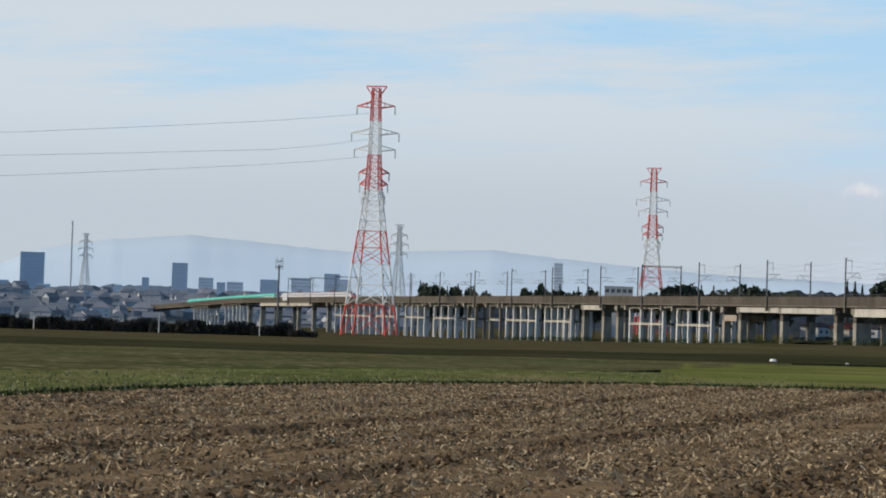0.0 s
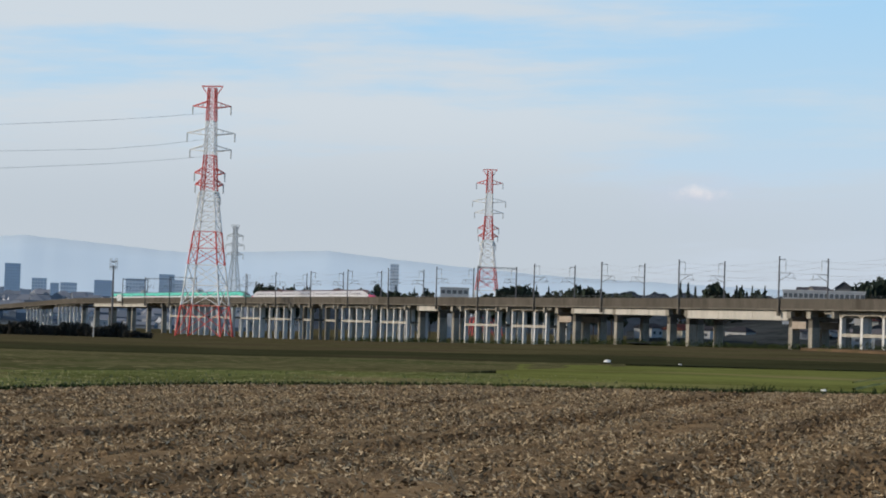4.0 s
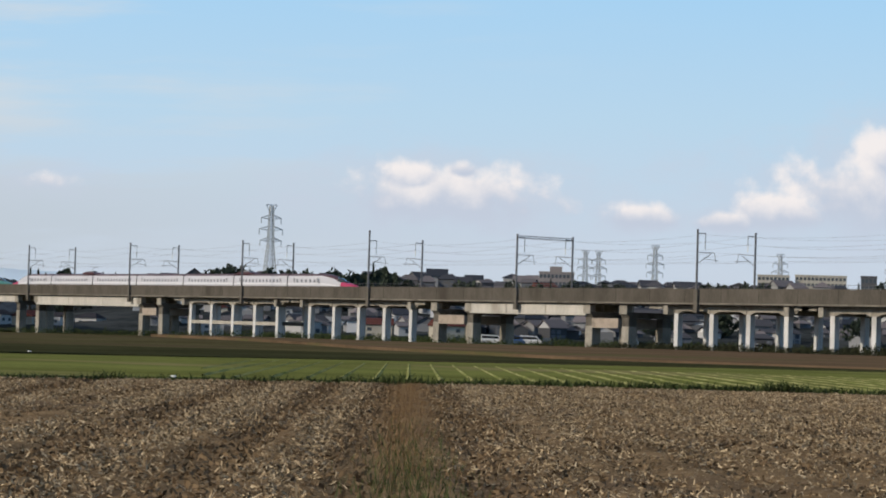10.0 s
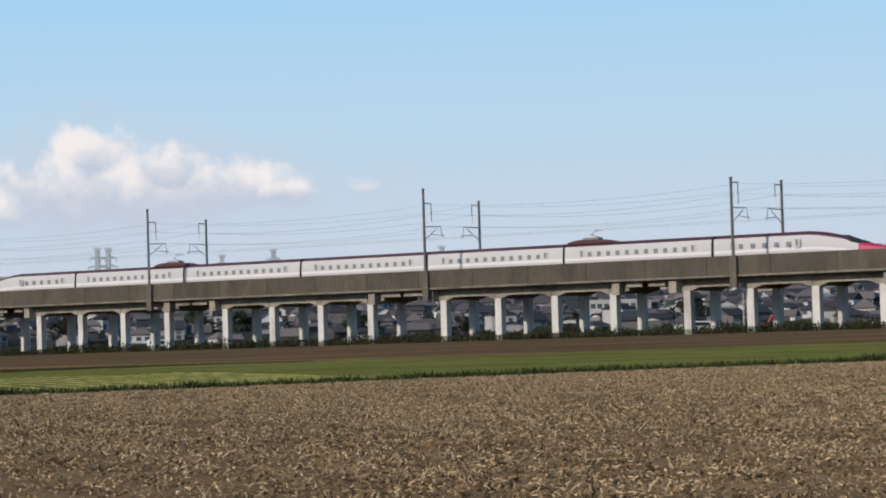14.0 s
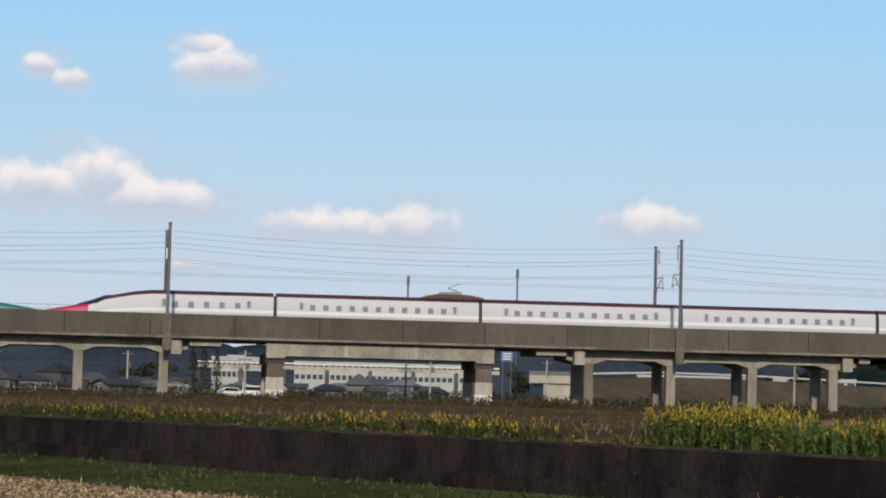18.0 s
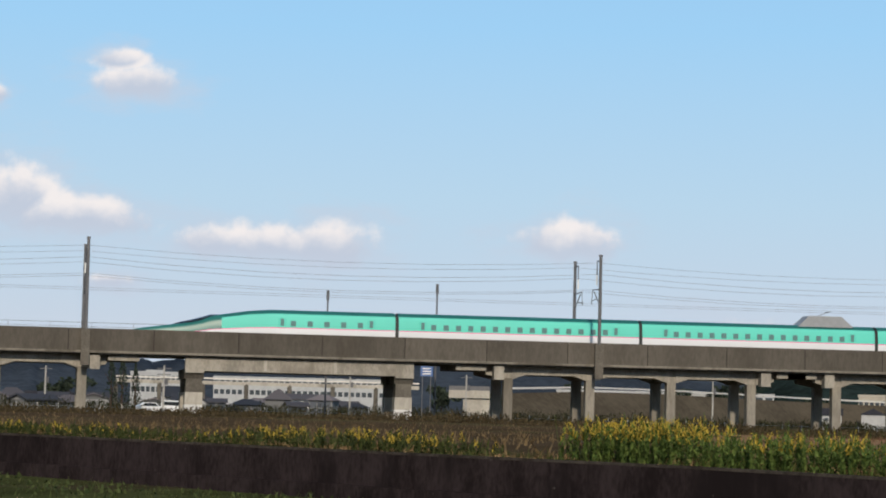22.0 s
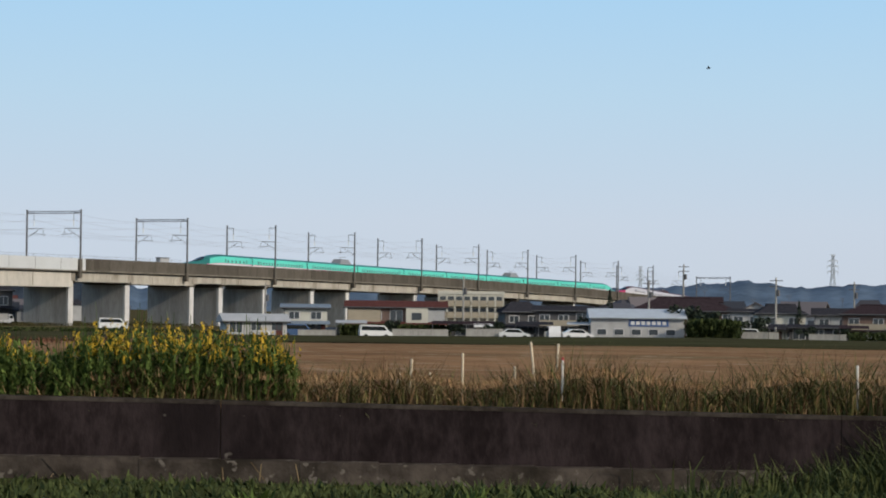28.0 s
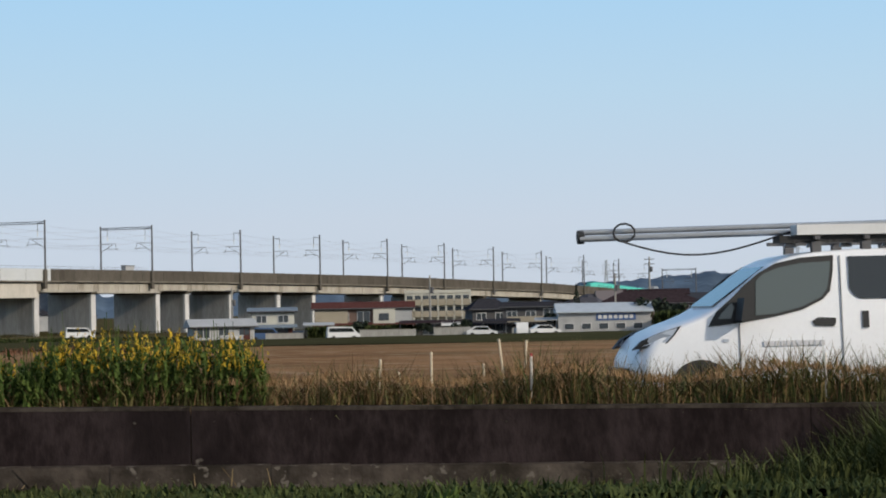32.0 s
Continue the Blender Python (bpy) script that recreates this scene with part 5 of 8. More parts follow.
# ---- roadside posts, speed sign ----
POST_WHITE = mat("post_white", (0.6, 0.57, 0.52), 0.7, vary=0.2, scale=4)
POST_BAMBOO = mat("post_bamboo", (0.62, 0.52, 0.38), 0.7, vary=0.25, scale=6)
SIGN_RED = mat("sign_red", (0.36, 0.045, 0.035), 0.5, vary=0.05)
SIGN_WHITE = mat("sign_white", (0.62, 0.62, 0.61), 0.5, vary=0.05)
SIGN_BLUE = mat("sign_blue", (0.05, 0.11, 0.28), 0.5, vary=0.05)
for az, n, h, lean, m in ((68.92, 24.1, .86, 0, POST_WHITE), (65.35, 24.4, .80, 2, POST_BAMBOO), (64.72, 24.9, .66, 16, POST_BAMBOO), (68.42, 25.0, 1.0, -6, POST_BAMBOO), (68.70, 25.1, .98, 3, POST_BAMBOO), (66.60, 25.0, .86, 0, POST_BAMBOO), (75.72, 24.0, .86, -1, POST_WHITE), (49.86, 25.0, .68, 12, POST_BAMBOO), (50.43, 25.2, .72, 16, POST_BAMBOO),
                          (67.9, 25.0, .74, -3, POST_BAMBOO), (66.0, 25.1, .66, -6, POST_BAMBOO), (26.9, 24.1, .86, 0, POST_WHITE)):
    s = n * math.tan(radians(61 - az))
    x, y = ns(n, s)
    t = thing("marker_post", "thin weathered white marker post in the verge" if m is POST_WHITE else "leaning bamboo stake in the verge", "post", "verge posts", at=pose(x, y, ground_z(x, y) - .1, lean, 0, 29))
    part("shaft", Geo().tube((0, 0, 0), (0, 0, h), .014, .012, 7), m, t)
    part("cap", Geo().tube((0, 0, h), (0, 0, h + .03), .016, .010, 7), SIGN_RED if az == 68.92 else m, t)


def lettering(text, size, material, parent, at, name="lettering"):
    cu = bpy.data.curves.new(name, "FONT")
    cu.body, cu.size, cu.align_x, cu.align_y, cu.extrude = text, size, "CENTER", "CENTER", .002
    tmp = bpy.data.objects.new(name, cu)
    me = bpy.data.meshes.new_from_object(tmp)
    me.materials.clear()
    me.materials.append(material)
    return part(name, me, None, parent, at=at)


def speed_sign():
    x, y = polar(-5.6, 66.0)
    g = ground_z(x, y)
    zc = 1.52 + 66 * math.tan(radians(1.51))
    t = thing("speed_limit_sign", "round red-rimmed white speed limit sign on a white post", "sign", at=pose(x, y, 0, 0, 0, 5.6))
    part("post", Geo().tube((0, .03, g - .1), (0, .03, zc + .2), .035, n=10), SIGN_WHITE, t)
    part("rim", Geo().tube((0, -.005, zc), (0, .012, zc), .30, n=32), SIGN_RED, t)
    part("face", Geo().tube((0, -.011, zc), (0, -.006, zc), .235, n=32), SIGN_WHITE, t)
    lettering("40", .33, SIGN_BLUE, t, pose(0, -.016, zc, 90, 0, 0), "numerals")


speed_sign()

# ---- service van ----
VAN_WHITE = mat("van_white", (0.80, 0.82, 0.86), 0.30, vary=0.03, scale=1)
VAN_GLASS = glass_mat("van_glass", (0.016, 0.019, 0.022), .08)
# Paler than the other van glass: sky in the pane put into colour.
VAN_PANE = glass_mat("van_pane", (0.085, 0.105, 0.105), .06)
LETTER_GREY = mat("letter_grey", (0.55, 0.56, 0.59), .5, vary=.05)
LAMP_GLASS = glass_mat("lamp_glass", (0.42, 0.47, 0.55), .08)
CHROME = mat("alloy", (0.5, 0.5, 0.52), 0.3, 0.8, vary=.05)
PIPE = mat("aluminium_pipe", (0.45, 0.46, 0.48), 0.35, 0.8, vary=.08, scale=3)
RACK_WHITE = mat("rack_white", (0.7, 0.71, 0.72), 0.4, vary=.04)


def van_model():
    t = thing("service_van", "white compact van with pipes and a box on its roof rack", "van")
    L, W = 4.4, .845
    # side outline from the nose backwards: x from 0 at the nose to -4.4
    top = [(-.07, .40), (-.05, .54), (-.07, .67), (-.15, .82), (-.24, .90), (-.36, .965), (-.53, 1.03), (-.71, 1.085), (-.88, 1.145), (-1.03, 1.22), (-1.22, 1.345), (-1.41, 1.48), (-1.54, 1.585), (-1.68, 1.68), (-1.80, 1.735), (-1.95, 1.775), (-2.17, 1.81), (-2.67, 1.835), (-3.4, 1.84), (-4.15, 1.80), (-4.36, 1.68), (-4.44, 1.1), (-4.46, .45)]
    prof = top + [(-4.36, .25), (-.18, .24)]
    n = len(prof)
    g = Geo()

    def inset(z):
        return .15 * (z - .25) / 1.6
    rings = []
    for f, sq in ((-1, .955), (-.985, .976), (-.94, .990), (-.80, .997), (.80, .997), (.94, .990), (.985, .976), (1, .955)):
        ring = []
        for x, z in prof:
            # the nose is bowed in plan, so its corners lie further back
            bow = .20 * abs(f) ** 2.5 * max(0.0, min(1.0, (x + 1.3) / 1.2))
            zz = .9 + (z - .9) * sq
            ring.append((-2.2 + (x + 2.2) * sq - bow, f * (W - inset(zz)), zz))
        rings.append(ring)
    for r in rings:
        g.v += r
    g.f.append(tuple(range(n)))
    g.f.append(tuple(reversed(range(7 * n, 8 * n))))
    for k in range(7):
        for i in range(n):
            g.f.append((k * n + (i + 1) % n, k * n + i, (k + 1) * n + i, (k + 1) * n + (i + 1) % n))
    body = part("body", g, VAN_WHITE, t, smooth=True)

    def side_panel(name, pts, material, sg, off, parent, label=""):
        vs = []
        for o in (0, .012):
            vs += [(x, sg * (W - inset(z) + off + o), z) for x, z in pts]
        m = len(pts)
        fs = [tuple(range(m)) if sg < 0 else tuple(reversed(range(m))), tuple(reversed(range(m, 2 * m))) if sg < 0 else tuple(range(m, 2 * m))]
        fs += [(i, (i + 1) % m, m + (i + 1) % m, m + i) for i in range(m)]
        return part(name, Geo().quadmesh(vs, fs), material, parent, label)

    for sg in (-1, 1):
        side_panel("window_surround", [(-.965, 1.02), (-1.05, 1.17), (-1.243, 1.335), (-1.37, 1.46), (-1.53, 1.585), (-1.72, 1.685), (-2.0, 1.745), (-2.36, 1.765), (-2.35, 1.60), (-2.31, 1.38), (-2.225, 1.29), (-2.0, 1.185), (-1.686, 1.115), (-1.307, 1.055)], DARK, sg, .002, body, "black window surround and rain visor")
        side_panel("door_window", [(-1.48, 1.13), (-1.49, 1.33), (-1.50, 1.50), (-1.58, 1.575), (-1.75, 1.64), (-2.0, 1.685), (-2.32, 1.70), (-2.31, 1.58), (-2.275, 1.40), (-2.205, 1.315), (-1.99, 1.215), (-1.70, 1.145)], VAN_PANE, sg, .008, body)
        side_panel("quarter_window", [(-1.07, 1.10), (-1.12, 1.17), (-1.22, 1.27), (-1.255, 1.22), (-1.21, 1.10)], VAN_PANE, sg, .008, body)
        side_panel("sliding_window", [(-2.52, 1.75), (-2.525, 1.41), (-2.57, 1.335), (-2.64, 1.295), (-3.40, 1.29), (-3.40, 1.755)], VAN_GLASS, sg, .004, body)
        side_panel("rear_window", [(-3.52, 1.29), (-3.52, 1.755), (-4.12, 1.71), (-4.18, 1.30)], VAN_GLASS, sg, .004, body)
        side_panel("door_seam", [(-2.425, .40), (-2.435, .40), (-2.435, 1.76), (-2.425, 1.76)], PANT_GREY, sg, .003, body)
        side_panel("door_seam", [(-1.30, .40), (-1.308, .40), (-1.308, 1.04), (-1.30, 1.04)], PANT_GREY, sg, .003, body)
        side_panel("slide_rail", [(-3.45, 1.08), (-4.35, 1.06), (-4.35, 1.03), (-3.45, 1.05)], PANT_GREY, sg, .003, body)
        side_panel("door_handle", [(-2.10, 1.06), (-2.13, 1.01), (-2.34, 1.00), (-2.36, 1.04), (-2.36, 1.09), (-2.17, 1.10)], DARK, sg, .006, body, "recessed dark door handle")
        side_panel("sliding_handle", [(-2.655, .98), (-2.655, 1.16), (-2.725, 1.16), (-2.725, .98)], DARK, sg, .006, body)
        side_panel("side_repeater", [(-1.12, .855), (-1.18, .855), (-1.18, .885), (-1.12, .885)], LAMP_GLASS, sg, .004, body)
        side_panel("wheel_arch", [(-.87 + .36 * math.cos(a), .31 + .36 * math.sin(a)) for a in np.linspace(0, math.pi, 13)] + [(-1.23, .245), (-.51, .245)], DARK, sg, .002, body)
        side_panel("wheel_arch", [(-3.60 + .36 * math.cos(a), .31 + .36 * math.sin(a)) for a in np.linspace(0, math.pi, 13)] + [(-3.96, .245), (-3.24, .245)], DARK, sg, .002, body)
        lamp = [(-.20, .80), (-.28, .885), (-.44, .955), (-.63, 1.01), (-.57, .93), (-.50, .86), (-.36, .84)]
        vs = [(x, sg * (W - inset(z) + .016 - .13 * max(0.0, (x + .50) / .3)), z + .006) for x, z in lamp] + [(x, sg * (W - .10 - .20 * max(0.0, (x + .50) / .3)), z) for x, z in lamp]
        m = len(lamp)
        rim = [(x, y - sg * .006, z - .004) for x, y, z in ((-2.2 + (vx + 2.2) * 1.0 + (vx + .42) * .18, vy, vz + (vz - .91) * .22) for vx, vy, vz in vs)]
        part("lamp_surround", Geo().quadmesh(rim, [tuple(range(m)) if sg < 0 else tuple(reversed(range(m)))] + [(i, (i + 1) % m, m + (i + 1) % m, m + i) for i in range(m)]), DARK, body)
        part("headlamp", Geo().quadmesh(vs, [tuple(range(m)) if sg < 0 else tuple(reversed(range(m)))] + [(i, (i + 1) % m, m + (i + 1) % m, m + i) for i in range(m)]), LAMP_GLASS, body, "clear swept headlamp")
        for k in range(11):
            side_panel("lettering_bar", [(-1.56 - .062 * k, .80), (-1.608 - .062 * k, .80), (-1.608 - .062 * k, .855), (-1.56 - .062 * k, .855)], LETTER_GREY, sg, .004, body)
        arm = part("mirror", Geo().hexa([(-1.40, sg * (W - .02)), (-1.24, sg * (W - .02)), (-1.27, sg * (W + .19)), (-1.39, sg * (W + .19))][::-sg], 1.08, 1.32, [(-1.42, sg * (W - .03)), (-1.28, sg * (W - .03)), (-1.31, sg * (W + .17)), (-1.41, sg * (W + .17))][::-sg]), DARK, body, "black door mirror")
    # windscreen on the slope of the nose
    part("windscreen", Geo().quadmesh([(-1.05, -.56, 1.240), (-1.05, .56, 1.240), (-1.635, .50, 1.657), (-1.635, -.50, 1.657), (-1.09, -.56, 1.20), (-1.09, .56, 1.20), (-1.67, .50, 1.61), (-1.67, -.50, 1.61)], [(0, 1, 2, 3), (7, 6, 5, 4), (0, 4, 5, 1), (1, 5, 6, 2), (2, 6, 7, 3), (3, 7, 4, 0)]), VAN_GLASS, body)
    part("bumper_grille", Geo().box(-.16, -.045, -.45, .45, .44, .58), DARK, body)
    for x in (-.87, -3.60):
        for sg in (-1, 1):
            w = part("wheel", Geo().tube((0, -.09, 0), (0, .09, 0), .31, n=22), DARK, t, at=pose(x, sg * .74, .31))
            part("rim", Geo().tube((0, sg * .085, 0), (0, sg * .098, 0), .2, n=18), CHROME, w)
    rack = part("roof_rack", Geo().box(-3.9, -1.95, -.62, -.56, 1.90, 1.94).box(-3.9, -1.95, .56, .62, 1.90, 1.94), STEEL, t)
    for x in (-2.2, -2.75, -3.3, -3.8):
        part("rack_bar", Geo().box(x - .03, x + .03, -.7, .7, 1.94, 1.98), STEEL, rack)
        part("rack_foot", Geo().box(x - .05, x + .05, -.66, -.56, 1.78, 1.92).box(x - .05, x + .05, .56, .66, 1.78, 1.92), STEEL, rack)
    tray = part("clamp_tray", Geo().box(-4.2, -1.80, .30, .62, 1.905, 1.985), DARK, t, "dark clamp rail under the pipe carrier")
    for x in (-2.0, -2.25, -2.62, -3.1, -3.6):
        part("clamp", Geo().prism_y([(x - .07, 1.86), (x + .07, 1.86), (x + .03, 1.99), (x - .03, 1.99)], .26, .30), RACK_WHITE, tray)
    part("pipe_box", Geo().box(-4.3, -1.98, .38, .68, 1.99, 2.10), RACK_WHITE, t, "long white pipe carrier on the roof")
    for y, z in ((.30, 2.02), (.19, 2.02), (.25, 2.09)):
        part("pipe", Geo().tube((.33, y, z - .03), (-4.2, y, z + .05), .031, n=10), PIPE, t)
    part("pipe_end", Geo().tube((.35, .25, 2.01), (.28, .25, 2.012), .075, n=10), DARK, t)
    loop = [(-.15 + .12 * math.cos(a), .35, 2.05 + .10 * math.sin(a)) for a in np.linspace(0, 2 * math.pi, 12)]
    sag = [(-.12 - 1.85 * u, .42, 1.95 - .22 * math.sin(math.pi * u) * (1 - .3 * u) + .08 * u) for u in np.linspace(0, 1, 12)]
    part("tie_rope", Geo().path(loop, .012, 5).path(sag, .011, 5), DARK, t)
    return t


van = van_model()

# ---- a bird crossing the sky ----
BIRD = mat("bird_dark", (0.03, 0.03, 0.033), 0.7, vary=.1)
bird = thing("bird", "small dark bird gliding in the sky", "bird")
part("body", Geo().tube((-.22, 0, 0), (0, 0, .02), .03, .07, 8).tube((0, 0, .02), (.2, 0, .01), .07, .02, 8), BIRD, bird)
for sg in (-1, 1):
    part("wing", Geo().quadmesh([(-.1, sg * .04, .03), (.1, sg * .04, .03), (.03, sg * .85, .16), (-.10, sg * .85, .16), (-.1, sg * .04, .01), (.1, sg * .04, .01), (.03, sg * .85, .14), (-.10, sg * .85, .14)],
                                  [(0, 1, 2, 3), (7, 6, 5, 4), (0, 3, 7, 4), (1, 5, 6, 2), (3, 2, 6, 7)]), BIRD, bird)

# ---- distance ----
def ridge(name, points, r, base_z, material, label, rough=0.0, depth=300.0, kind="structure", rows=5):
    """A range of hills by the height of its crest seen from the road's bend: (heading, elevation)."""
    az0, az1 = points[0][0], points[-1][0]
    m = int((az1 - az0) / .12)
    g = Geo()
    for i in range(m + 1):
        az = az0 + (az1 - az0) * i / m
        el = ramp(az, [p[0] for p in points], [p[1] for p in points])
        crest = 1.52 + r * math.tan(radians(el)) + rough * (noise.noise((az * 3.1, 1, 0)) + .6 * noise.noise((az * 9, 4, 0)))
        for k in range(rows):
            u = k / (rows - 1)
            x, y = polar(az, r - depth * (1 - u))
            z = base_z + (crest - base_z) * (u ** .8) + (rough * .5 * noise.noise((az * 5, k * 2.0, 7)) if 0 < k < rows - 1 else 0)
            g.v.append((x, y, z))
        x, y = polar(az, r + depth * .3)
        g.v.append((x, y, base_z - 20))
    w = rows + 1
    for i in range(m):
        for k in range(rows):
            g.f.append((i * w + k, i * w + k + 1, (i + 1) * w + k + 1, (i + 1) * w + k))
    return tagged(part(name, g, material, smooth=True), label, "hills", kind=kind)


# Distance haze is put into this pale blue, and a glow lifts it.
MOUNTAIN = mat("far_mountain_haze", (0.345, 0.415, 0.485), 1.0, vary=.03, scale=.002, glow=.52)
# Blue tint of the far hills is air haze put into the colour.
FAR_HILL = mat("far_hill_haze", (0.043, 0.054, 0.070), 1.0, vary=.3, scale=.01, fine=.1)
WOODED = mat("wooded_hill", (0.018, 0.028, 0.026), 1.0, vary=.5, scale=.03, fine=.25, second=(.03, .042, .03))
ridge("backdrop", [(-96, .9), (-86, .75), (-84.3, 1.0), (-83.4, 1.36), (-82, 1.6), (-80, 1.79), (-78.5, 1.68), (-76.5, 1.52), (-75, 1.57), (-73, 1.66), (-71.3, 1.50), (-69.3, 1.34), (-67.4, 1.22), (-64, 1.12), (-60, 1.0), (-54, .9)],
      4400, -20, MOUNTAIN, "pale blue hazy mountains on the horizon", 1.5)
# Paler and bluer than the other hills: more haze painted in.
HILL_EAST = mat("far_hill_east_haze", (0.100, 0.140, 0.195), 1.0, vary=.25, scale=.01, fine=.1)
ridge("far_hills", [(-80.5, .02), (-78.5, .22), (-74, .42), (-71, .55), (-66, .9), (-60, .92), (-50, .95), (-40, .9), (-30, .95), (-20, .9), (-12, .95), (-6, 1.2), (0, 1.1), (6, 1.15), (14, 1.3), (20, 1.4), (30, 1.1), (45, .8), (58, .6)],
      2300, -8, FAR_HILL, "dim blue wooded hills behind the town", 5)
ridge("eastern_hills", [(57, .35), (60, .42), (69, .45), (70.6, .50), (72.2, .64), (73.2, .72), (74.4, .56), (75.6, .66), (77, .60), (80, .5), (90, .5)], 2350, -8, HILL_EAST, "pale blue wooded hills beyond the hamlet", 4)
ridge("wooded_hill", [(16.4, .2), (17.6, 1.78), (18.2, 2.03), (18.9, 2.02), (19.6, 1.80), (21, 1.75), (22.3, 2.28), (23.2, 2.36), (24, 2.22), (24.6, 2.0), (25.4, 2.0), (26.2, 2.12), (26.8, 2.08), (27.4, 1.7), (29, 1.0), (31, .2)], 760, -1, WOODED, "steep dark wooded hill", 2.2, 120)


# trees: trunk, limbs, and a crown of many small leaf clusters
def tree_model(seed, h, spread, conifer=False):
    r = np.random.default_rng(seed)
    t = thing("tree", "dark conifer standing among houses" if conifer else "dark green broad-leaved tree", "tree", "trees")
    trunk = Geo().tube((0, 0, -.5), (0, 0, h * .55), .022 * h, .012 * h, 6)
    for k in range(5):
        a = k * 1.3 + seed
        z = h * (.3 + .06 * k)
        trunk.tube((0, 0, z), (math.cos(a) * spread * .6, math.sin(a) * spread * .6, z + h * .2), .009 * h, .003 * h, 5)
    part("trunk", trunk, mat("bark", (0.06, 0.045, 0.035), .9, vary=.3, scale=3), t)
    q = []
    if conifer:
        for k in range(420):
            u = r.uniform(0, 1) ** .8
            a, rad = r.uniform(0, 6.28), spread * (1 - u) * r.uniform(.45, 1.05)
            q.append((math.cos(a) * rad, math.sin(a) * rad, h * (.1 + .9 * u)))
    else:
        lobes = [(r.normal(0, .42) * spread, r.normal(0, .42) * spread, h * r.uniform(.42, .86), r.uniform(.35, .6) * spread) for k in range(9)]
        for x, y, z, s in lobes:
            for k in range(62):
                d = r.normal(0, 1, 3)
                d /= np.linalg.norm(d)
                s2 = s * r.uniform(.7, 1.08)
                q.append((x + d[0] * s2, y + d[1] * s2, z + d[2] * s2 * .75))
    c = np.array(q)
    n = len(c)
    size = spread * (.12 if conifer else .16)
    a, b = r.normal(0, 1, (n, 3)), r.normal(0, 1, (n, 3))
    a *= (size * r.uniform(.6, 1.3, n) / np.linalg.norm(a, axis=1))[:, None]
    b *= (size * r.uniform(.5, 1.1, n) / np.linalg.norm(b, axis=1))[:, None]
    quads_object("crown", np.stack([c - a - b * .4, c + a * .2 - b, c + a + b * .3, c - a * .3 + b], 1), TREE_LEAF, "", "", parent=t)
    return t


tree_models = [tree_model(1, 9, 4.2), tree_model(2, 7.5, 3.6), tree_model(3, 12, 4.6), tree_model(4, 12, 2.2, True)]
tree_used = set()


def plant(k, az, r, h, base=None):
    m = tree_models[k]
    x, y = polar(az, r)
    z = ground_z(x, y) if base is None else base
    at = pose(x, y, z, 0, 0, (az * 47) % 360)
    if k in tree_used:
        ob = copy_thing(m, at)
    else:
        tree_used.add(k)
        m.matrix_basis = at
        ob = m
    ob.scale = (h / 10,) * 3
    return ob


R2 = random.Random(11)


def grove(az0, az1, r, el0, el1, count, conifer=.2):
    """Trees on rising ground whose tops reach an elevation between el0 and el1."""
    for i in range(count):
        az = az0 + (az1 - az0) * (i + R2.uniform(.1, .9)) / count
        rr = r * R2.uniform(.94, 1.06)
        top = 1.52 + rr * math.tan(radians(R2.uniform(el0, el1)))
        k = 3 if R2.random() < conifer else R2.randrange(3)
        x, y = polar(az, rr)
        tall = max(3.0, top - ground_z(x, y))
        ob = plant(k, az, rr, 10)
        wide = min(tall, R2.uniform(10, 14)) / 10
        ob.scale = (wide, wide, tall / (9, 7.5, 12, 12)[k] * 1.04)


for args in ((-74.7, -73.3, 1050, .70, .86, 9, .5), (-72.1, -70.5, 1050, .75, .9, 10, .2), (-69, -66.1, 900, .82, 1.03, 18, .3), (-64.9, -62.7, 800, .95, 1.17, 12, .6), (-60.7, -58.6, 760, 1.15, 1.45, 14, .2), (-58.5, -57.6, 740, 1.2, 1.4, 5, .1), (-57.5, -56.2, 720, 1.25, 1.54, 8, .1),
             (-54.6, -50.8, 760, 1.1, 1.28, 12, .1), (-50, -44.2, 820, 1.1, 1.42, 12, .1), (-43.8, -41, 900, 1.2, 1.4, 5, .2), (9.5, 27, 640, .5, .9, 14, .2), (-52, 1.5, 600, .3, .75, 22, .15), (28, 50, 620, .3, .6, 18, .1)):
    grove(*args)
for az, r, h in ((2.1, 330, 6.4), (2.35, 335, 6.6), (2.65, 330, 5.6)):
    plant(3, az, r, h)

# ---- houses and other buildings ----
WALLS = [mat("render_white", (0.385, 0.39, 0.395), .8, vary=.14, scale=.6), mat("render_cream", (0.38, 0.35, 0.29), .8, vary=.12, scale=.6), mat("siding_brown", (0.13, 0.085, 0.07), .8, vary=.15, scale=.8), mat("render_grey", (0.36, 0.37, 0.38), .8, vary=.12, scale=.6),
         mat("siding_dark", (0.06, 0.06, 0.065), .7, vary=.15, scale=.6)]
ROOFS = [mat("tile_dark", (0.036, 0.036, 0.043), .88, vary=.25, scale=2), mat("tile_brown", (0.095, 0.040, 0.036), .88, vary=.25, scale=2), mat("metal_blue_grey", (0.17, 0.21, 0.26), .86, vary=.12, scale=1), mat("metal_red", (0.22, 0.06, 0.05), .6, vary=.15, scale=1)]
HOUSE_GLASS = glass_mat("house_glass", (0.05, 0.06, 0.07), .15)
FRAME_WHITE = mat("frame_white", (0.6, 0.6, 0.6), .5, vary=.05)


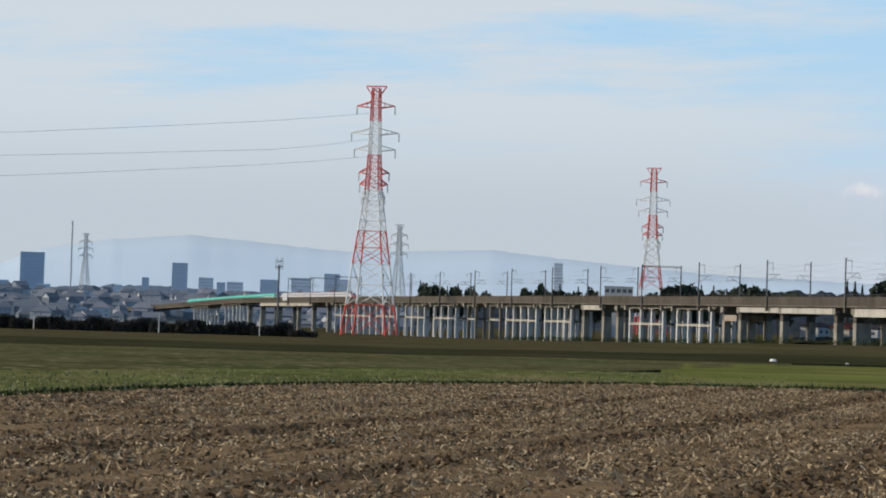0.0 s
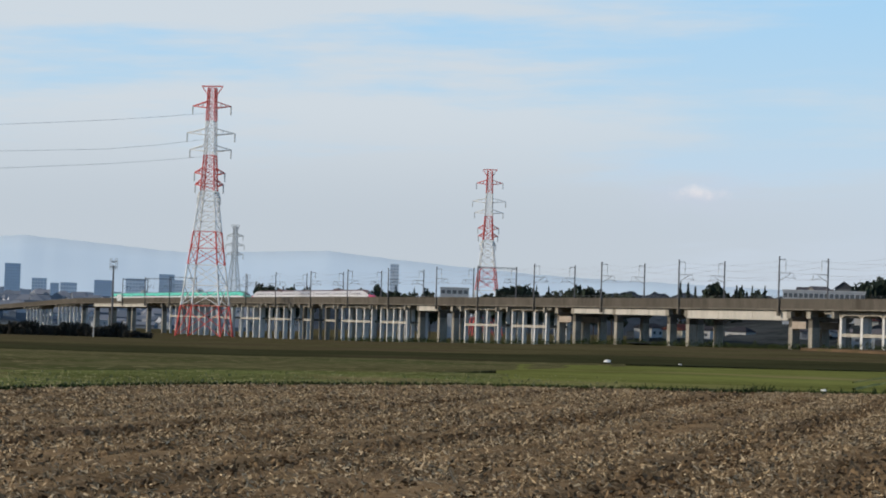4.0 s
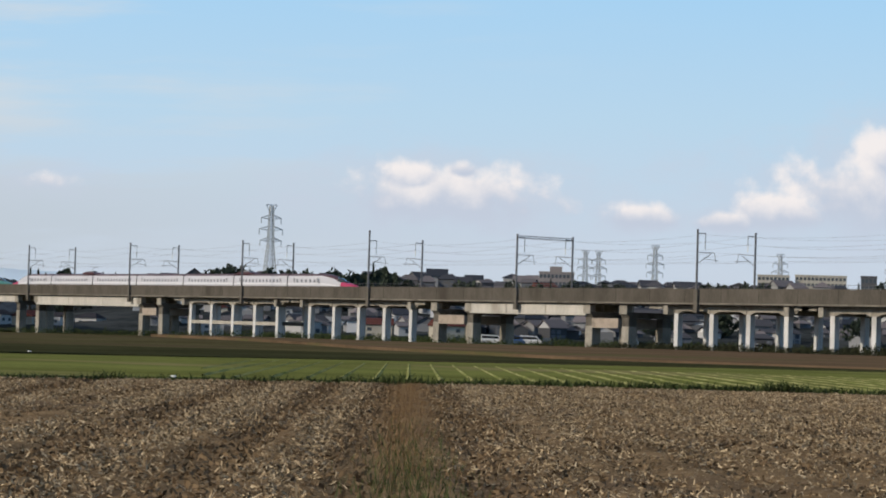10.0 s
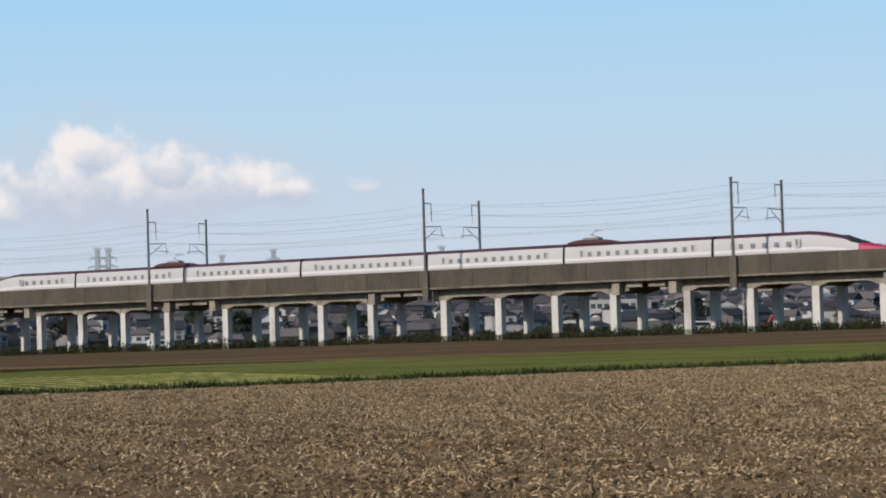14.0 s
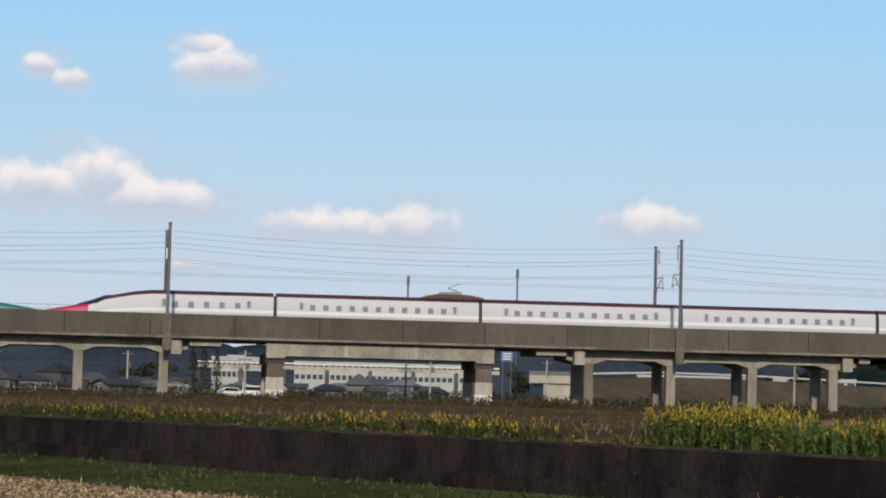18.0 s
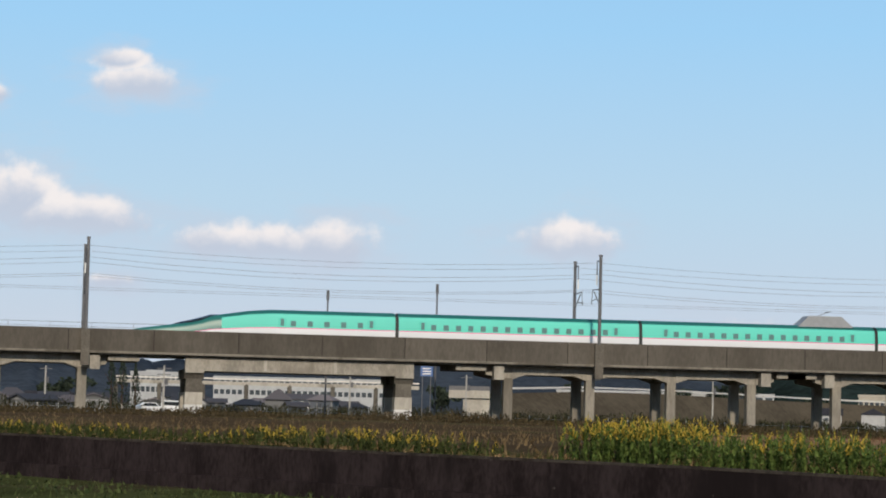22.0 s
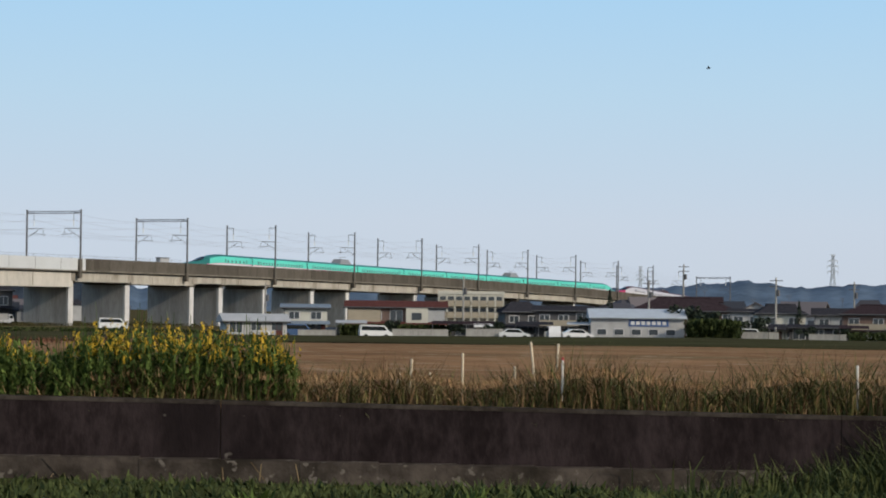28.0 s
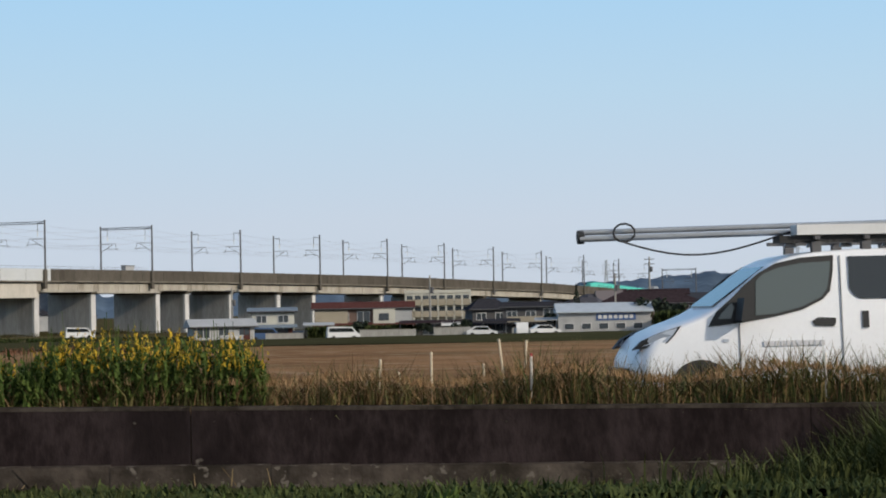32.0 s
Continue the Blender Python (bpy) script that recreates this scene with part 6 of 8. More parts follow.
def house_model(w, d, h, rise, wall, roof, gable=True, storeys=2, label="two-storey house with a tiled roof", porch=False, plain=False):
    t = thing("house", label, "house", "houses")
    part("wall", Geo().box(-w / 2, w / 2, -d / 2, d / 2, -1.5, h), wall, t)
    o = .5
    if gable:
        r = part("roof", Geo().prism_x([(-d / 2 - o, h - .05), (-d / 2 - o, h + .12), (0, h + rise), (d / 2 + o, h + .12), (d / 2 + o, h - .05)], -w / 2 - o, w / 2 + o), roof, t)
        part("gable_wall", Geo().prism_x([(-d / 2, h), (0, h + rise - .2), (d / 2, h)], -w / 2, w / 2), wall, t)
    else:
        g = Geo().hexa([(-w / 2 - o, -d / 2 - o), (w / 2 + o, -d / 2 - o), (w / 2 + o, d / 2 + o), (-w / 2 - o, d / 2 + o)], h - .02, h + rise, [(-w / 4, -.15), (w / 4, -.15), (w / 4, .15), (-w / 4, .15)])
        r = part("roof", g, roof, t)
        part("ridge_cap", Geo().box(-w / 4, w / 4, -.2, .2, h + rise - .05, h + rise + .12), roof, r)
    n = 2 if plain else max(2, int(w / 2.6))
    for s in range(storeys):
        zc = 1.35 + s * (h - 1.2) / max(1, storeys - .3)
        for k in range(n):
            x = -w / 2 + w * (k + .5) / n
            ww, hh = (.75, .55) if (k + s) % 3 else (.9, .85)
            win = part("window", Geo().box(x - ww, x + ww, -d / 2 - .05, -d / 2 + .02, zc - hh, zc + hh), HOUSE_GLASS if plain else FRAME_WHITE, t)
            if plain:
                continue
            part("pane", Geo().box(x - ww + .08, x - .04, -d / 2 - .07, -d / 2 - .03, zc - hh + .08, zc + hh - .08), HOUSE_GLASS, win)
            part("pane", Geo().box(x + .04, x + ww - .08, -d / 2 - .07, -d / 2 - .03, zc - hh + .08, zc + hh - .08), HOUSE_GLASS, win)
    if not plain:
        part("door", Geo().box(w * .32, w * .32 + .9, -d / 2 - .06, -d / 2 + .02, 0, 2.0), ROOFS[1], t)
        part("footing", Geo().box(-w / 2 - .05, w / 2 + .05, -d / 2 - .05, d / 2 + .05, -1.5, .35), PIER_GREY, t)
        # Near-black board under the eaves puts their shadow into colour.
        part("soffit", Geo().box(-w / 2 - o + .05, w / 2 + o - .05, -d / 2 - o + .05, d / 2 + o - .05, h - .14, h - .06), DARK, t)
        part("gutter", Geo().tube((-w / 2 - o, -d / 2 - o, h + .02), (w / 2 + o, -d / 2 - o, h + .02), .07, n=6), STEEL, t)
        part("drainpipe", Geo().tube((-w / 2 + .15, -d / 2 - .08, 0), (-w / 2 + .15, -d / 2 - .08, h), .05, n=6), STEEL, t)
        ac = part("air_conditioner", Geo().box(w * .12, w * .12 + .8, -d / 2 - .42, -d / 2 - .07, .1, .75), FRAME_WHITE, t)
        part("fan_grille", Geo().tube((w * .12 + .3, -d / 2 - .44, .43), (w * .12 + .3, -d / 2 - .415, .43), .24, n=14), DARK, ac)
        mast = part("aerial", Geo().tube((w * .2, 0, h + rise * .5), (w * .2, 0, h + rise + 1.5), .03, n=5), STEEL, t)
        part("aerial_rods", Geo().tube((w * .2 - .5, 0, h + rise + 1.4), (w * .2 + .5, 0, h + rise + 1.4), .025, n=4).tube((w * .2 - .4, 0, h + rise + 1.1), (w * .2 + .4, 0, h + rise + 1.1), .025, n=4), STEEL, mast)
        if storeys == 2 and w > 5:
            zl = h * .5
            skirt = part("skirt_roof", Geo().prism_x([(-d / 2 - 1.1, zl - .22), (-d / 2 - 1.1, zl - .10), (-d / 2 - .01, zl + .26), (-d / 2 - .01, zl + .12)], -w / 2 - .4, w / 2 + .4), roof, t)
            for px in (-w * .42, w * .05, w * .46):
                part("post", Geo().box(px - .06, px + .06, -d / 2 - 1.0, -d / 2 - .88, -.3, zl - .2), DARK, skirt)
            # ground floor shade put into colour: dark panels as shutters and sliding doors
            for k, c in enumerate((-.34, -.08, .2)):
                part("shutter", Geo().box(w * c - w * .085, w * c + w * .085, -d / 2 - .09, -d / 2 - .075, .3, zl - .45), (DARK, WALLS[2], WALLS[4])[k], t)
    if porch:
        part("lower_roof", Geo().prism_x([(-d / 2 - 1.6, h * .48), (-d / 2 - 1.6, h * .48 + .12), (-d / 2, h * .48 + .6), (-d / 2, h * .48 + .3)], -w / 2, w / 2), roof, t)
    return t


TOWN = [house_model(9, 7.5, 5.4, 1.9, WALLS[0], ROOFS[0], False, label="white two-storey house behind the viaduct", plain=True), house_model(10, 8, 5.2, 2.2, WALLS[1], ROOFS[1], True, label="cream gabled house behind the viaduct", plain=True),
        house_model(8, 7, 5.6, 1.6, WALLS[3], ROOFS[0], True, label="grey gabled house behind the viaduct", plain=True), house_model(11, 7, 3.0, 1.5, WALLS[0], ROOFS[2], True, 1, label="low white shed behind the viaduct", plain=True),
        house_model(9, 8, 5.6, 2.0, WALLS[4], ROOFS[0], False, label="dark house with a hipped roof behind the viaduct", plain=True), house_model(7, 6, 5.2, 2.4, WALLS[0], ROOFS[0], True, label="small white gabled house behind the viaduct", plain=True)]
house_used = set()


def settle(k, az, r, turn=0.0, base=None, scale=1.0, plain=False):
    x, y = polar(az, r)
    at = pose(x, y, ground_z(x, y) if base is None else base, 0, 0, -az + turn)
    models = TOWN
    if (plain, k) in house_used:
        ob = copy_thing(models[k], at)
    else:
        house_used.add((plain, k))
        ob = models[k]
        ob.matrix_basis = at
    if scale != 1.0:
        ob.scale = (scale,) * 3
    return ob


# a slope of houses behind the columns
HILL_R, HILL_DEPTH = 950.0, 380.0
HILL_CREST = [(-66, .0), (-62, .78), (-57, .98), (-50, 1.0), (-44, 1.02), (-38, .90), (-30, .8), (-24, .5), (-20, .0)]
ridge("town_hill", HILL_CREST, HILL_R, -1.0, mat("town_slope", (0.036, 0.041, 0.043), 1.0, vary=.5, scale=.05, fine=.4, second=(.058, .062, .066)), "grey slope covered with houses", .5, HILL_DEPTH, rows=9)


def slope_z(az, r):
    crest = 1.52 + HILL_R * math.tan(radians(ramp(az, [p[0] for p in HILL_CREST], [p[1] for p in HILL_CREST])))
    u = max(0.0, min(1.0, 1 - (HILL_R - r) / HILL_DEPTH))
    return -1.0 + (crest + 1.0) * u ** .8


def house_mass(name, label, az0, az1, r0, r1, count, base, size, tones, seed):
    """Crowded far houses nobody could count: walls, roofs and window rows."""
    rr = random.Random(seed)
    t = thing(name, label, "houses", kind="stuff")
    walls, roofs, panes = Geo(), Geo(), Geo()
    for i in range(count):
        az = az0 + (az1 - az0) * (i + rr.uniform(0, 1)) / count
        r = max(math.sqrt(rr.uniform(r0 * r0, r1 * r1)), (D + 30) / math.cos(radians(az)) * rr.uniform(1, 1.12) if abs(az) < 70 else 0)
        x, y = polar(az, r)
        z = base(az, r)
        k = size * rr.uniform(.7, 1.25)
        w, d, h, rise = k * rr.uniform(.8, 1.5), k, k * rr.choice((.40, .46, .62)), k * rr.choice((.22, .34, .42))
        m = pose(x, y, z, 0, 0, -az + rr.choice((0, 12, -15, 90, 35)))
        at = lambda g, o: g.quadmesh([m @ Vector(p) for p in o.v], o.f)
        at(walls, Geo().box(-w / 2, w / 2, -d / 2, d / 2, -2, h))
        if rr.random() < .55:
            at(walls, Geo().prism_x([(-d / 2, h), (0, h + rise - .1), (d / 2, h)], -w / 2, w / 2))
            at(roofs, Geo().prism_x([(-d / 2 - .5, h - .1), (-d / 2 - .5, h + .1), (0, h + rise), (d / 2 + .5, h + .1), (d / 2 + .5, h - .1), (0, h + rise - .25)], -w / 2 - .4, w / 2 + .4))
        else:
            at(roofs, Geo().hexa([(-w / 2 - .5, -d / 2 - .5), (w / 2 + .5, -d / 2 - .5), (w / 2 + .5, d / 2 + .5), (-w / 2 - .5, d / 2 + .5)], h - .02, h + rise, [(-w / 5, -.2), (w / 5, -.2), (w / 5, .2), (-w / 5, .2)]))
        for zc in ((.3, .72) if h > .6 * k else (.55,)):
            for xc in (-.3, .02, .3):
                if rr.random() < .75:
                    at(panes, Geo().box(w * xc - .6, w * xc + .6, -d / 2 - .06, -d / 2 + .02, h * zc - .5, h * zc + .5))
    wall, roof, pane = tones
    part("walls", walls, wall, t)
    part("roofs", roofs, roof, t)
    part("panes", panes, pane, t)


MASS_WALL = leaf_mat("town_walls", (0.058, 0.060, 0.066), (0.62, 0.62, 0.62), .8, 1.9)
PALE_WALL = leaf_mat("village_walls", (0.065, 0.067, 0.072), (0.62, 0.62, 0.61), .8, 2.0)
MASS_ROOF = leaf_mat("town_roofs", (0.032, 0.037, 0.048), (0.17, 0.15, 0.155), .7, 2.2)
MASS_PANE = leaf_mat("town_panes", (0.05, 0.06, 0.075), (0.13, 0.14, 0.16), .3)
# City tones carry the distance haze in their own blue-grey colours.
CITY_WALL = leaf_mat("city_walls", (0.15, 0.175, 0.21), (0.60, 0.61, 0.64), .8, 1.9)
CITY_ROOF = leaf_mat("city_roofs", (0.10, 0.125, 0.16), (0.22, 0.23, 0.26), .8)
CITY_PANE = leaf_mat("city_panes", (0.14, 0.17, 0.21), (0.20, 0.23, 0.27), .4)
# the city's low houses on the far rise
CITY_CREST = [(-92, .30), (-84, .36), (-80, .34), (-77, .28), (-73.5, .0)]
# Blue-grey of the rise and the hills behind is haze painted in as colour.
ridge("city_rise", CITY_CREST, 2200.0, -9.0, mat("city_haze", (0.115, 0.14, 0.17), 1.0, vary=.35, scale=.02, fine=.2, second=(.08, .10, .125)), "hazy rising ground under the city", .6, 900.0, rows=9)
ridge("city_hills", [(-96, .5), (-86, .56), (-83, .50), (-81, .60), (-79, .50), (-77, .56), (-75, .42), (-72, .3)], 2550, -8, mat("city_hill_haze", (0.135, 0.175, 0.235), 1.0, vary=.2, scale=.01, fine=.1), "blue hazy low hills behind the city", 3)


def city_z(az, r):
    crest = 1.52 + 2200 * math.tan(radians(ramp(az, [p[0] for p in CITY_CREST], [p[1] for p in CITY_CREST])))
    return -9.0 + (crest + 9.0) * max(0.0, 1 - (2200 - r) / 900) ** .8 - .4


def flat_z(az, r):
    return ground_z(*polar(az, r))


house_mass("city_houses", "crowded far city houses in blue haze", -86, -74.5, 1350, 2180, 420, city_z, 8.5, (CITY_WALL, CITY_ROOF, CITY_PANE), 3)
house_mass("hillside_houses", "crowded small houses on a slope behind the viaduct", -62, -22, 585, 935, 1400, lambda az, r: slope_z(az, r) - .6, 4.4, (MASS_WALL, MASS_ROOF, MASS_PANE), 4)
house_mass("valley_houses", "crowded houses and sheds beyond the viaduct", -22, 8, 340, 620, 110, flat_z, 4.0, (PALE_WALL, MASS_ROOF, MASS_PANE), 5)
house_mass("village_houses", "white-walled village houses with dark roofs beyond the viaduct", 25, 57, 340, 640, 170, flat_z, 5.0, (PALE_WALL, MASS_ROOF, MASS_PANE), 6)
house_mass("hamlet_back_houses", "crowded house backs behind the hamlet", 70.2, 79, 405, 520, 34, flat_z, 7.0, (MASS_WALL, MASS_ROOF, MASS_PANE), 7)
house_mass("ridge_houses", "row of houses along the crest behind the viaduct", -62, -39, 905, 946, 95, lambda az, r: slope_z(az, r) + 1.3, 5.6, (PALE_WALL, MASS_ROOF, MASS_PANE), 8)
# the town behind the viaduct
for az0, az1, r0, r1, count, on_slope in ((-61, -24, 600, 945, 40, True), (-24, 1.6, 480, 860, 26, False), (18, 22.5, 430, 560, 4, False), (24, 45, 380, 620, 36, False), (45, 60, 460, 640, 16, False), (-66, -55, 520, 700, 14, False)):
    for i in range(count):
        az = az0 + (az1 - az0) * (i + R2.uniform(.1, .9)) / count
        r = max(R2.uniform(r0, r1), (D + 30) / math.cos(radians(az)))
        settle(R2.choice((0, 0, 1, 2, 3, 4, 5, 5)), az, r, R2.choice((0, 90, 20, -30, 60)), slope_z(az, r) - .2 if on_slope else None, R2.uniform(.5, .8) if on_slope else R2.uniform(.5, .8), plain=True)
# the hamlet before the viaduct's far end: heading, distance, width, eaves, rise, wall, roof, hipped, storeys, turn
CREAM_WHITE = mat("render_cream_white", (0.50, 0.49, 0.43), .8, vary=.1, scale=.6)
BALCONY = mat("balcony_beige", (0.34, 0.30, 0.23), .8, vary=.1, scale=.6)
ROOF_PLUM = mat("tile_plum", (0.040, 0.029, 0.033), .88, vary=.25, scale=2)
AWNING = mat("awning_white", (0.62, 0.62, 0.60), .6, vary=.08)
for az, r, w, d, h, rise, wall, roof, gable, storeys, turn, label in (
        (61.73, 332, 8.2, 6, 2.0, 1.1, WALLS[0], WALLS[3], True, 1, 8, "low white shed with a shallow grey roof"),
        (62.93, 342, 6.0, 6, 4.0, .6, CREAM_WHITE, ROOFS[2], True, 2, 0, "small cream two-storey house with a blue-grey roof"),
        (65.04, 352, 13.8, 7, 4.4, 1.0, WALLS[2], ROOFS[1], True, 2, 0, "long brown two-storey house with a red-brown roof"),
        (66.85, 356, 7.6, 5, 2.1, .5, WALLS[4], ROOF_PLUM, True, 1, 0, "low dark shed with a brown roof"),
        (67.92, 362, 5.6, 6, 4.0, 1.5, WALLS[4], ROOFS[0], False, 2, 10, "dark two-storey house with a blue-black hipped roof"),
        (68.93, 352, 8.0, 7, 4.1, .8, WALLS[4], ROOFS[0], True, 2, 0, "dark two-storey house with a beige balcony"),
        (71.70, 400, 17.0, 9, 4.6, 2.1, WALLS[2], ROOF_PLUM, False, 2, 0, "large brown house under a wide dark hipped roof"),
        (73.15, 372, 4.8, 6, 4.4, .5, WALLS[0], ROOFS[0], True, 2, 0, "narrow white two-storey house"),
        (73.90, 360, 6.8, 7, 4.1, 1.3, CREAM_WHITE, ROOFS[0], False, 2, 6, "white two-storey house with a dark hipped roof"),
        (75.15, 368, 5.8, 6, 4.1, 1.1, WALLS[3], ROOFS[0], True, 2, 0, "grey two-storey house with a dark gabled roof"),
        (76.15, 350, 10.0, 7, 4.1, 1.3, WALLS[2], ROOF_PLUM, False, 2, 0, "brown two-storey house with a long beige balcony"),
        (74.80, 346, 8.0, 4, 2.1, .5, WALLS[4], ROOFS[0], True, 1, 0, "low dark garage with a tiled roof"),
        (77.60, 352, 8.0, 7, 4.4, 1.4, WALLS[4], ROOFS[0], False, 2, 0, "dark two-storey house with a hipped roof"),
        (70.2, 430, 9.0, 7, 4.6, 1.4, WALLS[3], ROOFS[0], False, 2, 0, "grey house with a dark hipped roof"),
        (49.2, 425, 8.0, 6, 4.2, 1.5, WALLS[0], ROOFS[0], True, 2, 0, "white house behind the piers"),
        (51.3, 440, 11.0, 7, 3.0, 1.4, WALLS[0], ROOFS[2], True, 1, 0, "low white building behind the piers"),
        (55.6, 470, 10.0, 8, 6.2, 2.2, WALLS[4], ROOFS[0], False, 2, 0, "dark-clad house behind the piers")):
    t = house_model(w, d, h, rise, wall, roof, gable, storeys, label)
    x, y = polar(az, r)
    t.matrix_basis = pose(x, y, ground_z(x, y), 0, 0, -az + turn)
    if "balcony" in label:
        part("balcony", Geo().box(-w * .42, w * .42, -d / 2 - .9, -d / 2, h * .42, h * .42 + 1.1), BALCONY, t)
    if az == 65.04:
        part("bay", Geo().box(1.4, 4.5, -d / 2 - .5, -d / 2 + .1, 2.1, 4.35), CREAM_WHITE, t)
        part("bay_window", Geo().box(2.2, 3.6, -d / 2 - .55, -d / 2 - .48, 2.7, 3.7), HOUSE_GLASS, t)
        part("bay", Geo().box(-6.8, -2.2, -d / 2 - .2, -d / 2 + .1, 2.1, 4.2), BALCONY, t)
        part("side_wing", Geo().box(4.5, 6.85, -d / 2 - .2, -d / 2 + .1, 2.1, 4.2), WALLS[3], t)
    if az in (73.90, 76.15, 71.70):
        rear = part("upper_wing", Geo().box(-w * .22, w * .34, d * .1, d * .5, h - .2, h + rise * .7), wall, t)
        part("wing_roof", Geo().prism_x([(d * .02, h + rise * .66), (d * .02, h + rise * .74), (d * .3, h + rise * 1.15), (d * .58, h + rise * .74), (d * .58, h + rise * .66)], -w * .26, w * .38), roof, rear)
    if az == 66.85:
        part("awning", Geo().prism_x([(-d / 2 - 1.6, 1.75), (-d / 2 - 1.6, 1.85), (-d / 2, 2.3), (-d / 2, 2.2)], 0, 3.6), AWNING, t)


# sheds, carports, garden walls and bushes among the houses
def carport(az, r, w, label, roof):
    x, y = polar(az, r)
    t = thing("carport", label, "carport", "carports", at=pose(x, y, ground_z(x, y), 0, 0, -az))
    part("roof", Geo().prism_x([(-2.4, 2.1), (-2.4, 2.2), (2.4, 2.5), (2.4, 2.4)], -w / 2, w / 2), roof, t)
    for px in (-w / 2 + .1, w / 2 - .1):
        for py in (-2.2, 2.2):
            part("post", Geo().tube((px, py, -.5), (px, py, 2.2), .05, n=6), STEEL, t)


for az, r, w, m in ((64.0, 330, 4.2, WALLS[3]), (66.3, 334, 5.0, ROOF_PLUM), (68.25, 338, 5.2, ROOFS[0]), (69.4, 340, 4.6, WALLS[3]), (72.7, 344, 4.4, ROOFS[0]), (74.1, 340, 5.4, ROOFS[0]), (75.6, 338, 4.0, ROOF_PLUM), (76.9, 340, 5.0, WALLS[3])):
    carport(az, r, w, "small open carport beside a house", m)
for az, r, w, h in ((63.2, 328, 5.0, 1.1), (65.6, 330, 7.5, 1.3), (67.1, 331, 5.0, 1.4), (69.0, 336, 6.0, 1.1), (73.3, 338, 7.0, 1.3), (75.0, 336, 5.0, 1.2), (76.4, 336, 6.0, 1.3)):
    x, y = polar(az, r)
    t = thing("garden_wall", "low grey block garden wall before a house", "wall", "garden walls", at=pose(x, y, ground_z(x, y), 0, 0, -az))
    part("blockwork", Geo().box(-w / 2, w / 2, 0, .15, -.6, h), PIER_GREY, t)
    part("coping", Geo().box(-w / 2 - .03, w / 2 + .03, -.03, .18, h, h + .07), CONCRETE_PALE, t)
for k, az, r, h in ((0, 64.9, 333, 3.0), (1, 65.9, 336, 2.6), (1, 66.4, 345, 3.4), (0, 67.4, 334, 2.8), (2, 69.7, 345, 3.6), (3, 70.0, 352, 6.0), (0, 72.2, 336, 4.6), (1, 72.5, 338, 4.2), (2, 71.95, 340, 4.4), (0, 73.4, 352, 4.0), (3, 74.35, 356, 5.0), (1, 75.35, 342, 3.2), (0, 76.9, 344, 4.2), (1, 62.4, 338, 2.2), (2, 77.4, 338, 4.0), (0, 74.6, 338, 2.6)):
    plant(k, az, r, h)


def block(az, width, el0, el1, r, wall, label, rows=3, cols=8, depth=12.0, base=None, name="building", category="building", roof_box=False):
    """A flat-roofed block by its heading, width and height in degrees at a distance."""
    w, z1 = math.radians(width) * r, 1.52 + r * math.tan(radians(el1))
    x, y = polar(az, r)
    z0 = min(1.52 + r * math.tan(radians(el0)), z1 - 2) if base is None else base
    zb = min(z0, ground_z(x, y)) - 1
    t = thing(name, label, category, at=pose(x, y, 0, 0, 0, -az))
    part("wall", Geo().box(-w / 2, w / 2, 0, depth, zb, z1), wall, t)
    part("parapet", Geo().box(-w / 2 - .15, w / 2 + .15, -.15, depth + .15, z1, z1 + .5), wall, t)
    for i in range(rows):
        za = z0 + (z1 - z0) * (i + .32) / rows
        zc = z0 + (z1 - z0) * (i + .80) / rows
        wm = None
        for k in range(cols):
            xx = -w / 2 + w * (k + .5) / cols
            if wm is None:
                wm = Geo().box(-w / cols * .36, w / cols * .36, -.06, .02, 0, zc - za).mesh("window", TOWER_WINDOW if r > 2000 else HOUSE_GLASS)
            part("window", wm, None, t, at=pose(xx, 0, za))
    if r < 450:
        for k in range(cols + 1):
            xx = -w / 2 + w * k / cols
            part("pilaster", Geo().box(xx - .12, xx + .12, -1.1, -.9, zb, z1), wall, t)
        for i in range(rows):
            part("gallery", Geo().box(-w / 2, w / 2, -1.1, 0, z0 + (z1 - z0) * i / rows - .1, z0 + (z1 - z0) * i / rows + .9), BALCONY, t)
    if roof_box:
        part("roof_house", Geo().box(-w * .2, w * .15, 2, depth * .6, z1, z1 + (z1 - z0) * .18), wall, t)
    return t


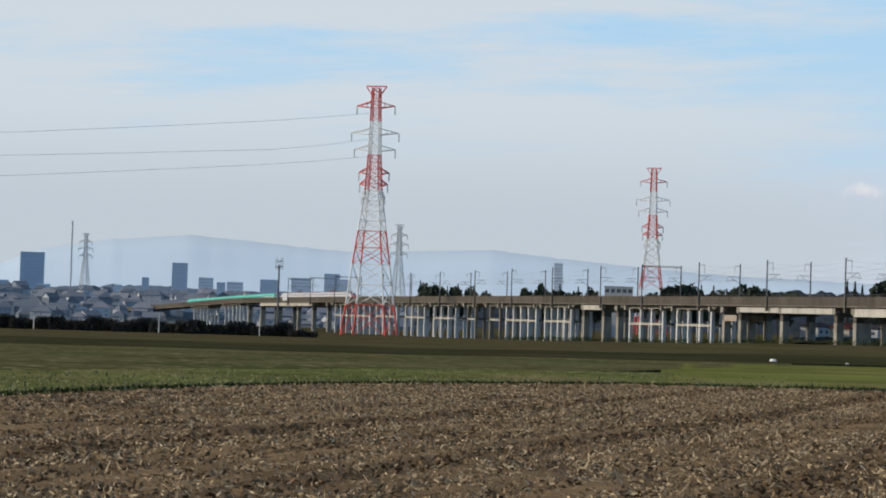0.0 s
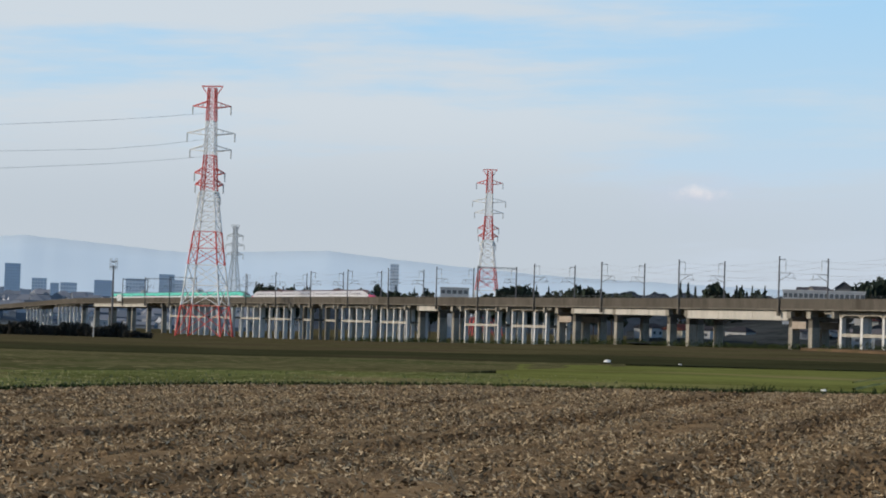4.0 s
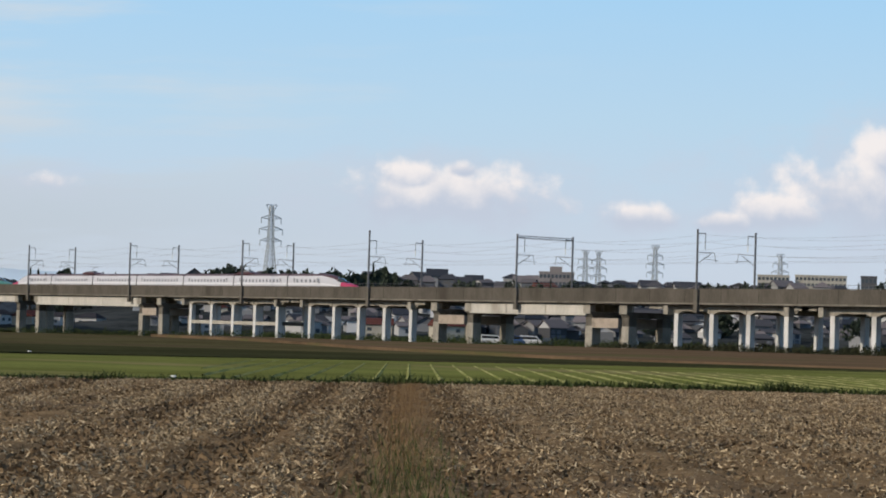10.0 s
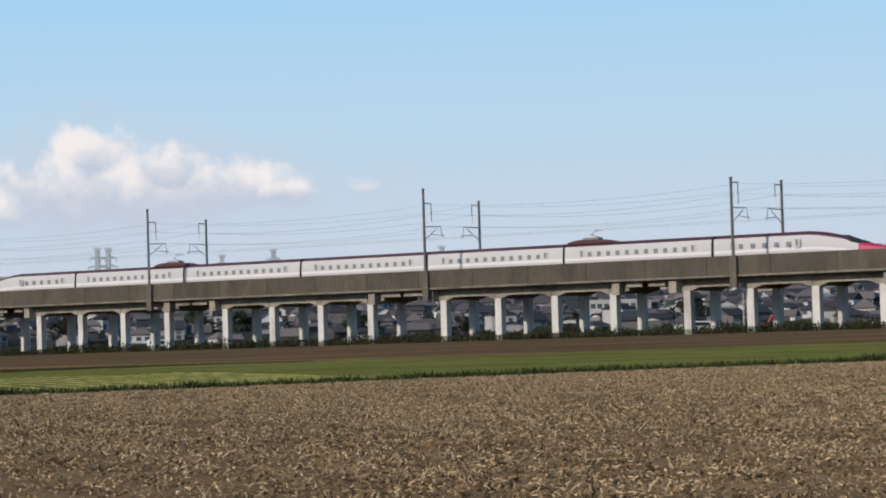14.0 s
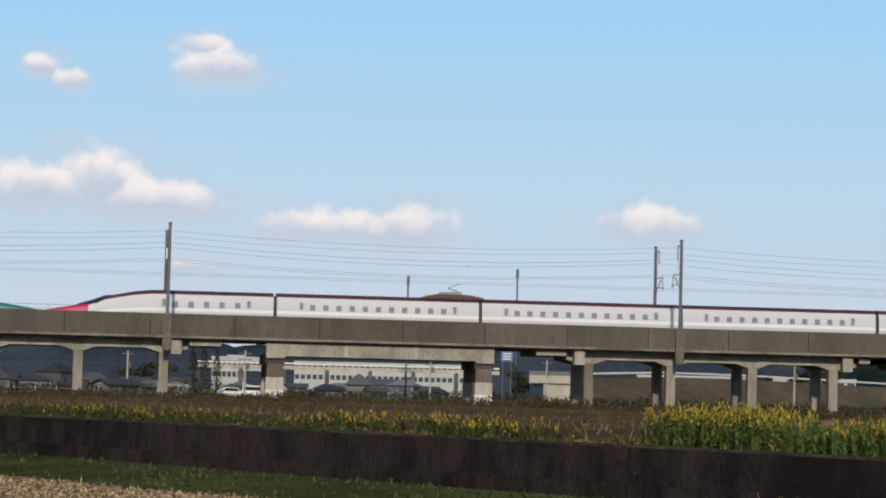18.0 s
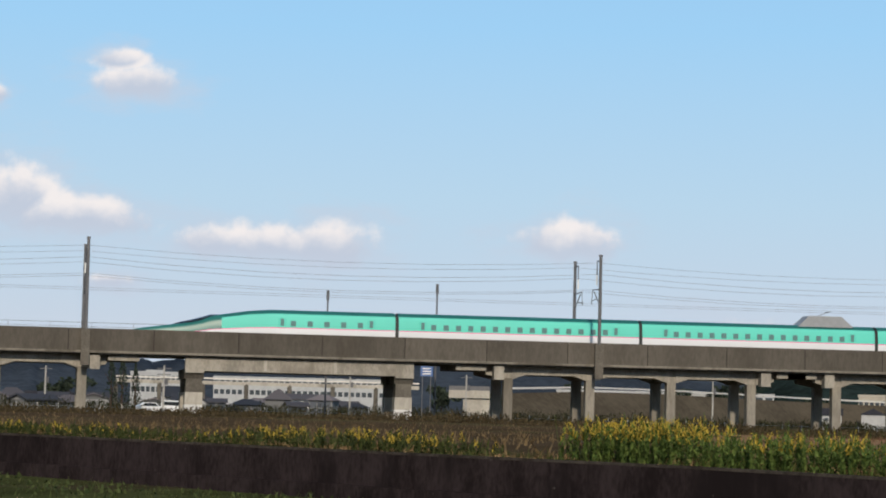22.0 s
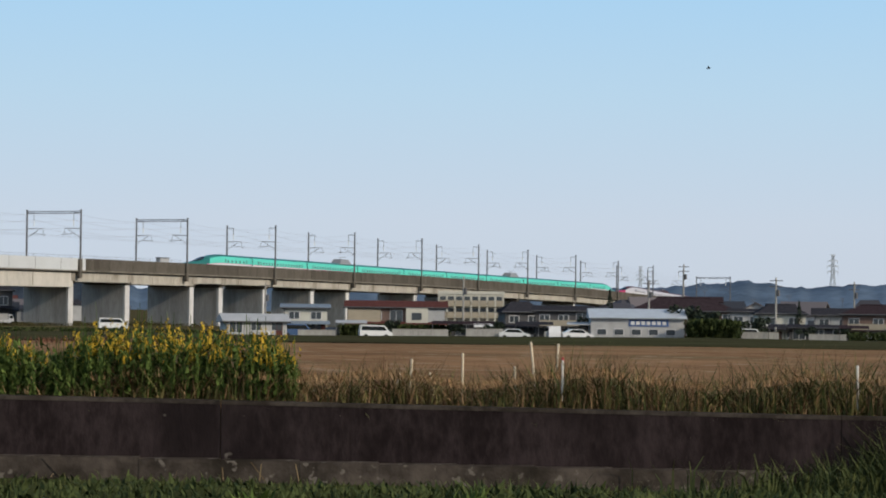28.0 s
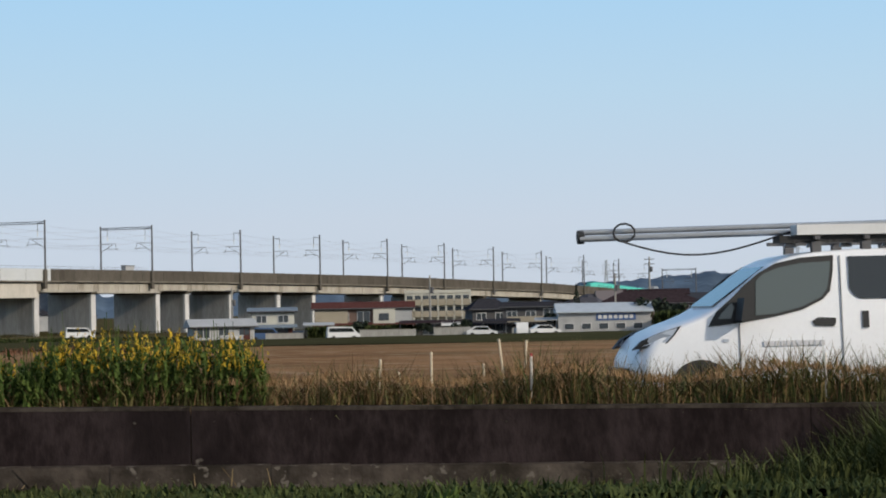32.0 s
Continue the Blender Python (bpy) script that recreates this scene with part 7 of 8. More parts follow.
# Tower and window colours are paled and blued to paint in distance haze.
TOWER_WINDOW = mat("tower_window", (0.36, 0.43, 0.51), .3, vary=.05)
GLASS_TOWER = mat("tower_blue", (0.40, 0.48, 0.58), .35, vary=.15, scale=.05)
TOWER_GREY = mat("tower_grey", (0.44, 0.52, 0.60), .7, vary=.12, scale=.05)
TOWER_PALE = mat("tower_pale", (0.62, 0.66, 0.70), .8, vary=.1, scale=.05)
BRICK_RED = mat("brick_red", (0.28, 0.13, 0.10), .8, vary=.1, scale=.1)
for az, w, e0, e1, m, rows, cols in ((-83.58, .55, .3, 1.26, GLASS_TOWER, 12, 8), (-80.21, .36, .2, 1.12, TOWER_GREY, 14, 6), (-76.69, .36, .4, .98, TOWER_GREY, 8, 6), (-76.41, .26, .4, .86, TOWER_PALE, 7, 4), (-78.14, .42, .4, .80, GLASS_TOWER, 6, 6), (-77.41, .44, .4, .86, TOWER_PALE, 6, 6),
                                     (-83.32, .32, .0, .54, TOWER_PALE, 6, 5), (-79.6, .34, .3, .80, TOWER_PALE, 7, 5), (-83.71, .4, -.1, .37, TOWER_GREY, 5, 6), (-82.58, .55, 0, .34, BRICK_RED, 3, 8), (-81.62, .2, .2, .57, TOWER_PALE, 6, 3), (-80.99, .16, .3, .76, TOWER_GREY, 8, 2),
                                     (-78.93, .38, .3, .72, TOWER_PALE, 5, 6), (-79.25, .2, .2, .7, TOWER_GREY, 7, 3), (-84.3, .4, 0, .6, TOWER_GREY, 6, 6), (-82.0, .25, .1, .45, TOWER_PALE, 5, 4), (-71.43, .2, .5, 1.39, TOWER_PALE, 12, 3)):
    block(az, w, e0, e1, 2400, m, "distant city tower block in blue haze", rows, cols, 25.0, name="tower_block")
block(-70.02, .66, .7, .88, 1000, WALLS[0], "long low white building behind the viaduct", 1, 5)
block(-61.5, 1.87, .85, 1.05, 700, WALLS[0], "row of pale low buildings behind the viaduct", 1, 16)
block(-52.64, .81, .6, 1.46, 900, BRICK_RED if False else mat("hotel_taupe", (0.23, 0.20, 0.19), .8, vary=.1, scale=.2), "brownish multi-storey block among trees", 5, 9, roof_box=True)
block(-47.64, .73, 1.0, 1.53, 950, WALLS[1], "pale apartment block with rows of windows", 4, 8)
block(-46.56, 1.17, 1.0, 1.55, 960, WALLS[1], "long pale apartment block with rows of windows", 4, 13)
block(-45.47, .36, 1.0, 1.56, 900, WALLS[4], "dark building with a flat roof", 3, 4)
block(-42.77, .17, 1.2, 1.75, 800, WALLS[3], "narrow dark rooftop plant tower", 3, 2)
block(3.11, 1.15, .30, .80, 560, WALLS[3], "white school building with rows of windows", 2, 10, roof_box=True)
block(6.49, 4.1, .30, .74, 600, WALLS[3], "long white school building with rows of windows", 2, 30)
block(24.69, .93, .05, .91, 520, WALLS[0], "white three-storey building with balconies", 3, 7)
block(14.9, 5.0, .42, .62, 620, WALLS[0], "long low pale warehouse", 1, 22)
block(19.68, .72, .2, .65, 560, WALLS[1], "low cream building beside an embankment", 1, 6)
block(66.78, 1.5, -.2, .34, 410, CREAM_WHITE, "cream two-storey apartment house", 2, 8)
block(-9, 2.0, .1, .5, 560, WALLS[0], "white works building under the hills", 2, 12)
block(-33, 1.4, .15, .6, 640, WALLS[0], "white flat-roofed building among houses", 2, 9)


def shop():
    r = 338.0
    x, y = polar(70.65, r)
    z = ground_z(x, y)
    t = thing("workshop", "low white workshop with a blue banner and a pale metal roof", "workshop", at=pose(x, y, z, 0, 0, -70.65 + 4))
    w, d, h = 12.8, 7.0, 3.0
    part("wall", Geo().box(-w / 2, w / 2, 0, d, -1, h), WALLS[0], t)
    part("roof", Geo().prism_x([(-.5, h), (-.5, h + .12), (d * .55, h + 1.35), (d + .4, h + .12), (d + .4, h)], -w / 2 - .3, w / 2 + .3), mat("roof_pale_metal", (.42, .46, .5), .45, vary=.1, scale=1), t)
    b = part("banner", Geo().box(-1.2, 4.2, -.08, 0, 1.95, 2.85), SIGN_BLUE, t)
    for k in range(7):
        part("lettering_bar", Geo().box(-.95 + k * .72, -.45 + k * .72, -.10, -.078, 2.15, 2.65), SIGN_WHITE, b)
    for k in range(5):
        wn = part("window", Geo().box(-w / 2 + .8 + k * 2.35, -w / 2 + 2.2 + k * 2.35, -.05, .02, .7, 1.6), FRAME_WHITE, t)
        part("pane", Geo().box(-w / 2 + .9 + k * 2.35, -w / 2 + 2.1 + k * 2.35, -.08, -.04, .78, 1.52), HOUSE_GLASS, wn)


shop()


# vehicles parked by the houses and under the viaduct
def car_model(color, kind, label):
    t = thing("parked_car" if kind != "truck" else "parked_truck", label, "car" if kind != "truck" else "truck", "parked vehicles")
    paint = mat("paint_" + label.split()[0], color, .25, vary=.03)
    if kind == "van":
        prof = [(2.2, .3), (2.2, .8), (1.75, 1.05), (1.15, 1.75), (-2.0, 1.85), (-2.15, 1.0), (-2.15, .3)]
        glass = [(1.45, 1.1), (1.05, 1.62), (-1.9, 1.66), (-1.95, 1.12)]
    elif kind == "truck":
        prof = [(1.65, .35), (1.65, 1.1), (1.45, 1.8), (.75, 1.85), (.7, .9), (-1.65, .9), (-1.65, .55)]
        glass = [(1.55, 1.15), (1.4, 1.65), (.9, 1.65), (.9, 1.15)]
    else:
        prof = [(2.1, .3), (2.1, .72), (1.3, .9), (.65, 1.42), (-.9, 1.46), (-1.8, .98), (-2.1, .9), (-2.1, .3)]
        glass = [(1.05, .94), (.6, 1.34), (-.8, 1.37), (-1.4, .98)]
    part("body", Geo().prism_y(prof, -.8, .8), paint, t)
    for y in (-.815, .805):
        part("window", Geo().prism_y(glass, y, y + .01), VAN_GLASS, t)
    if kind == "truck":
        part("cargo_box", Geo().box(-1.65, .6, -.78, .78, .92, 2.0), WALLS[0], t)
    for x in (1.35, -1.35):
        for y in (-.72, .72):
            part("wheel", Geo().tube((x, y - .09, .31), (x, y + .09, .31), .31, n=14), DARK, t)
    return t


CARS = [car_model((.72, .73, .74), "van", "white minivan parked on the ground"), car_model((.70, .71, .72), "car", "pale saloon car parked on the ground"), car_model((.05, .10, .22), "van", "blue minivan parked on the ground"), car_model((.5, .52, .54), "truck", "grey light truck with a white cargo box"),
        car_model((.04, .045, .05), "car", "black hatchback parked on the ground")]
car_used = set()
for k, az, r, turn in ((0, 64.56, 326, 8), (1, 67.8, 330, 0), (0, 68.7, 332, 95), (1, 69.25, 331, 12), (4, 63.6, 335, 70), (3, 56.04, 440, 0), (0, 58.5, 376, 5), (2, 62.75, 333, 4), (1, 53.9, 450, 10), (0, 73.2, 350, 0), (1, 74.5, 352, 10),
                       (0, -54.1, 470, 0), (2, -53.6, 468, 10), (0, -53.2, 472, 0), (4, -52.8, 470, 80), (0, -50.9, 440, 60), (1, -48, 430, 0), (0, -43.5, 400, 10), (1, -39, 380, 0), (4, -35, 370, 0), (0, -31, 360, 15), (0, -12.6, 330, 0), (1, -11.5, 332, 0), (0, 3.6, 345, 0), (1, 3.0, 340, 10),
                       (1, 38, 360, 0), (0, 42.5, 380, 0), (3, 45.2, 395, 0), (2, 48.5, 420, 0), (0, 30.5, 370, 0), (4, 31.4, 372, 0)):
    x, y = polar(az, r)
    at = pose(x, y, ground_z(x, y) + .05, 0, 0, -az + turn)
    if k in car_used:
        copy_thing(CARS[k], at)
    else:
        car_used.add(k)
        CARS[k].matrix_basis = at


def red_machine(az, r, turn):
    x, y = polar(az, r)
    t = thing("red_excavator", "red tracked excavator with its arm folded", "excavator", "red machines", at=pose(x, y, ground_z(x, y), 0, 0, turn))
    red = mat("machine_red", (.62, .06, .04), .4, vary=.08)
    part("track", Geo().box(-1.8, 1.8, -1.3, -.7, 0, .8), DARK, t)
    part("track", Geo().box(-1.8, 1.8, .7, 1.3, 0, .8), DARK, t)
    part("upper_body", Geo().prism_y([(-2.0, .9), (1.6, .9), (1.6, 1.5), (.2, 2.0), (-2.0, 2.1)], -1.2, 1.2), red, t)
    part("cab", Geo().prism_y([(.2, 1.5), (1.5, 1.5), (1.3, 3.0), (.2, 3.0)], -1.2, -.2), VAN_GLASS, t)
    part("boom", Geo().prism_y([(1.2, 1.4), (1.6, 1.5), (3.4, 4.2), (3.0, 4.3)], .1, .5), red, t)
    part("arm", Geo().prism_y([(3.0, 4.3), (3.5, 4.1), (4.9, 1.6), (4.6, 1.5)], .12, .48), red, t)
    part("bucket", Geo().prism_y([(4.5, 1.6), (5.0, 1.5), (4.6, .6), (4.0, .9)], -.3, .8), DARK, t)
    return t


red_machine(22.75, 400, 10).scale = (.72, .72, .72)
red_machine(23.25, 405, 170).scale = (.72, .72, .72)
red_machine(23.75, 402, 60).scale = (.66, .66, .66)
red_machine(-29.6, 420, 40).scale = (.6, .6, .6)
yellow = car_model((.62, .42, .03), "truck", "yellow light truck parked behind the columns")
x, y = polar(43.7, 350)
yellow.matrix_basis = pose(x, y, ground_z(x, y), 0, 0, -40)


# poles, antennas and signs
def utility_pole(az, r, el, arms=1):
    x, y = polar(az, r)
    z0 = ground_z(x, y)
    h = 1.52 + r * math.tan(radians(el)) - z0
    t = thing("utility_pole", "concrete utility pole with crossarms", "pole", "utility poles", at=pose(x, y, z0, 0, 0, -az))
    part("shaft", Geo().tube((0, 0, -.5), (0, 0, h), .2, .12, 8), WOOD_POLE, t)
    for k in range(arms):
        part("crossarm", Geo().box(-.9, .9, -.05, .05, h - .5 - .8 * k, h - .38 - .8 * k), STEEL, t)
    part("transformer", Geo().tube((.3, 0, h - 2.6), (.3, 0, h - 1.7), .25, n=10), STEEL, t)


for az, r, el in ((71.7, 420, 1.09), (73.82, 345, .80), (66.6, 360, .75), (62.0, 350, .55), (70.9, 380, .7), (75.6, 390, .72), (78, 350, .8), (3.3, 330, 1.0), (-2.4, 360, .9), (0.6, 380, .92), (-10, 380, .85), (-30, 420, .7), (-42, 480, .75), (7.6, 420, .95), (10.3, 400, .95), (16, 420, 1.0), (26.2, 450, 1.0), (26.6, 470, 1.0), (38, 480, .8), (49.5, 430, .75)):
    utility_pole(az, r, el, 2 if int(az) % 2 else 1)
for az, r, el in ((7.03, 262, 2.83), (9.57, 262, 3.04)):
    x, y = polar(az, r)
    h = 1.52 + r * math.tan(radians(el))
    t = thing("radio_post", "slim grey trackside radio post with a thick head", "post", "radio posts", at=pose(x, y, 0))
    part("shaft", Geo().tube((0, 0, ground_z(x, y) - .3), (0, 0, h - 1.0), .10, .09, 8), STEEL, t)
    part("head", Geo().tube((0, 0, h - 1.0), (0, 0, h), .17, .15, 10), STEEL, t)


def phone_mast(az, r, el, head):
    x, y = polar(az, r)
    z0 = ground_z(x, y)
    h = 1.52 + r * math.tan(radians(el)) - z0
    t = thing("phone_mast", "grey steel phone mast with panel antennas on ring platforms", "mast", at=pose(x, y, z0))
    part("shaft", Geo().tube((0, 0, -.5), (0, 0, h * .9), .55, .35, 10), STEEL, t)
    for z, rad in ((h - 8.0, 1.35), (h - 5.0, 2.2), (h - 2.6, 2.2)) if head > 1 else ((h - 4, 1.6), (h - 1.5, 1.6)):
        ring = [(rad * math.cos(a), rad * math.sin(a), z) for a in np.linspace(0, 2 * math.pi, 13)]
        p = part("ring_platform", Geo().path(ring, .09, 5), STEEL, t)
        for k in range(6):
            a = k * math.pi / 3
            part("strut", Geo().tube((0, 0, z - .6), (rad * math.cos(a), rad * math.sin(a), z), .06, n=5), STEEL, p)
    for k in range(6):
        a = k * math.pi / 3 + .3
        rad = 2.2 if head > 1 else 1.6
        part("panel_antenna", Geo().tube((rad * math.cos(a), rad * math.sin(a), h - 5.4), (rad * math.cos(a), rad * math.sin(a), h), .13, n=6), PYLON_GREY, t)


phone_mast(28.13, 420, 4.07, 2)
phone_mast(-77.92, 1100, 1.33, 1)
x, y = polar(-82.7, 2200)
t = thing("radio_tower", "slender pale radio mast over the city", "mast", at=pose(x, y, -5))
for k in range(6):
    part("mast_section", Geo().tube((0, 0, k * 14), (0, 0, k * 14 + 14), .7, n=6), PYLON_GREY, t)
x, y = polar(9.37, 300)
t = thing("road_sign", "blue rectangular road sign on two posts", "sign", at=pose(x, y, ground_z(x, y), 0, 0, -9))
part("board", Geo().box(-.75, .75, -.04, .04, 5.4, 6.6), SIGN_BLUE, t)
for xx in (-.5, .5):
    part("post", Geo().tube((xx, .08, -.3), (xx, .08, 6.5), .06, n=8), STEEL, t)
for k in range(3):
    part("lettering_bar", Geo().box(-.5, .5, -.06, -.038, 5.62 + k * .32, 5.76 + k * .32), SIGN_WHITE, t)


def embankment():
    """The approach road beyond the viaduct, climbing to a bridge."""
    g, rail = Geo(), Geo()
    t = thing("road_embankment", "grassed brown embankment of a road with a pale guard rail", "embankment", kind="structure")
    pts = [(11.3, 420, .55), (13, 440, .62), (15, 470, .6), (18, 520, .5), (24, 600, .35)]
    vs = []
    for az, r, el in pts:
        x0, y0 = polar(az, r - 14)
        x1, y1 = polar(az, r)
        z = 1.52 + r * math.tan(radians(el))
        x2, y2 = polar(az, r + 8)
        vs += [(x0, y0, ground_z(x0, y0) - .3), (x1, y1, z), (x2, y2, z)]
    m = len(pts)
    g.quadmesh(vs, [(i * 3 + k, (i + 1) * 3 + k, (i + 1) * 3 + k + 1, i * 3 + k + 1) for i in range(m - 1) for k in range(2)])
    part("slope", g, mat("embankment_earth", (.085, .07, .05), .95, vary=.25, scale=.1, fine=1), t)
    top = [Vector(vs[i * 3 + 1]) + Vector((0, 0, .8)) for i in range(m)]
    for a, b in zip(top, top[1:]):
        part("guard_rail", Geo().tube(a, b, .22, n=4), POST_WHITE, t)
    x, y = polar(10.4, 410)
    a = thing("bridge_abutment", "grey concrete bridge abutment with a short span", "bridge", at=pose(x, y, ground_z(x, y), 0, 0, -10))
    part("abutment", Geo().box(-1.2, 3.2, 0, 8, -.5, 3.6), CONCRETE_PALE, a)
    part("span", Geo().box(-3.6, 3.2, -.5, 8.5, 3.7, 5.0), CONCRETE_PALE, a)
    part("railing", Geo().box(-3.6, 3.2, -.5, -.4, 5.0, 5.7), STEEL, a)
    # white-railed elevated road further left
    b = thing("elevated_road", "distant elevated road with a white railing", "bridge")
    for k in range(7):
        x0, y0 = polar(2.2 + k, 520)
        x1, y1 = polar(3.2 + k, 520)
        part("deck", Geo().tube((x0, y0, 7.2), (x1, y1, 7.1), .55, n=4), CONCRETE_PALE, b)
        part("railing", Geo().tube((x0, y0, 8.1), (x1, y1, 8.0), .22, n=4), POST_WHITE, b)
        part("pier", Geo().tube((x0, y0, -1), (x0, y0, 7), .5, n=6), CONCRETE, b)


embankment()


# bushes under the deck, fence, hedges
def shrub_band(name, x0, x1, y0, y1, count, h, material, label):
    x, y = rng.uniform(x0, x1, count), rng.uniform(y0, y1, count)
    hump = np.array([noise.noise((a * .22, b * .22, 3)) for a, b in zip(x, y)])
    ok = hump > -.22
    x, y, hump = x[ok], y[ok], hump[ok]
    p = on_ground(x, y)
    hh = h * (.6 + 1.1 * (hump + .2).clip(0))
    q = []
    for k in range(8):
        c = p.copy()
        c[:, 2] += hh * k / 8.5
        q.append(blades(c, hh * .24, .075, 1.1, .5))
    quads_object(name, np.concatenate(q), material, label, "bushes")


shrub_band("viaduct_bushes", -300, -10, D - 2, D + 10, 15000, 1.15, leaf_mat("pier_bush", (0.018, 0.021, 0.012), (0.052, 0.054, 0.029)), "dark low bushes growing round the columns")
shrub_band("viaduct_bushes_east", 20, 420, D - 1.5, D + 11, 11000, .6, leaf_mat("pier_growth", (0.030, 0.033, 0.014), (0.085, 0.072, 0.034)), "rough brown and green growth round the piers")
shrub_band("viaduct_front_growth", -75, 125, D - 22, D - 3, 9000, .75, leaf_mat("front_growth", (0.030, 0.026, 0.014), (0.085, 0.062, 0.034)), "dark rusty grass and brambles before the piers")
SCRUB = leaf_mat("scrub", (0.016, 0.019, 0.010), (0.046, 0.043, 0.023))
shrub_band("field_scrub", -60, 330, D + 110, D + 128, 12000, 1.5, SCRUB, "dark scrub and young trees beyond the viaduct")
shrub_band("garden_scrub", -520, -60, D + 50, D + 64, 8000, 1.2, WEED_DARK, "dark garden scrub beyond the viaduct")
shrub_band("viaduct_bushes_west", -760, -300, D - 2, D + 6, 4200, 1.2, WEED_DARK, "dark scrub round the far columns")


def rough_grass():
    """Tall rusty grass of the waste land before the viaduct."""
    n = 26000
    az = rng.uniform(-16, 60, n)
    rv = np.minimum(D / np.cos(np.radians(az)) - 3, 250)
    r0 = np.clip(32 / np.maximum(.25, np.cos(np.radians(az - 61))), 32, 110)
    r = r0 + (rv - r0) * rng.uniform(0, 1, n) ** .7
    x, y = r * np.sin(np.radians(az)), r * np.cos(np.radians(az))
    quads_object("rusty_grass", blades(on_ground(x, y), np.interp(az, (-16, 20, 30, 60), (.36, .38, .3, .2)), .05, .4, .1, .5), leaf_mat("rusty", (.070, .048, .027), (.17, .12, .06)), "tall rusty brown grass on waste land", "grass")
    n = 15000
    az = rng.uniform(17, 62, n)
    edge = np.interp(az, (16, 30, 40, 50, 58, 67, 88), (190, 212, 200, 168, 146, 128, 124))
    r = edge * (1 - .26 * rng.uniform(0, 1, n) ** 1.6)
    thick = np.array([noise.noise((a * .35, b * .04, 6)) for a, b in zip(az, r)])
    ok = rng.uniform(0, 1, n) < .55 + thick
    x, y = (r * np.sin(np.radians(az)))[ok], (r * np.cos(np.radians(az)))[ok]
    quads_object("russet_grass", blades(on_ground(x, y), np.full(ok.sum(), .5), .06, .45, .15, .5), leaf_mat("russet", (.075, .038, .024), (.19, .095, .058)), "russet tall grass along the far side of the rice field", "grass")
    n = 85000
    az = rng.uniform(36, 86, n)
    r = 33 / np.maximum(.45, np.cos(np.radians(az - 61))) + rng.uniform(0, 1, n) ** 1.3 * 88
    x, y = r * np.sin(np.radians(az)), r * np.cos(np.radians(az))
    quads_object("rice_stubble", blades(on_ground(x, y), np.full(n, .15), .02, .45, .08, .5), leaf_mat("rice_straw", (.12, .062, .034), (.34, .205, .115)), "tawny stalks standing in the rice field", "stubble")


rough_grass()
fence = thing("wire_fence", "low wire fence of thin pale posts before the viaduct", "fence", kind="structure")
fm = Geo().tube((0, 0, -.2), (0, 0, 1.1), .035, n=6).mesh("fence_post", POST_WHITE)
for k in range(60):
    x = -20 + k * 2.2
    part("fence_post", fm, None, fence, at=pose(x, D + 26, ground_z(x, D + 26)))
for z in (.5, .95):
    part("fence_wire", Geo().tube((-20, D + 26, z + .7), (110, D + 26, z + .2), .015, n=4), WIRE, fence)


def hedge(az0, az1, r, h, count, label, leaf=WEED_DARK):
    az, rr = rng.uniform(az0, az1, count), r + rng.uniform(-1, 1, count)
    x, y = rr * np.sin(np.radians(az)), rr * np.cos(np.radians(az))
    q = []
    for k in range(5):
        c = on_ground(x, y, h * k / 5.5)
        q.append(blades(c, np.full(count, h * .28), .14, 1.2, .3))
    quads_object("hedge", np.concatenate(q), leaf, label, "hedge")


hedge(63.75, 66.2, 336, 2.0, 1400, "dark clipped hedge before the houses")
hedge(71.85, 72.95, 332, 2.9, 1100, "dark overgrown bushes beside the workshop")
BELT = leaf_mat("belt_leaf", (0.022, 0.024, 0.023), (0.058, 0.056, 0.050))
for k in range(26):
    az = -84.6 + k * .29
    hedge(az, az + .36, 690 + 4 * math.sin(k * 2.3), (3.4 + .7 * math.sin(k * 1.7)) * (1 if k < 24 else .6), 190, "dark belt of bare thicket beyond the fields", BELT)
for az, h in ((-83.5, 4.4), (-80.65, 5.2), (-78.33, 5.6)):
    x, y = polar(az, 660)
    t = thing("lamp_post", "pale street lamp beside a far road", "street lamp", "far street lamps", at=pose(x, y, ground_z(x, y), 0, 0, -az))
    part("shaft", Geo().tube((0, 0, -.4), (0, 0, h), .16, .12, 7), POST_WHITE, t)
    part("lamp_head", Geo().prism_y([(-1.3, h - .15), (.2, h - .05), (.2, h + .15), (-1.3, h + .05)], -.15, .15), POST_WHITE, t)
hedge(75.5, 78, 332, 1.6, 500, "dark garden hedge")
hedge(45, 62, 330, .8, 1800, "low scrub along the field's far side")

# white panel and cabinets on the viaduct
x = -1092.0
part("noise_panel", Geo().box(x - 4.5, x + 4.5, D - .2, D - .05, 7.6 + dz(x), 10.6 + dz(x)), PANEL_GREY, viaduct, "pale panel fixed to the side")
x = 421.0
t = thing("equipment_cabinet", "grey equipment cabinet on the viaduct deck", "cabinet")
part("body", Geo().box(x - 1.7, x + 1.7, D + 9.4, D + 10.4, 7.0 + dz(x), 10.3 + dz(x)), WALLS[3], t)
part("lid", Geo().box(x - 1.8, x + 1.8, D + 9.3, D + 10.5, 10.3 + dz(x), 10.42 + dz(x)), STEEL, t)

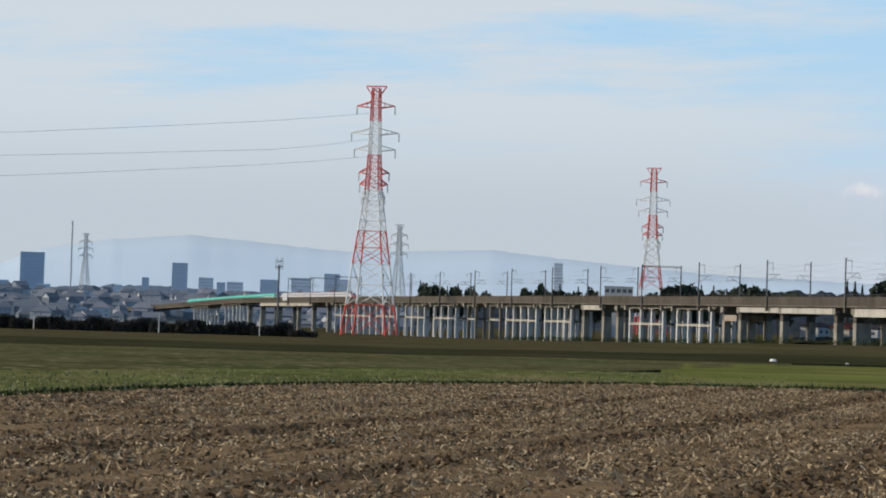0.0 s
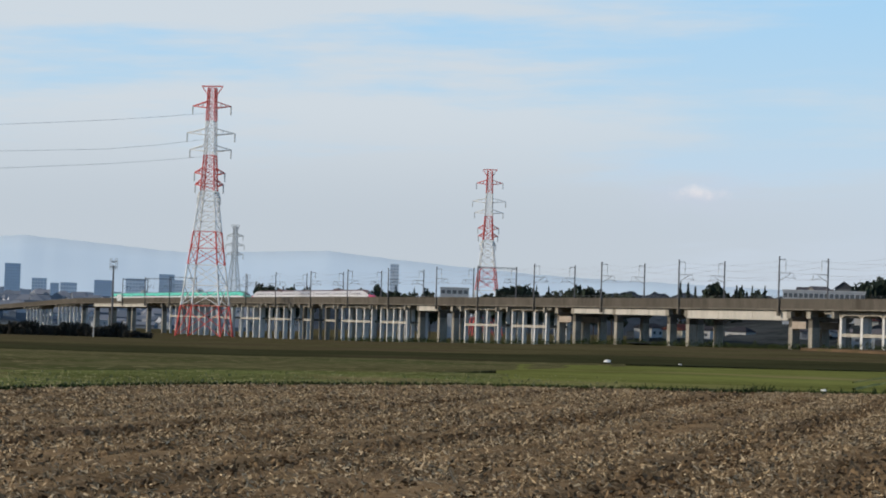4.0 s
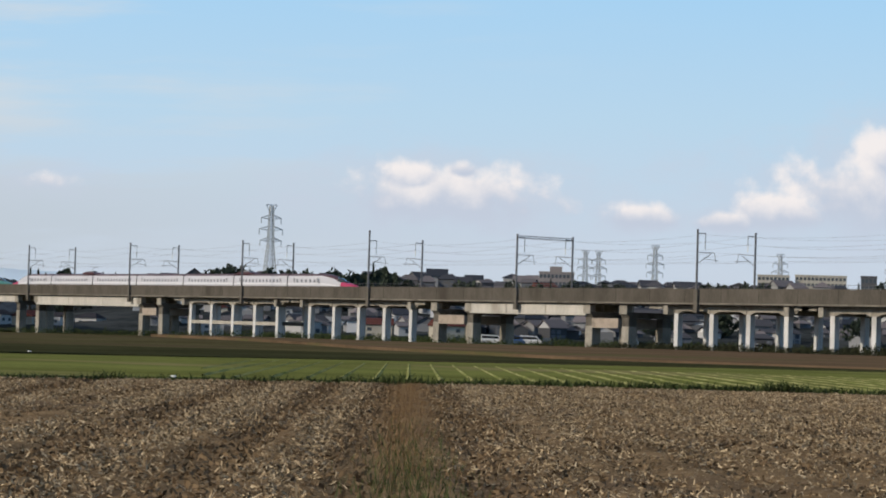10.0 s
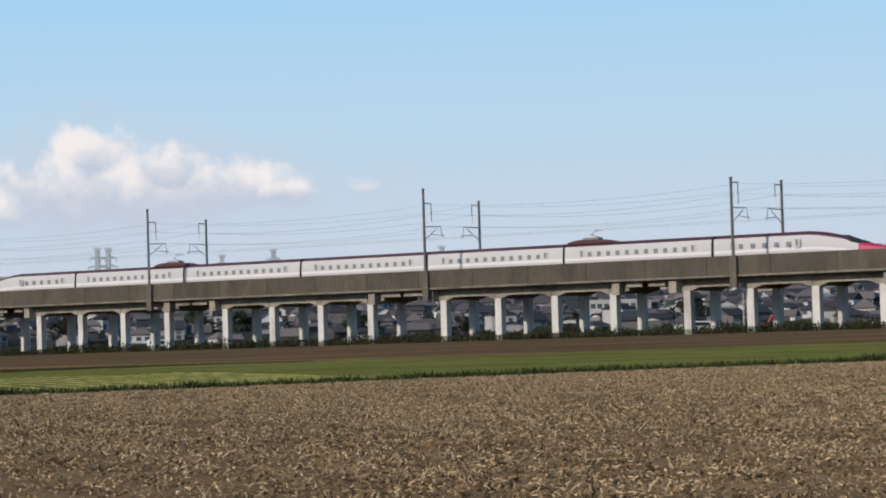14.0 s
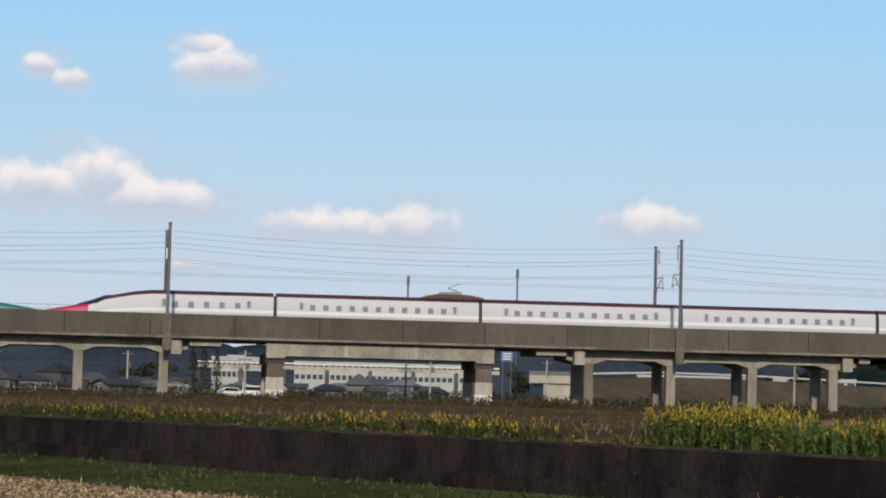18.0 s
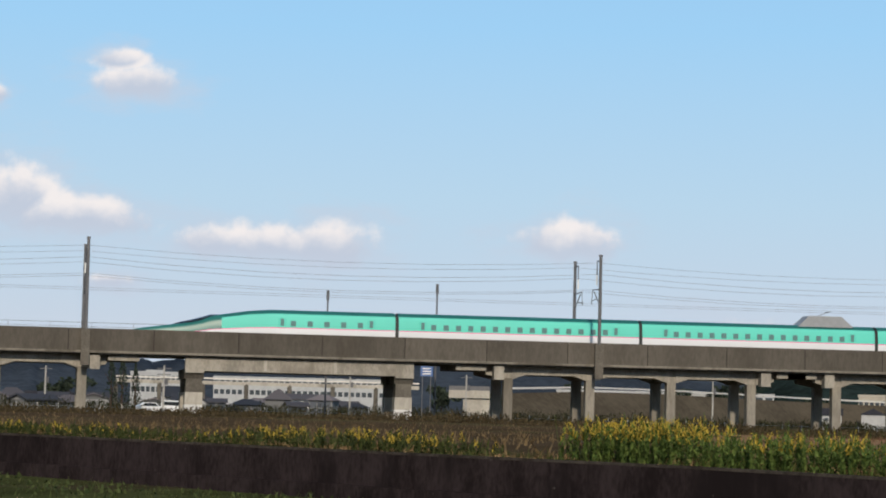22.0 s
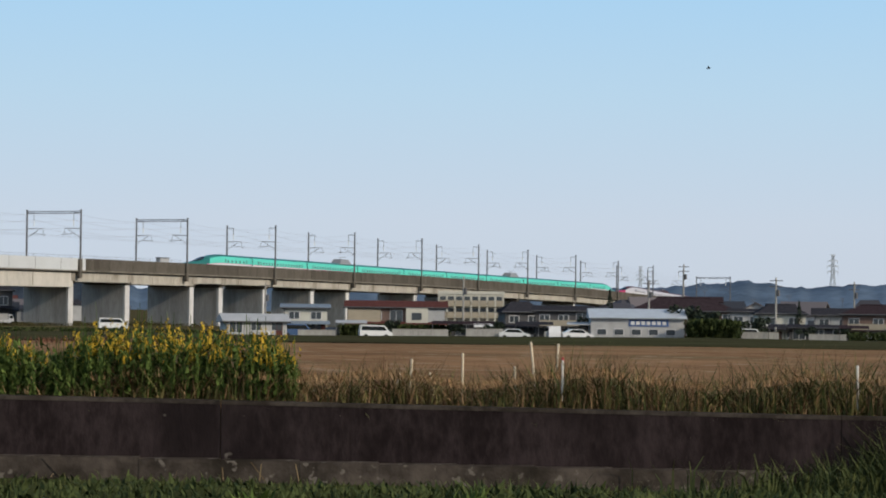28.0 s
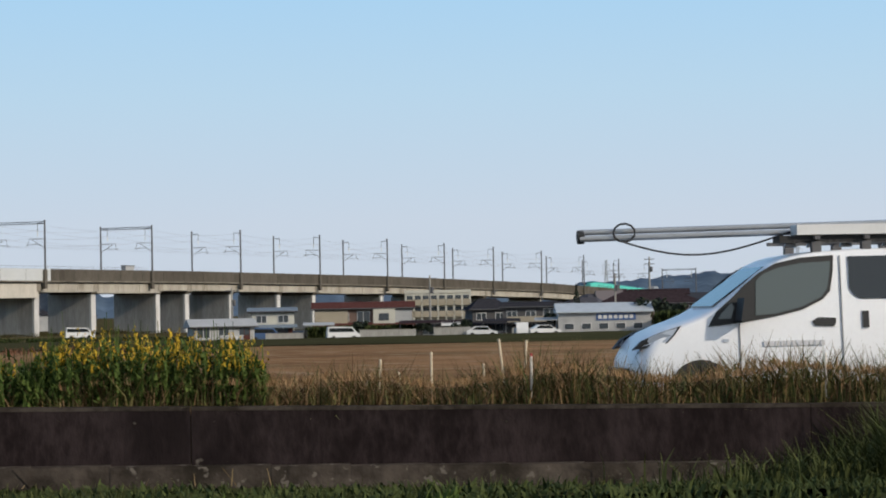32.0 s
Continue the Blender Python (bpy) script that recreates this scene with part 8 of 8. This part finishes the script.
# conductors from the near pylon
for els in ((4.75, 4.54, 3.97, 3.6), (4.15, 3.86, 3.45, 3.15), (3.75, 3.53, 2.98, 2.65)):
    pts = []
    for az in np.linspace(-75.9, -92, 15):
        el = ramp(az, (-92, -84.4, -77.7, -75.9), els[::-1])
        r = ramp(az, (-92, -75.9), (640, 850))
        pts.append((*polar(az, r), 1.52 + r * math.tan(radians(el))))
    tagged(part("power_line", Geo().path(pts, .055, 3), PYLON_GREY), "thin slack power line from the banded pylon", "wire", "power lines")
# white scraps lying in the fields
for x, y, s in ((-57.7, 31.4, .17), (-110, 48, .32), (-106, 50, .2)):
    t = tagged(part("white_bag", Geo().hexa([(-s, -s * .4), (s, -s * .5), (s * .9, s * .4), (-s * .8, s * .5)], 0, s * .7, [(-s * .5, -s * .2), (s * .4, -s * .3), (s * .5, s * .2), (-s * .4, s * .3)]), SIGN_WHITE, at=pose(x, y, ground_z(x, y) + .05)), "crumpled white plastic bag on the field", "bag", "plastic bags")


# ---- what moves ----
def motions():
    # the coupled pair runs on the far track
    nose = ((0.0, -990), (4.0, -747), (9.0, -444), (13.0, -186), (16.5, 41.5), (19.0, 210.3), (22.0, 412.5), (24.5, 585), (26.0, 692), (28.5, 860), (30.0, 957), (32.0, 1074))
    for t, front, back in ((red_train, 0.0, -148.0), (green_train, -148.0, -401.0)):
        rows = []
        for s, x in nose:
            x *= (D + TRACKS[1]) / (D + 8.0)
            slope = (dz(x + front) - dz(x + back)) / (front - back)
            rows.append((s, pose(x, D + TRACKS[1], RAIL + dz(x + front) - slope * front, 0, -math.degrees(math.atan(slope)), 0)))
        walk(t, rows)
    # the van drives up the road and passes close by at the end
    rows = []
    for s in (0.0, 10.0, 20.0, 25.0, 28.0, 30.0, 31.0, 31.5, 32.0):
        along_road = -4.56 - 17.2 * (32.0 - s)
        x, y = ns(26.7, along_road)
        rows.append((s, pose(x, y, ground_z(x, y), 0, 0, 119)))
    walk(van, rows)
    # the bird glides across on the east side
    rows = []
    for s, az, el in ((0.0, 45.0, 12.0), (26.5, 70.88, 5.76), (28.5, 72.67, 5.60), (29.4, 73.58, 5.62), (30.0, 74.41, 6.1), (30.6, 74.98, 6.51), (32.0, 76.5, 7.4)):
        x, y = polar(az, 240.0)
        rows.append((s, pose(x, y, 1.52 + 240 * math.tan(radians(el)), 0, 0, -az)))
    walk(bird, rows)


motions()
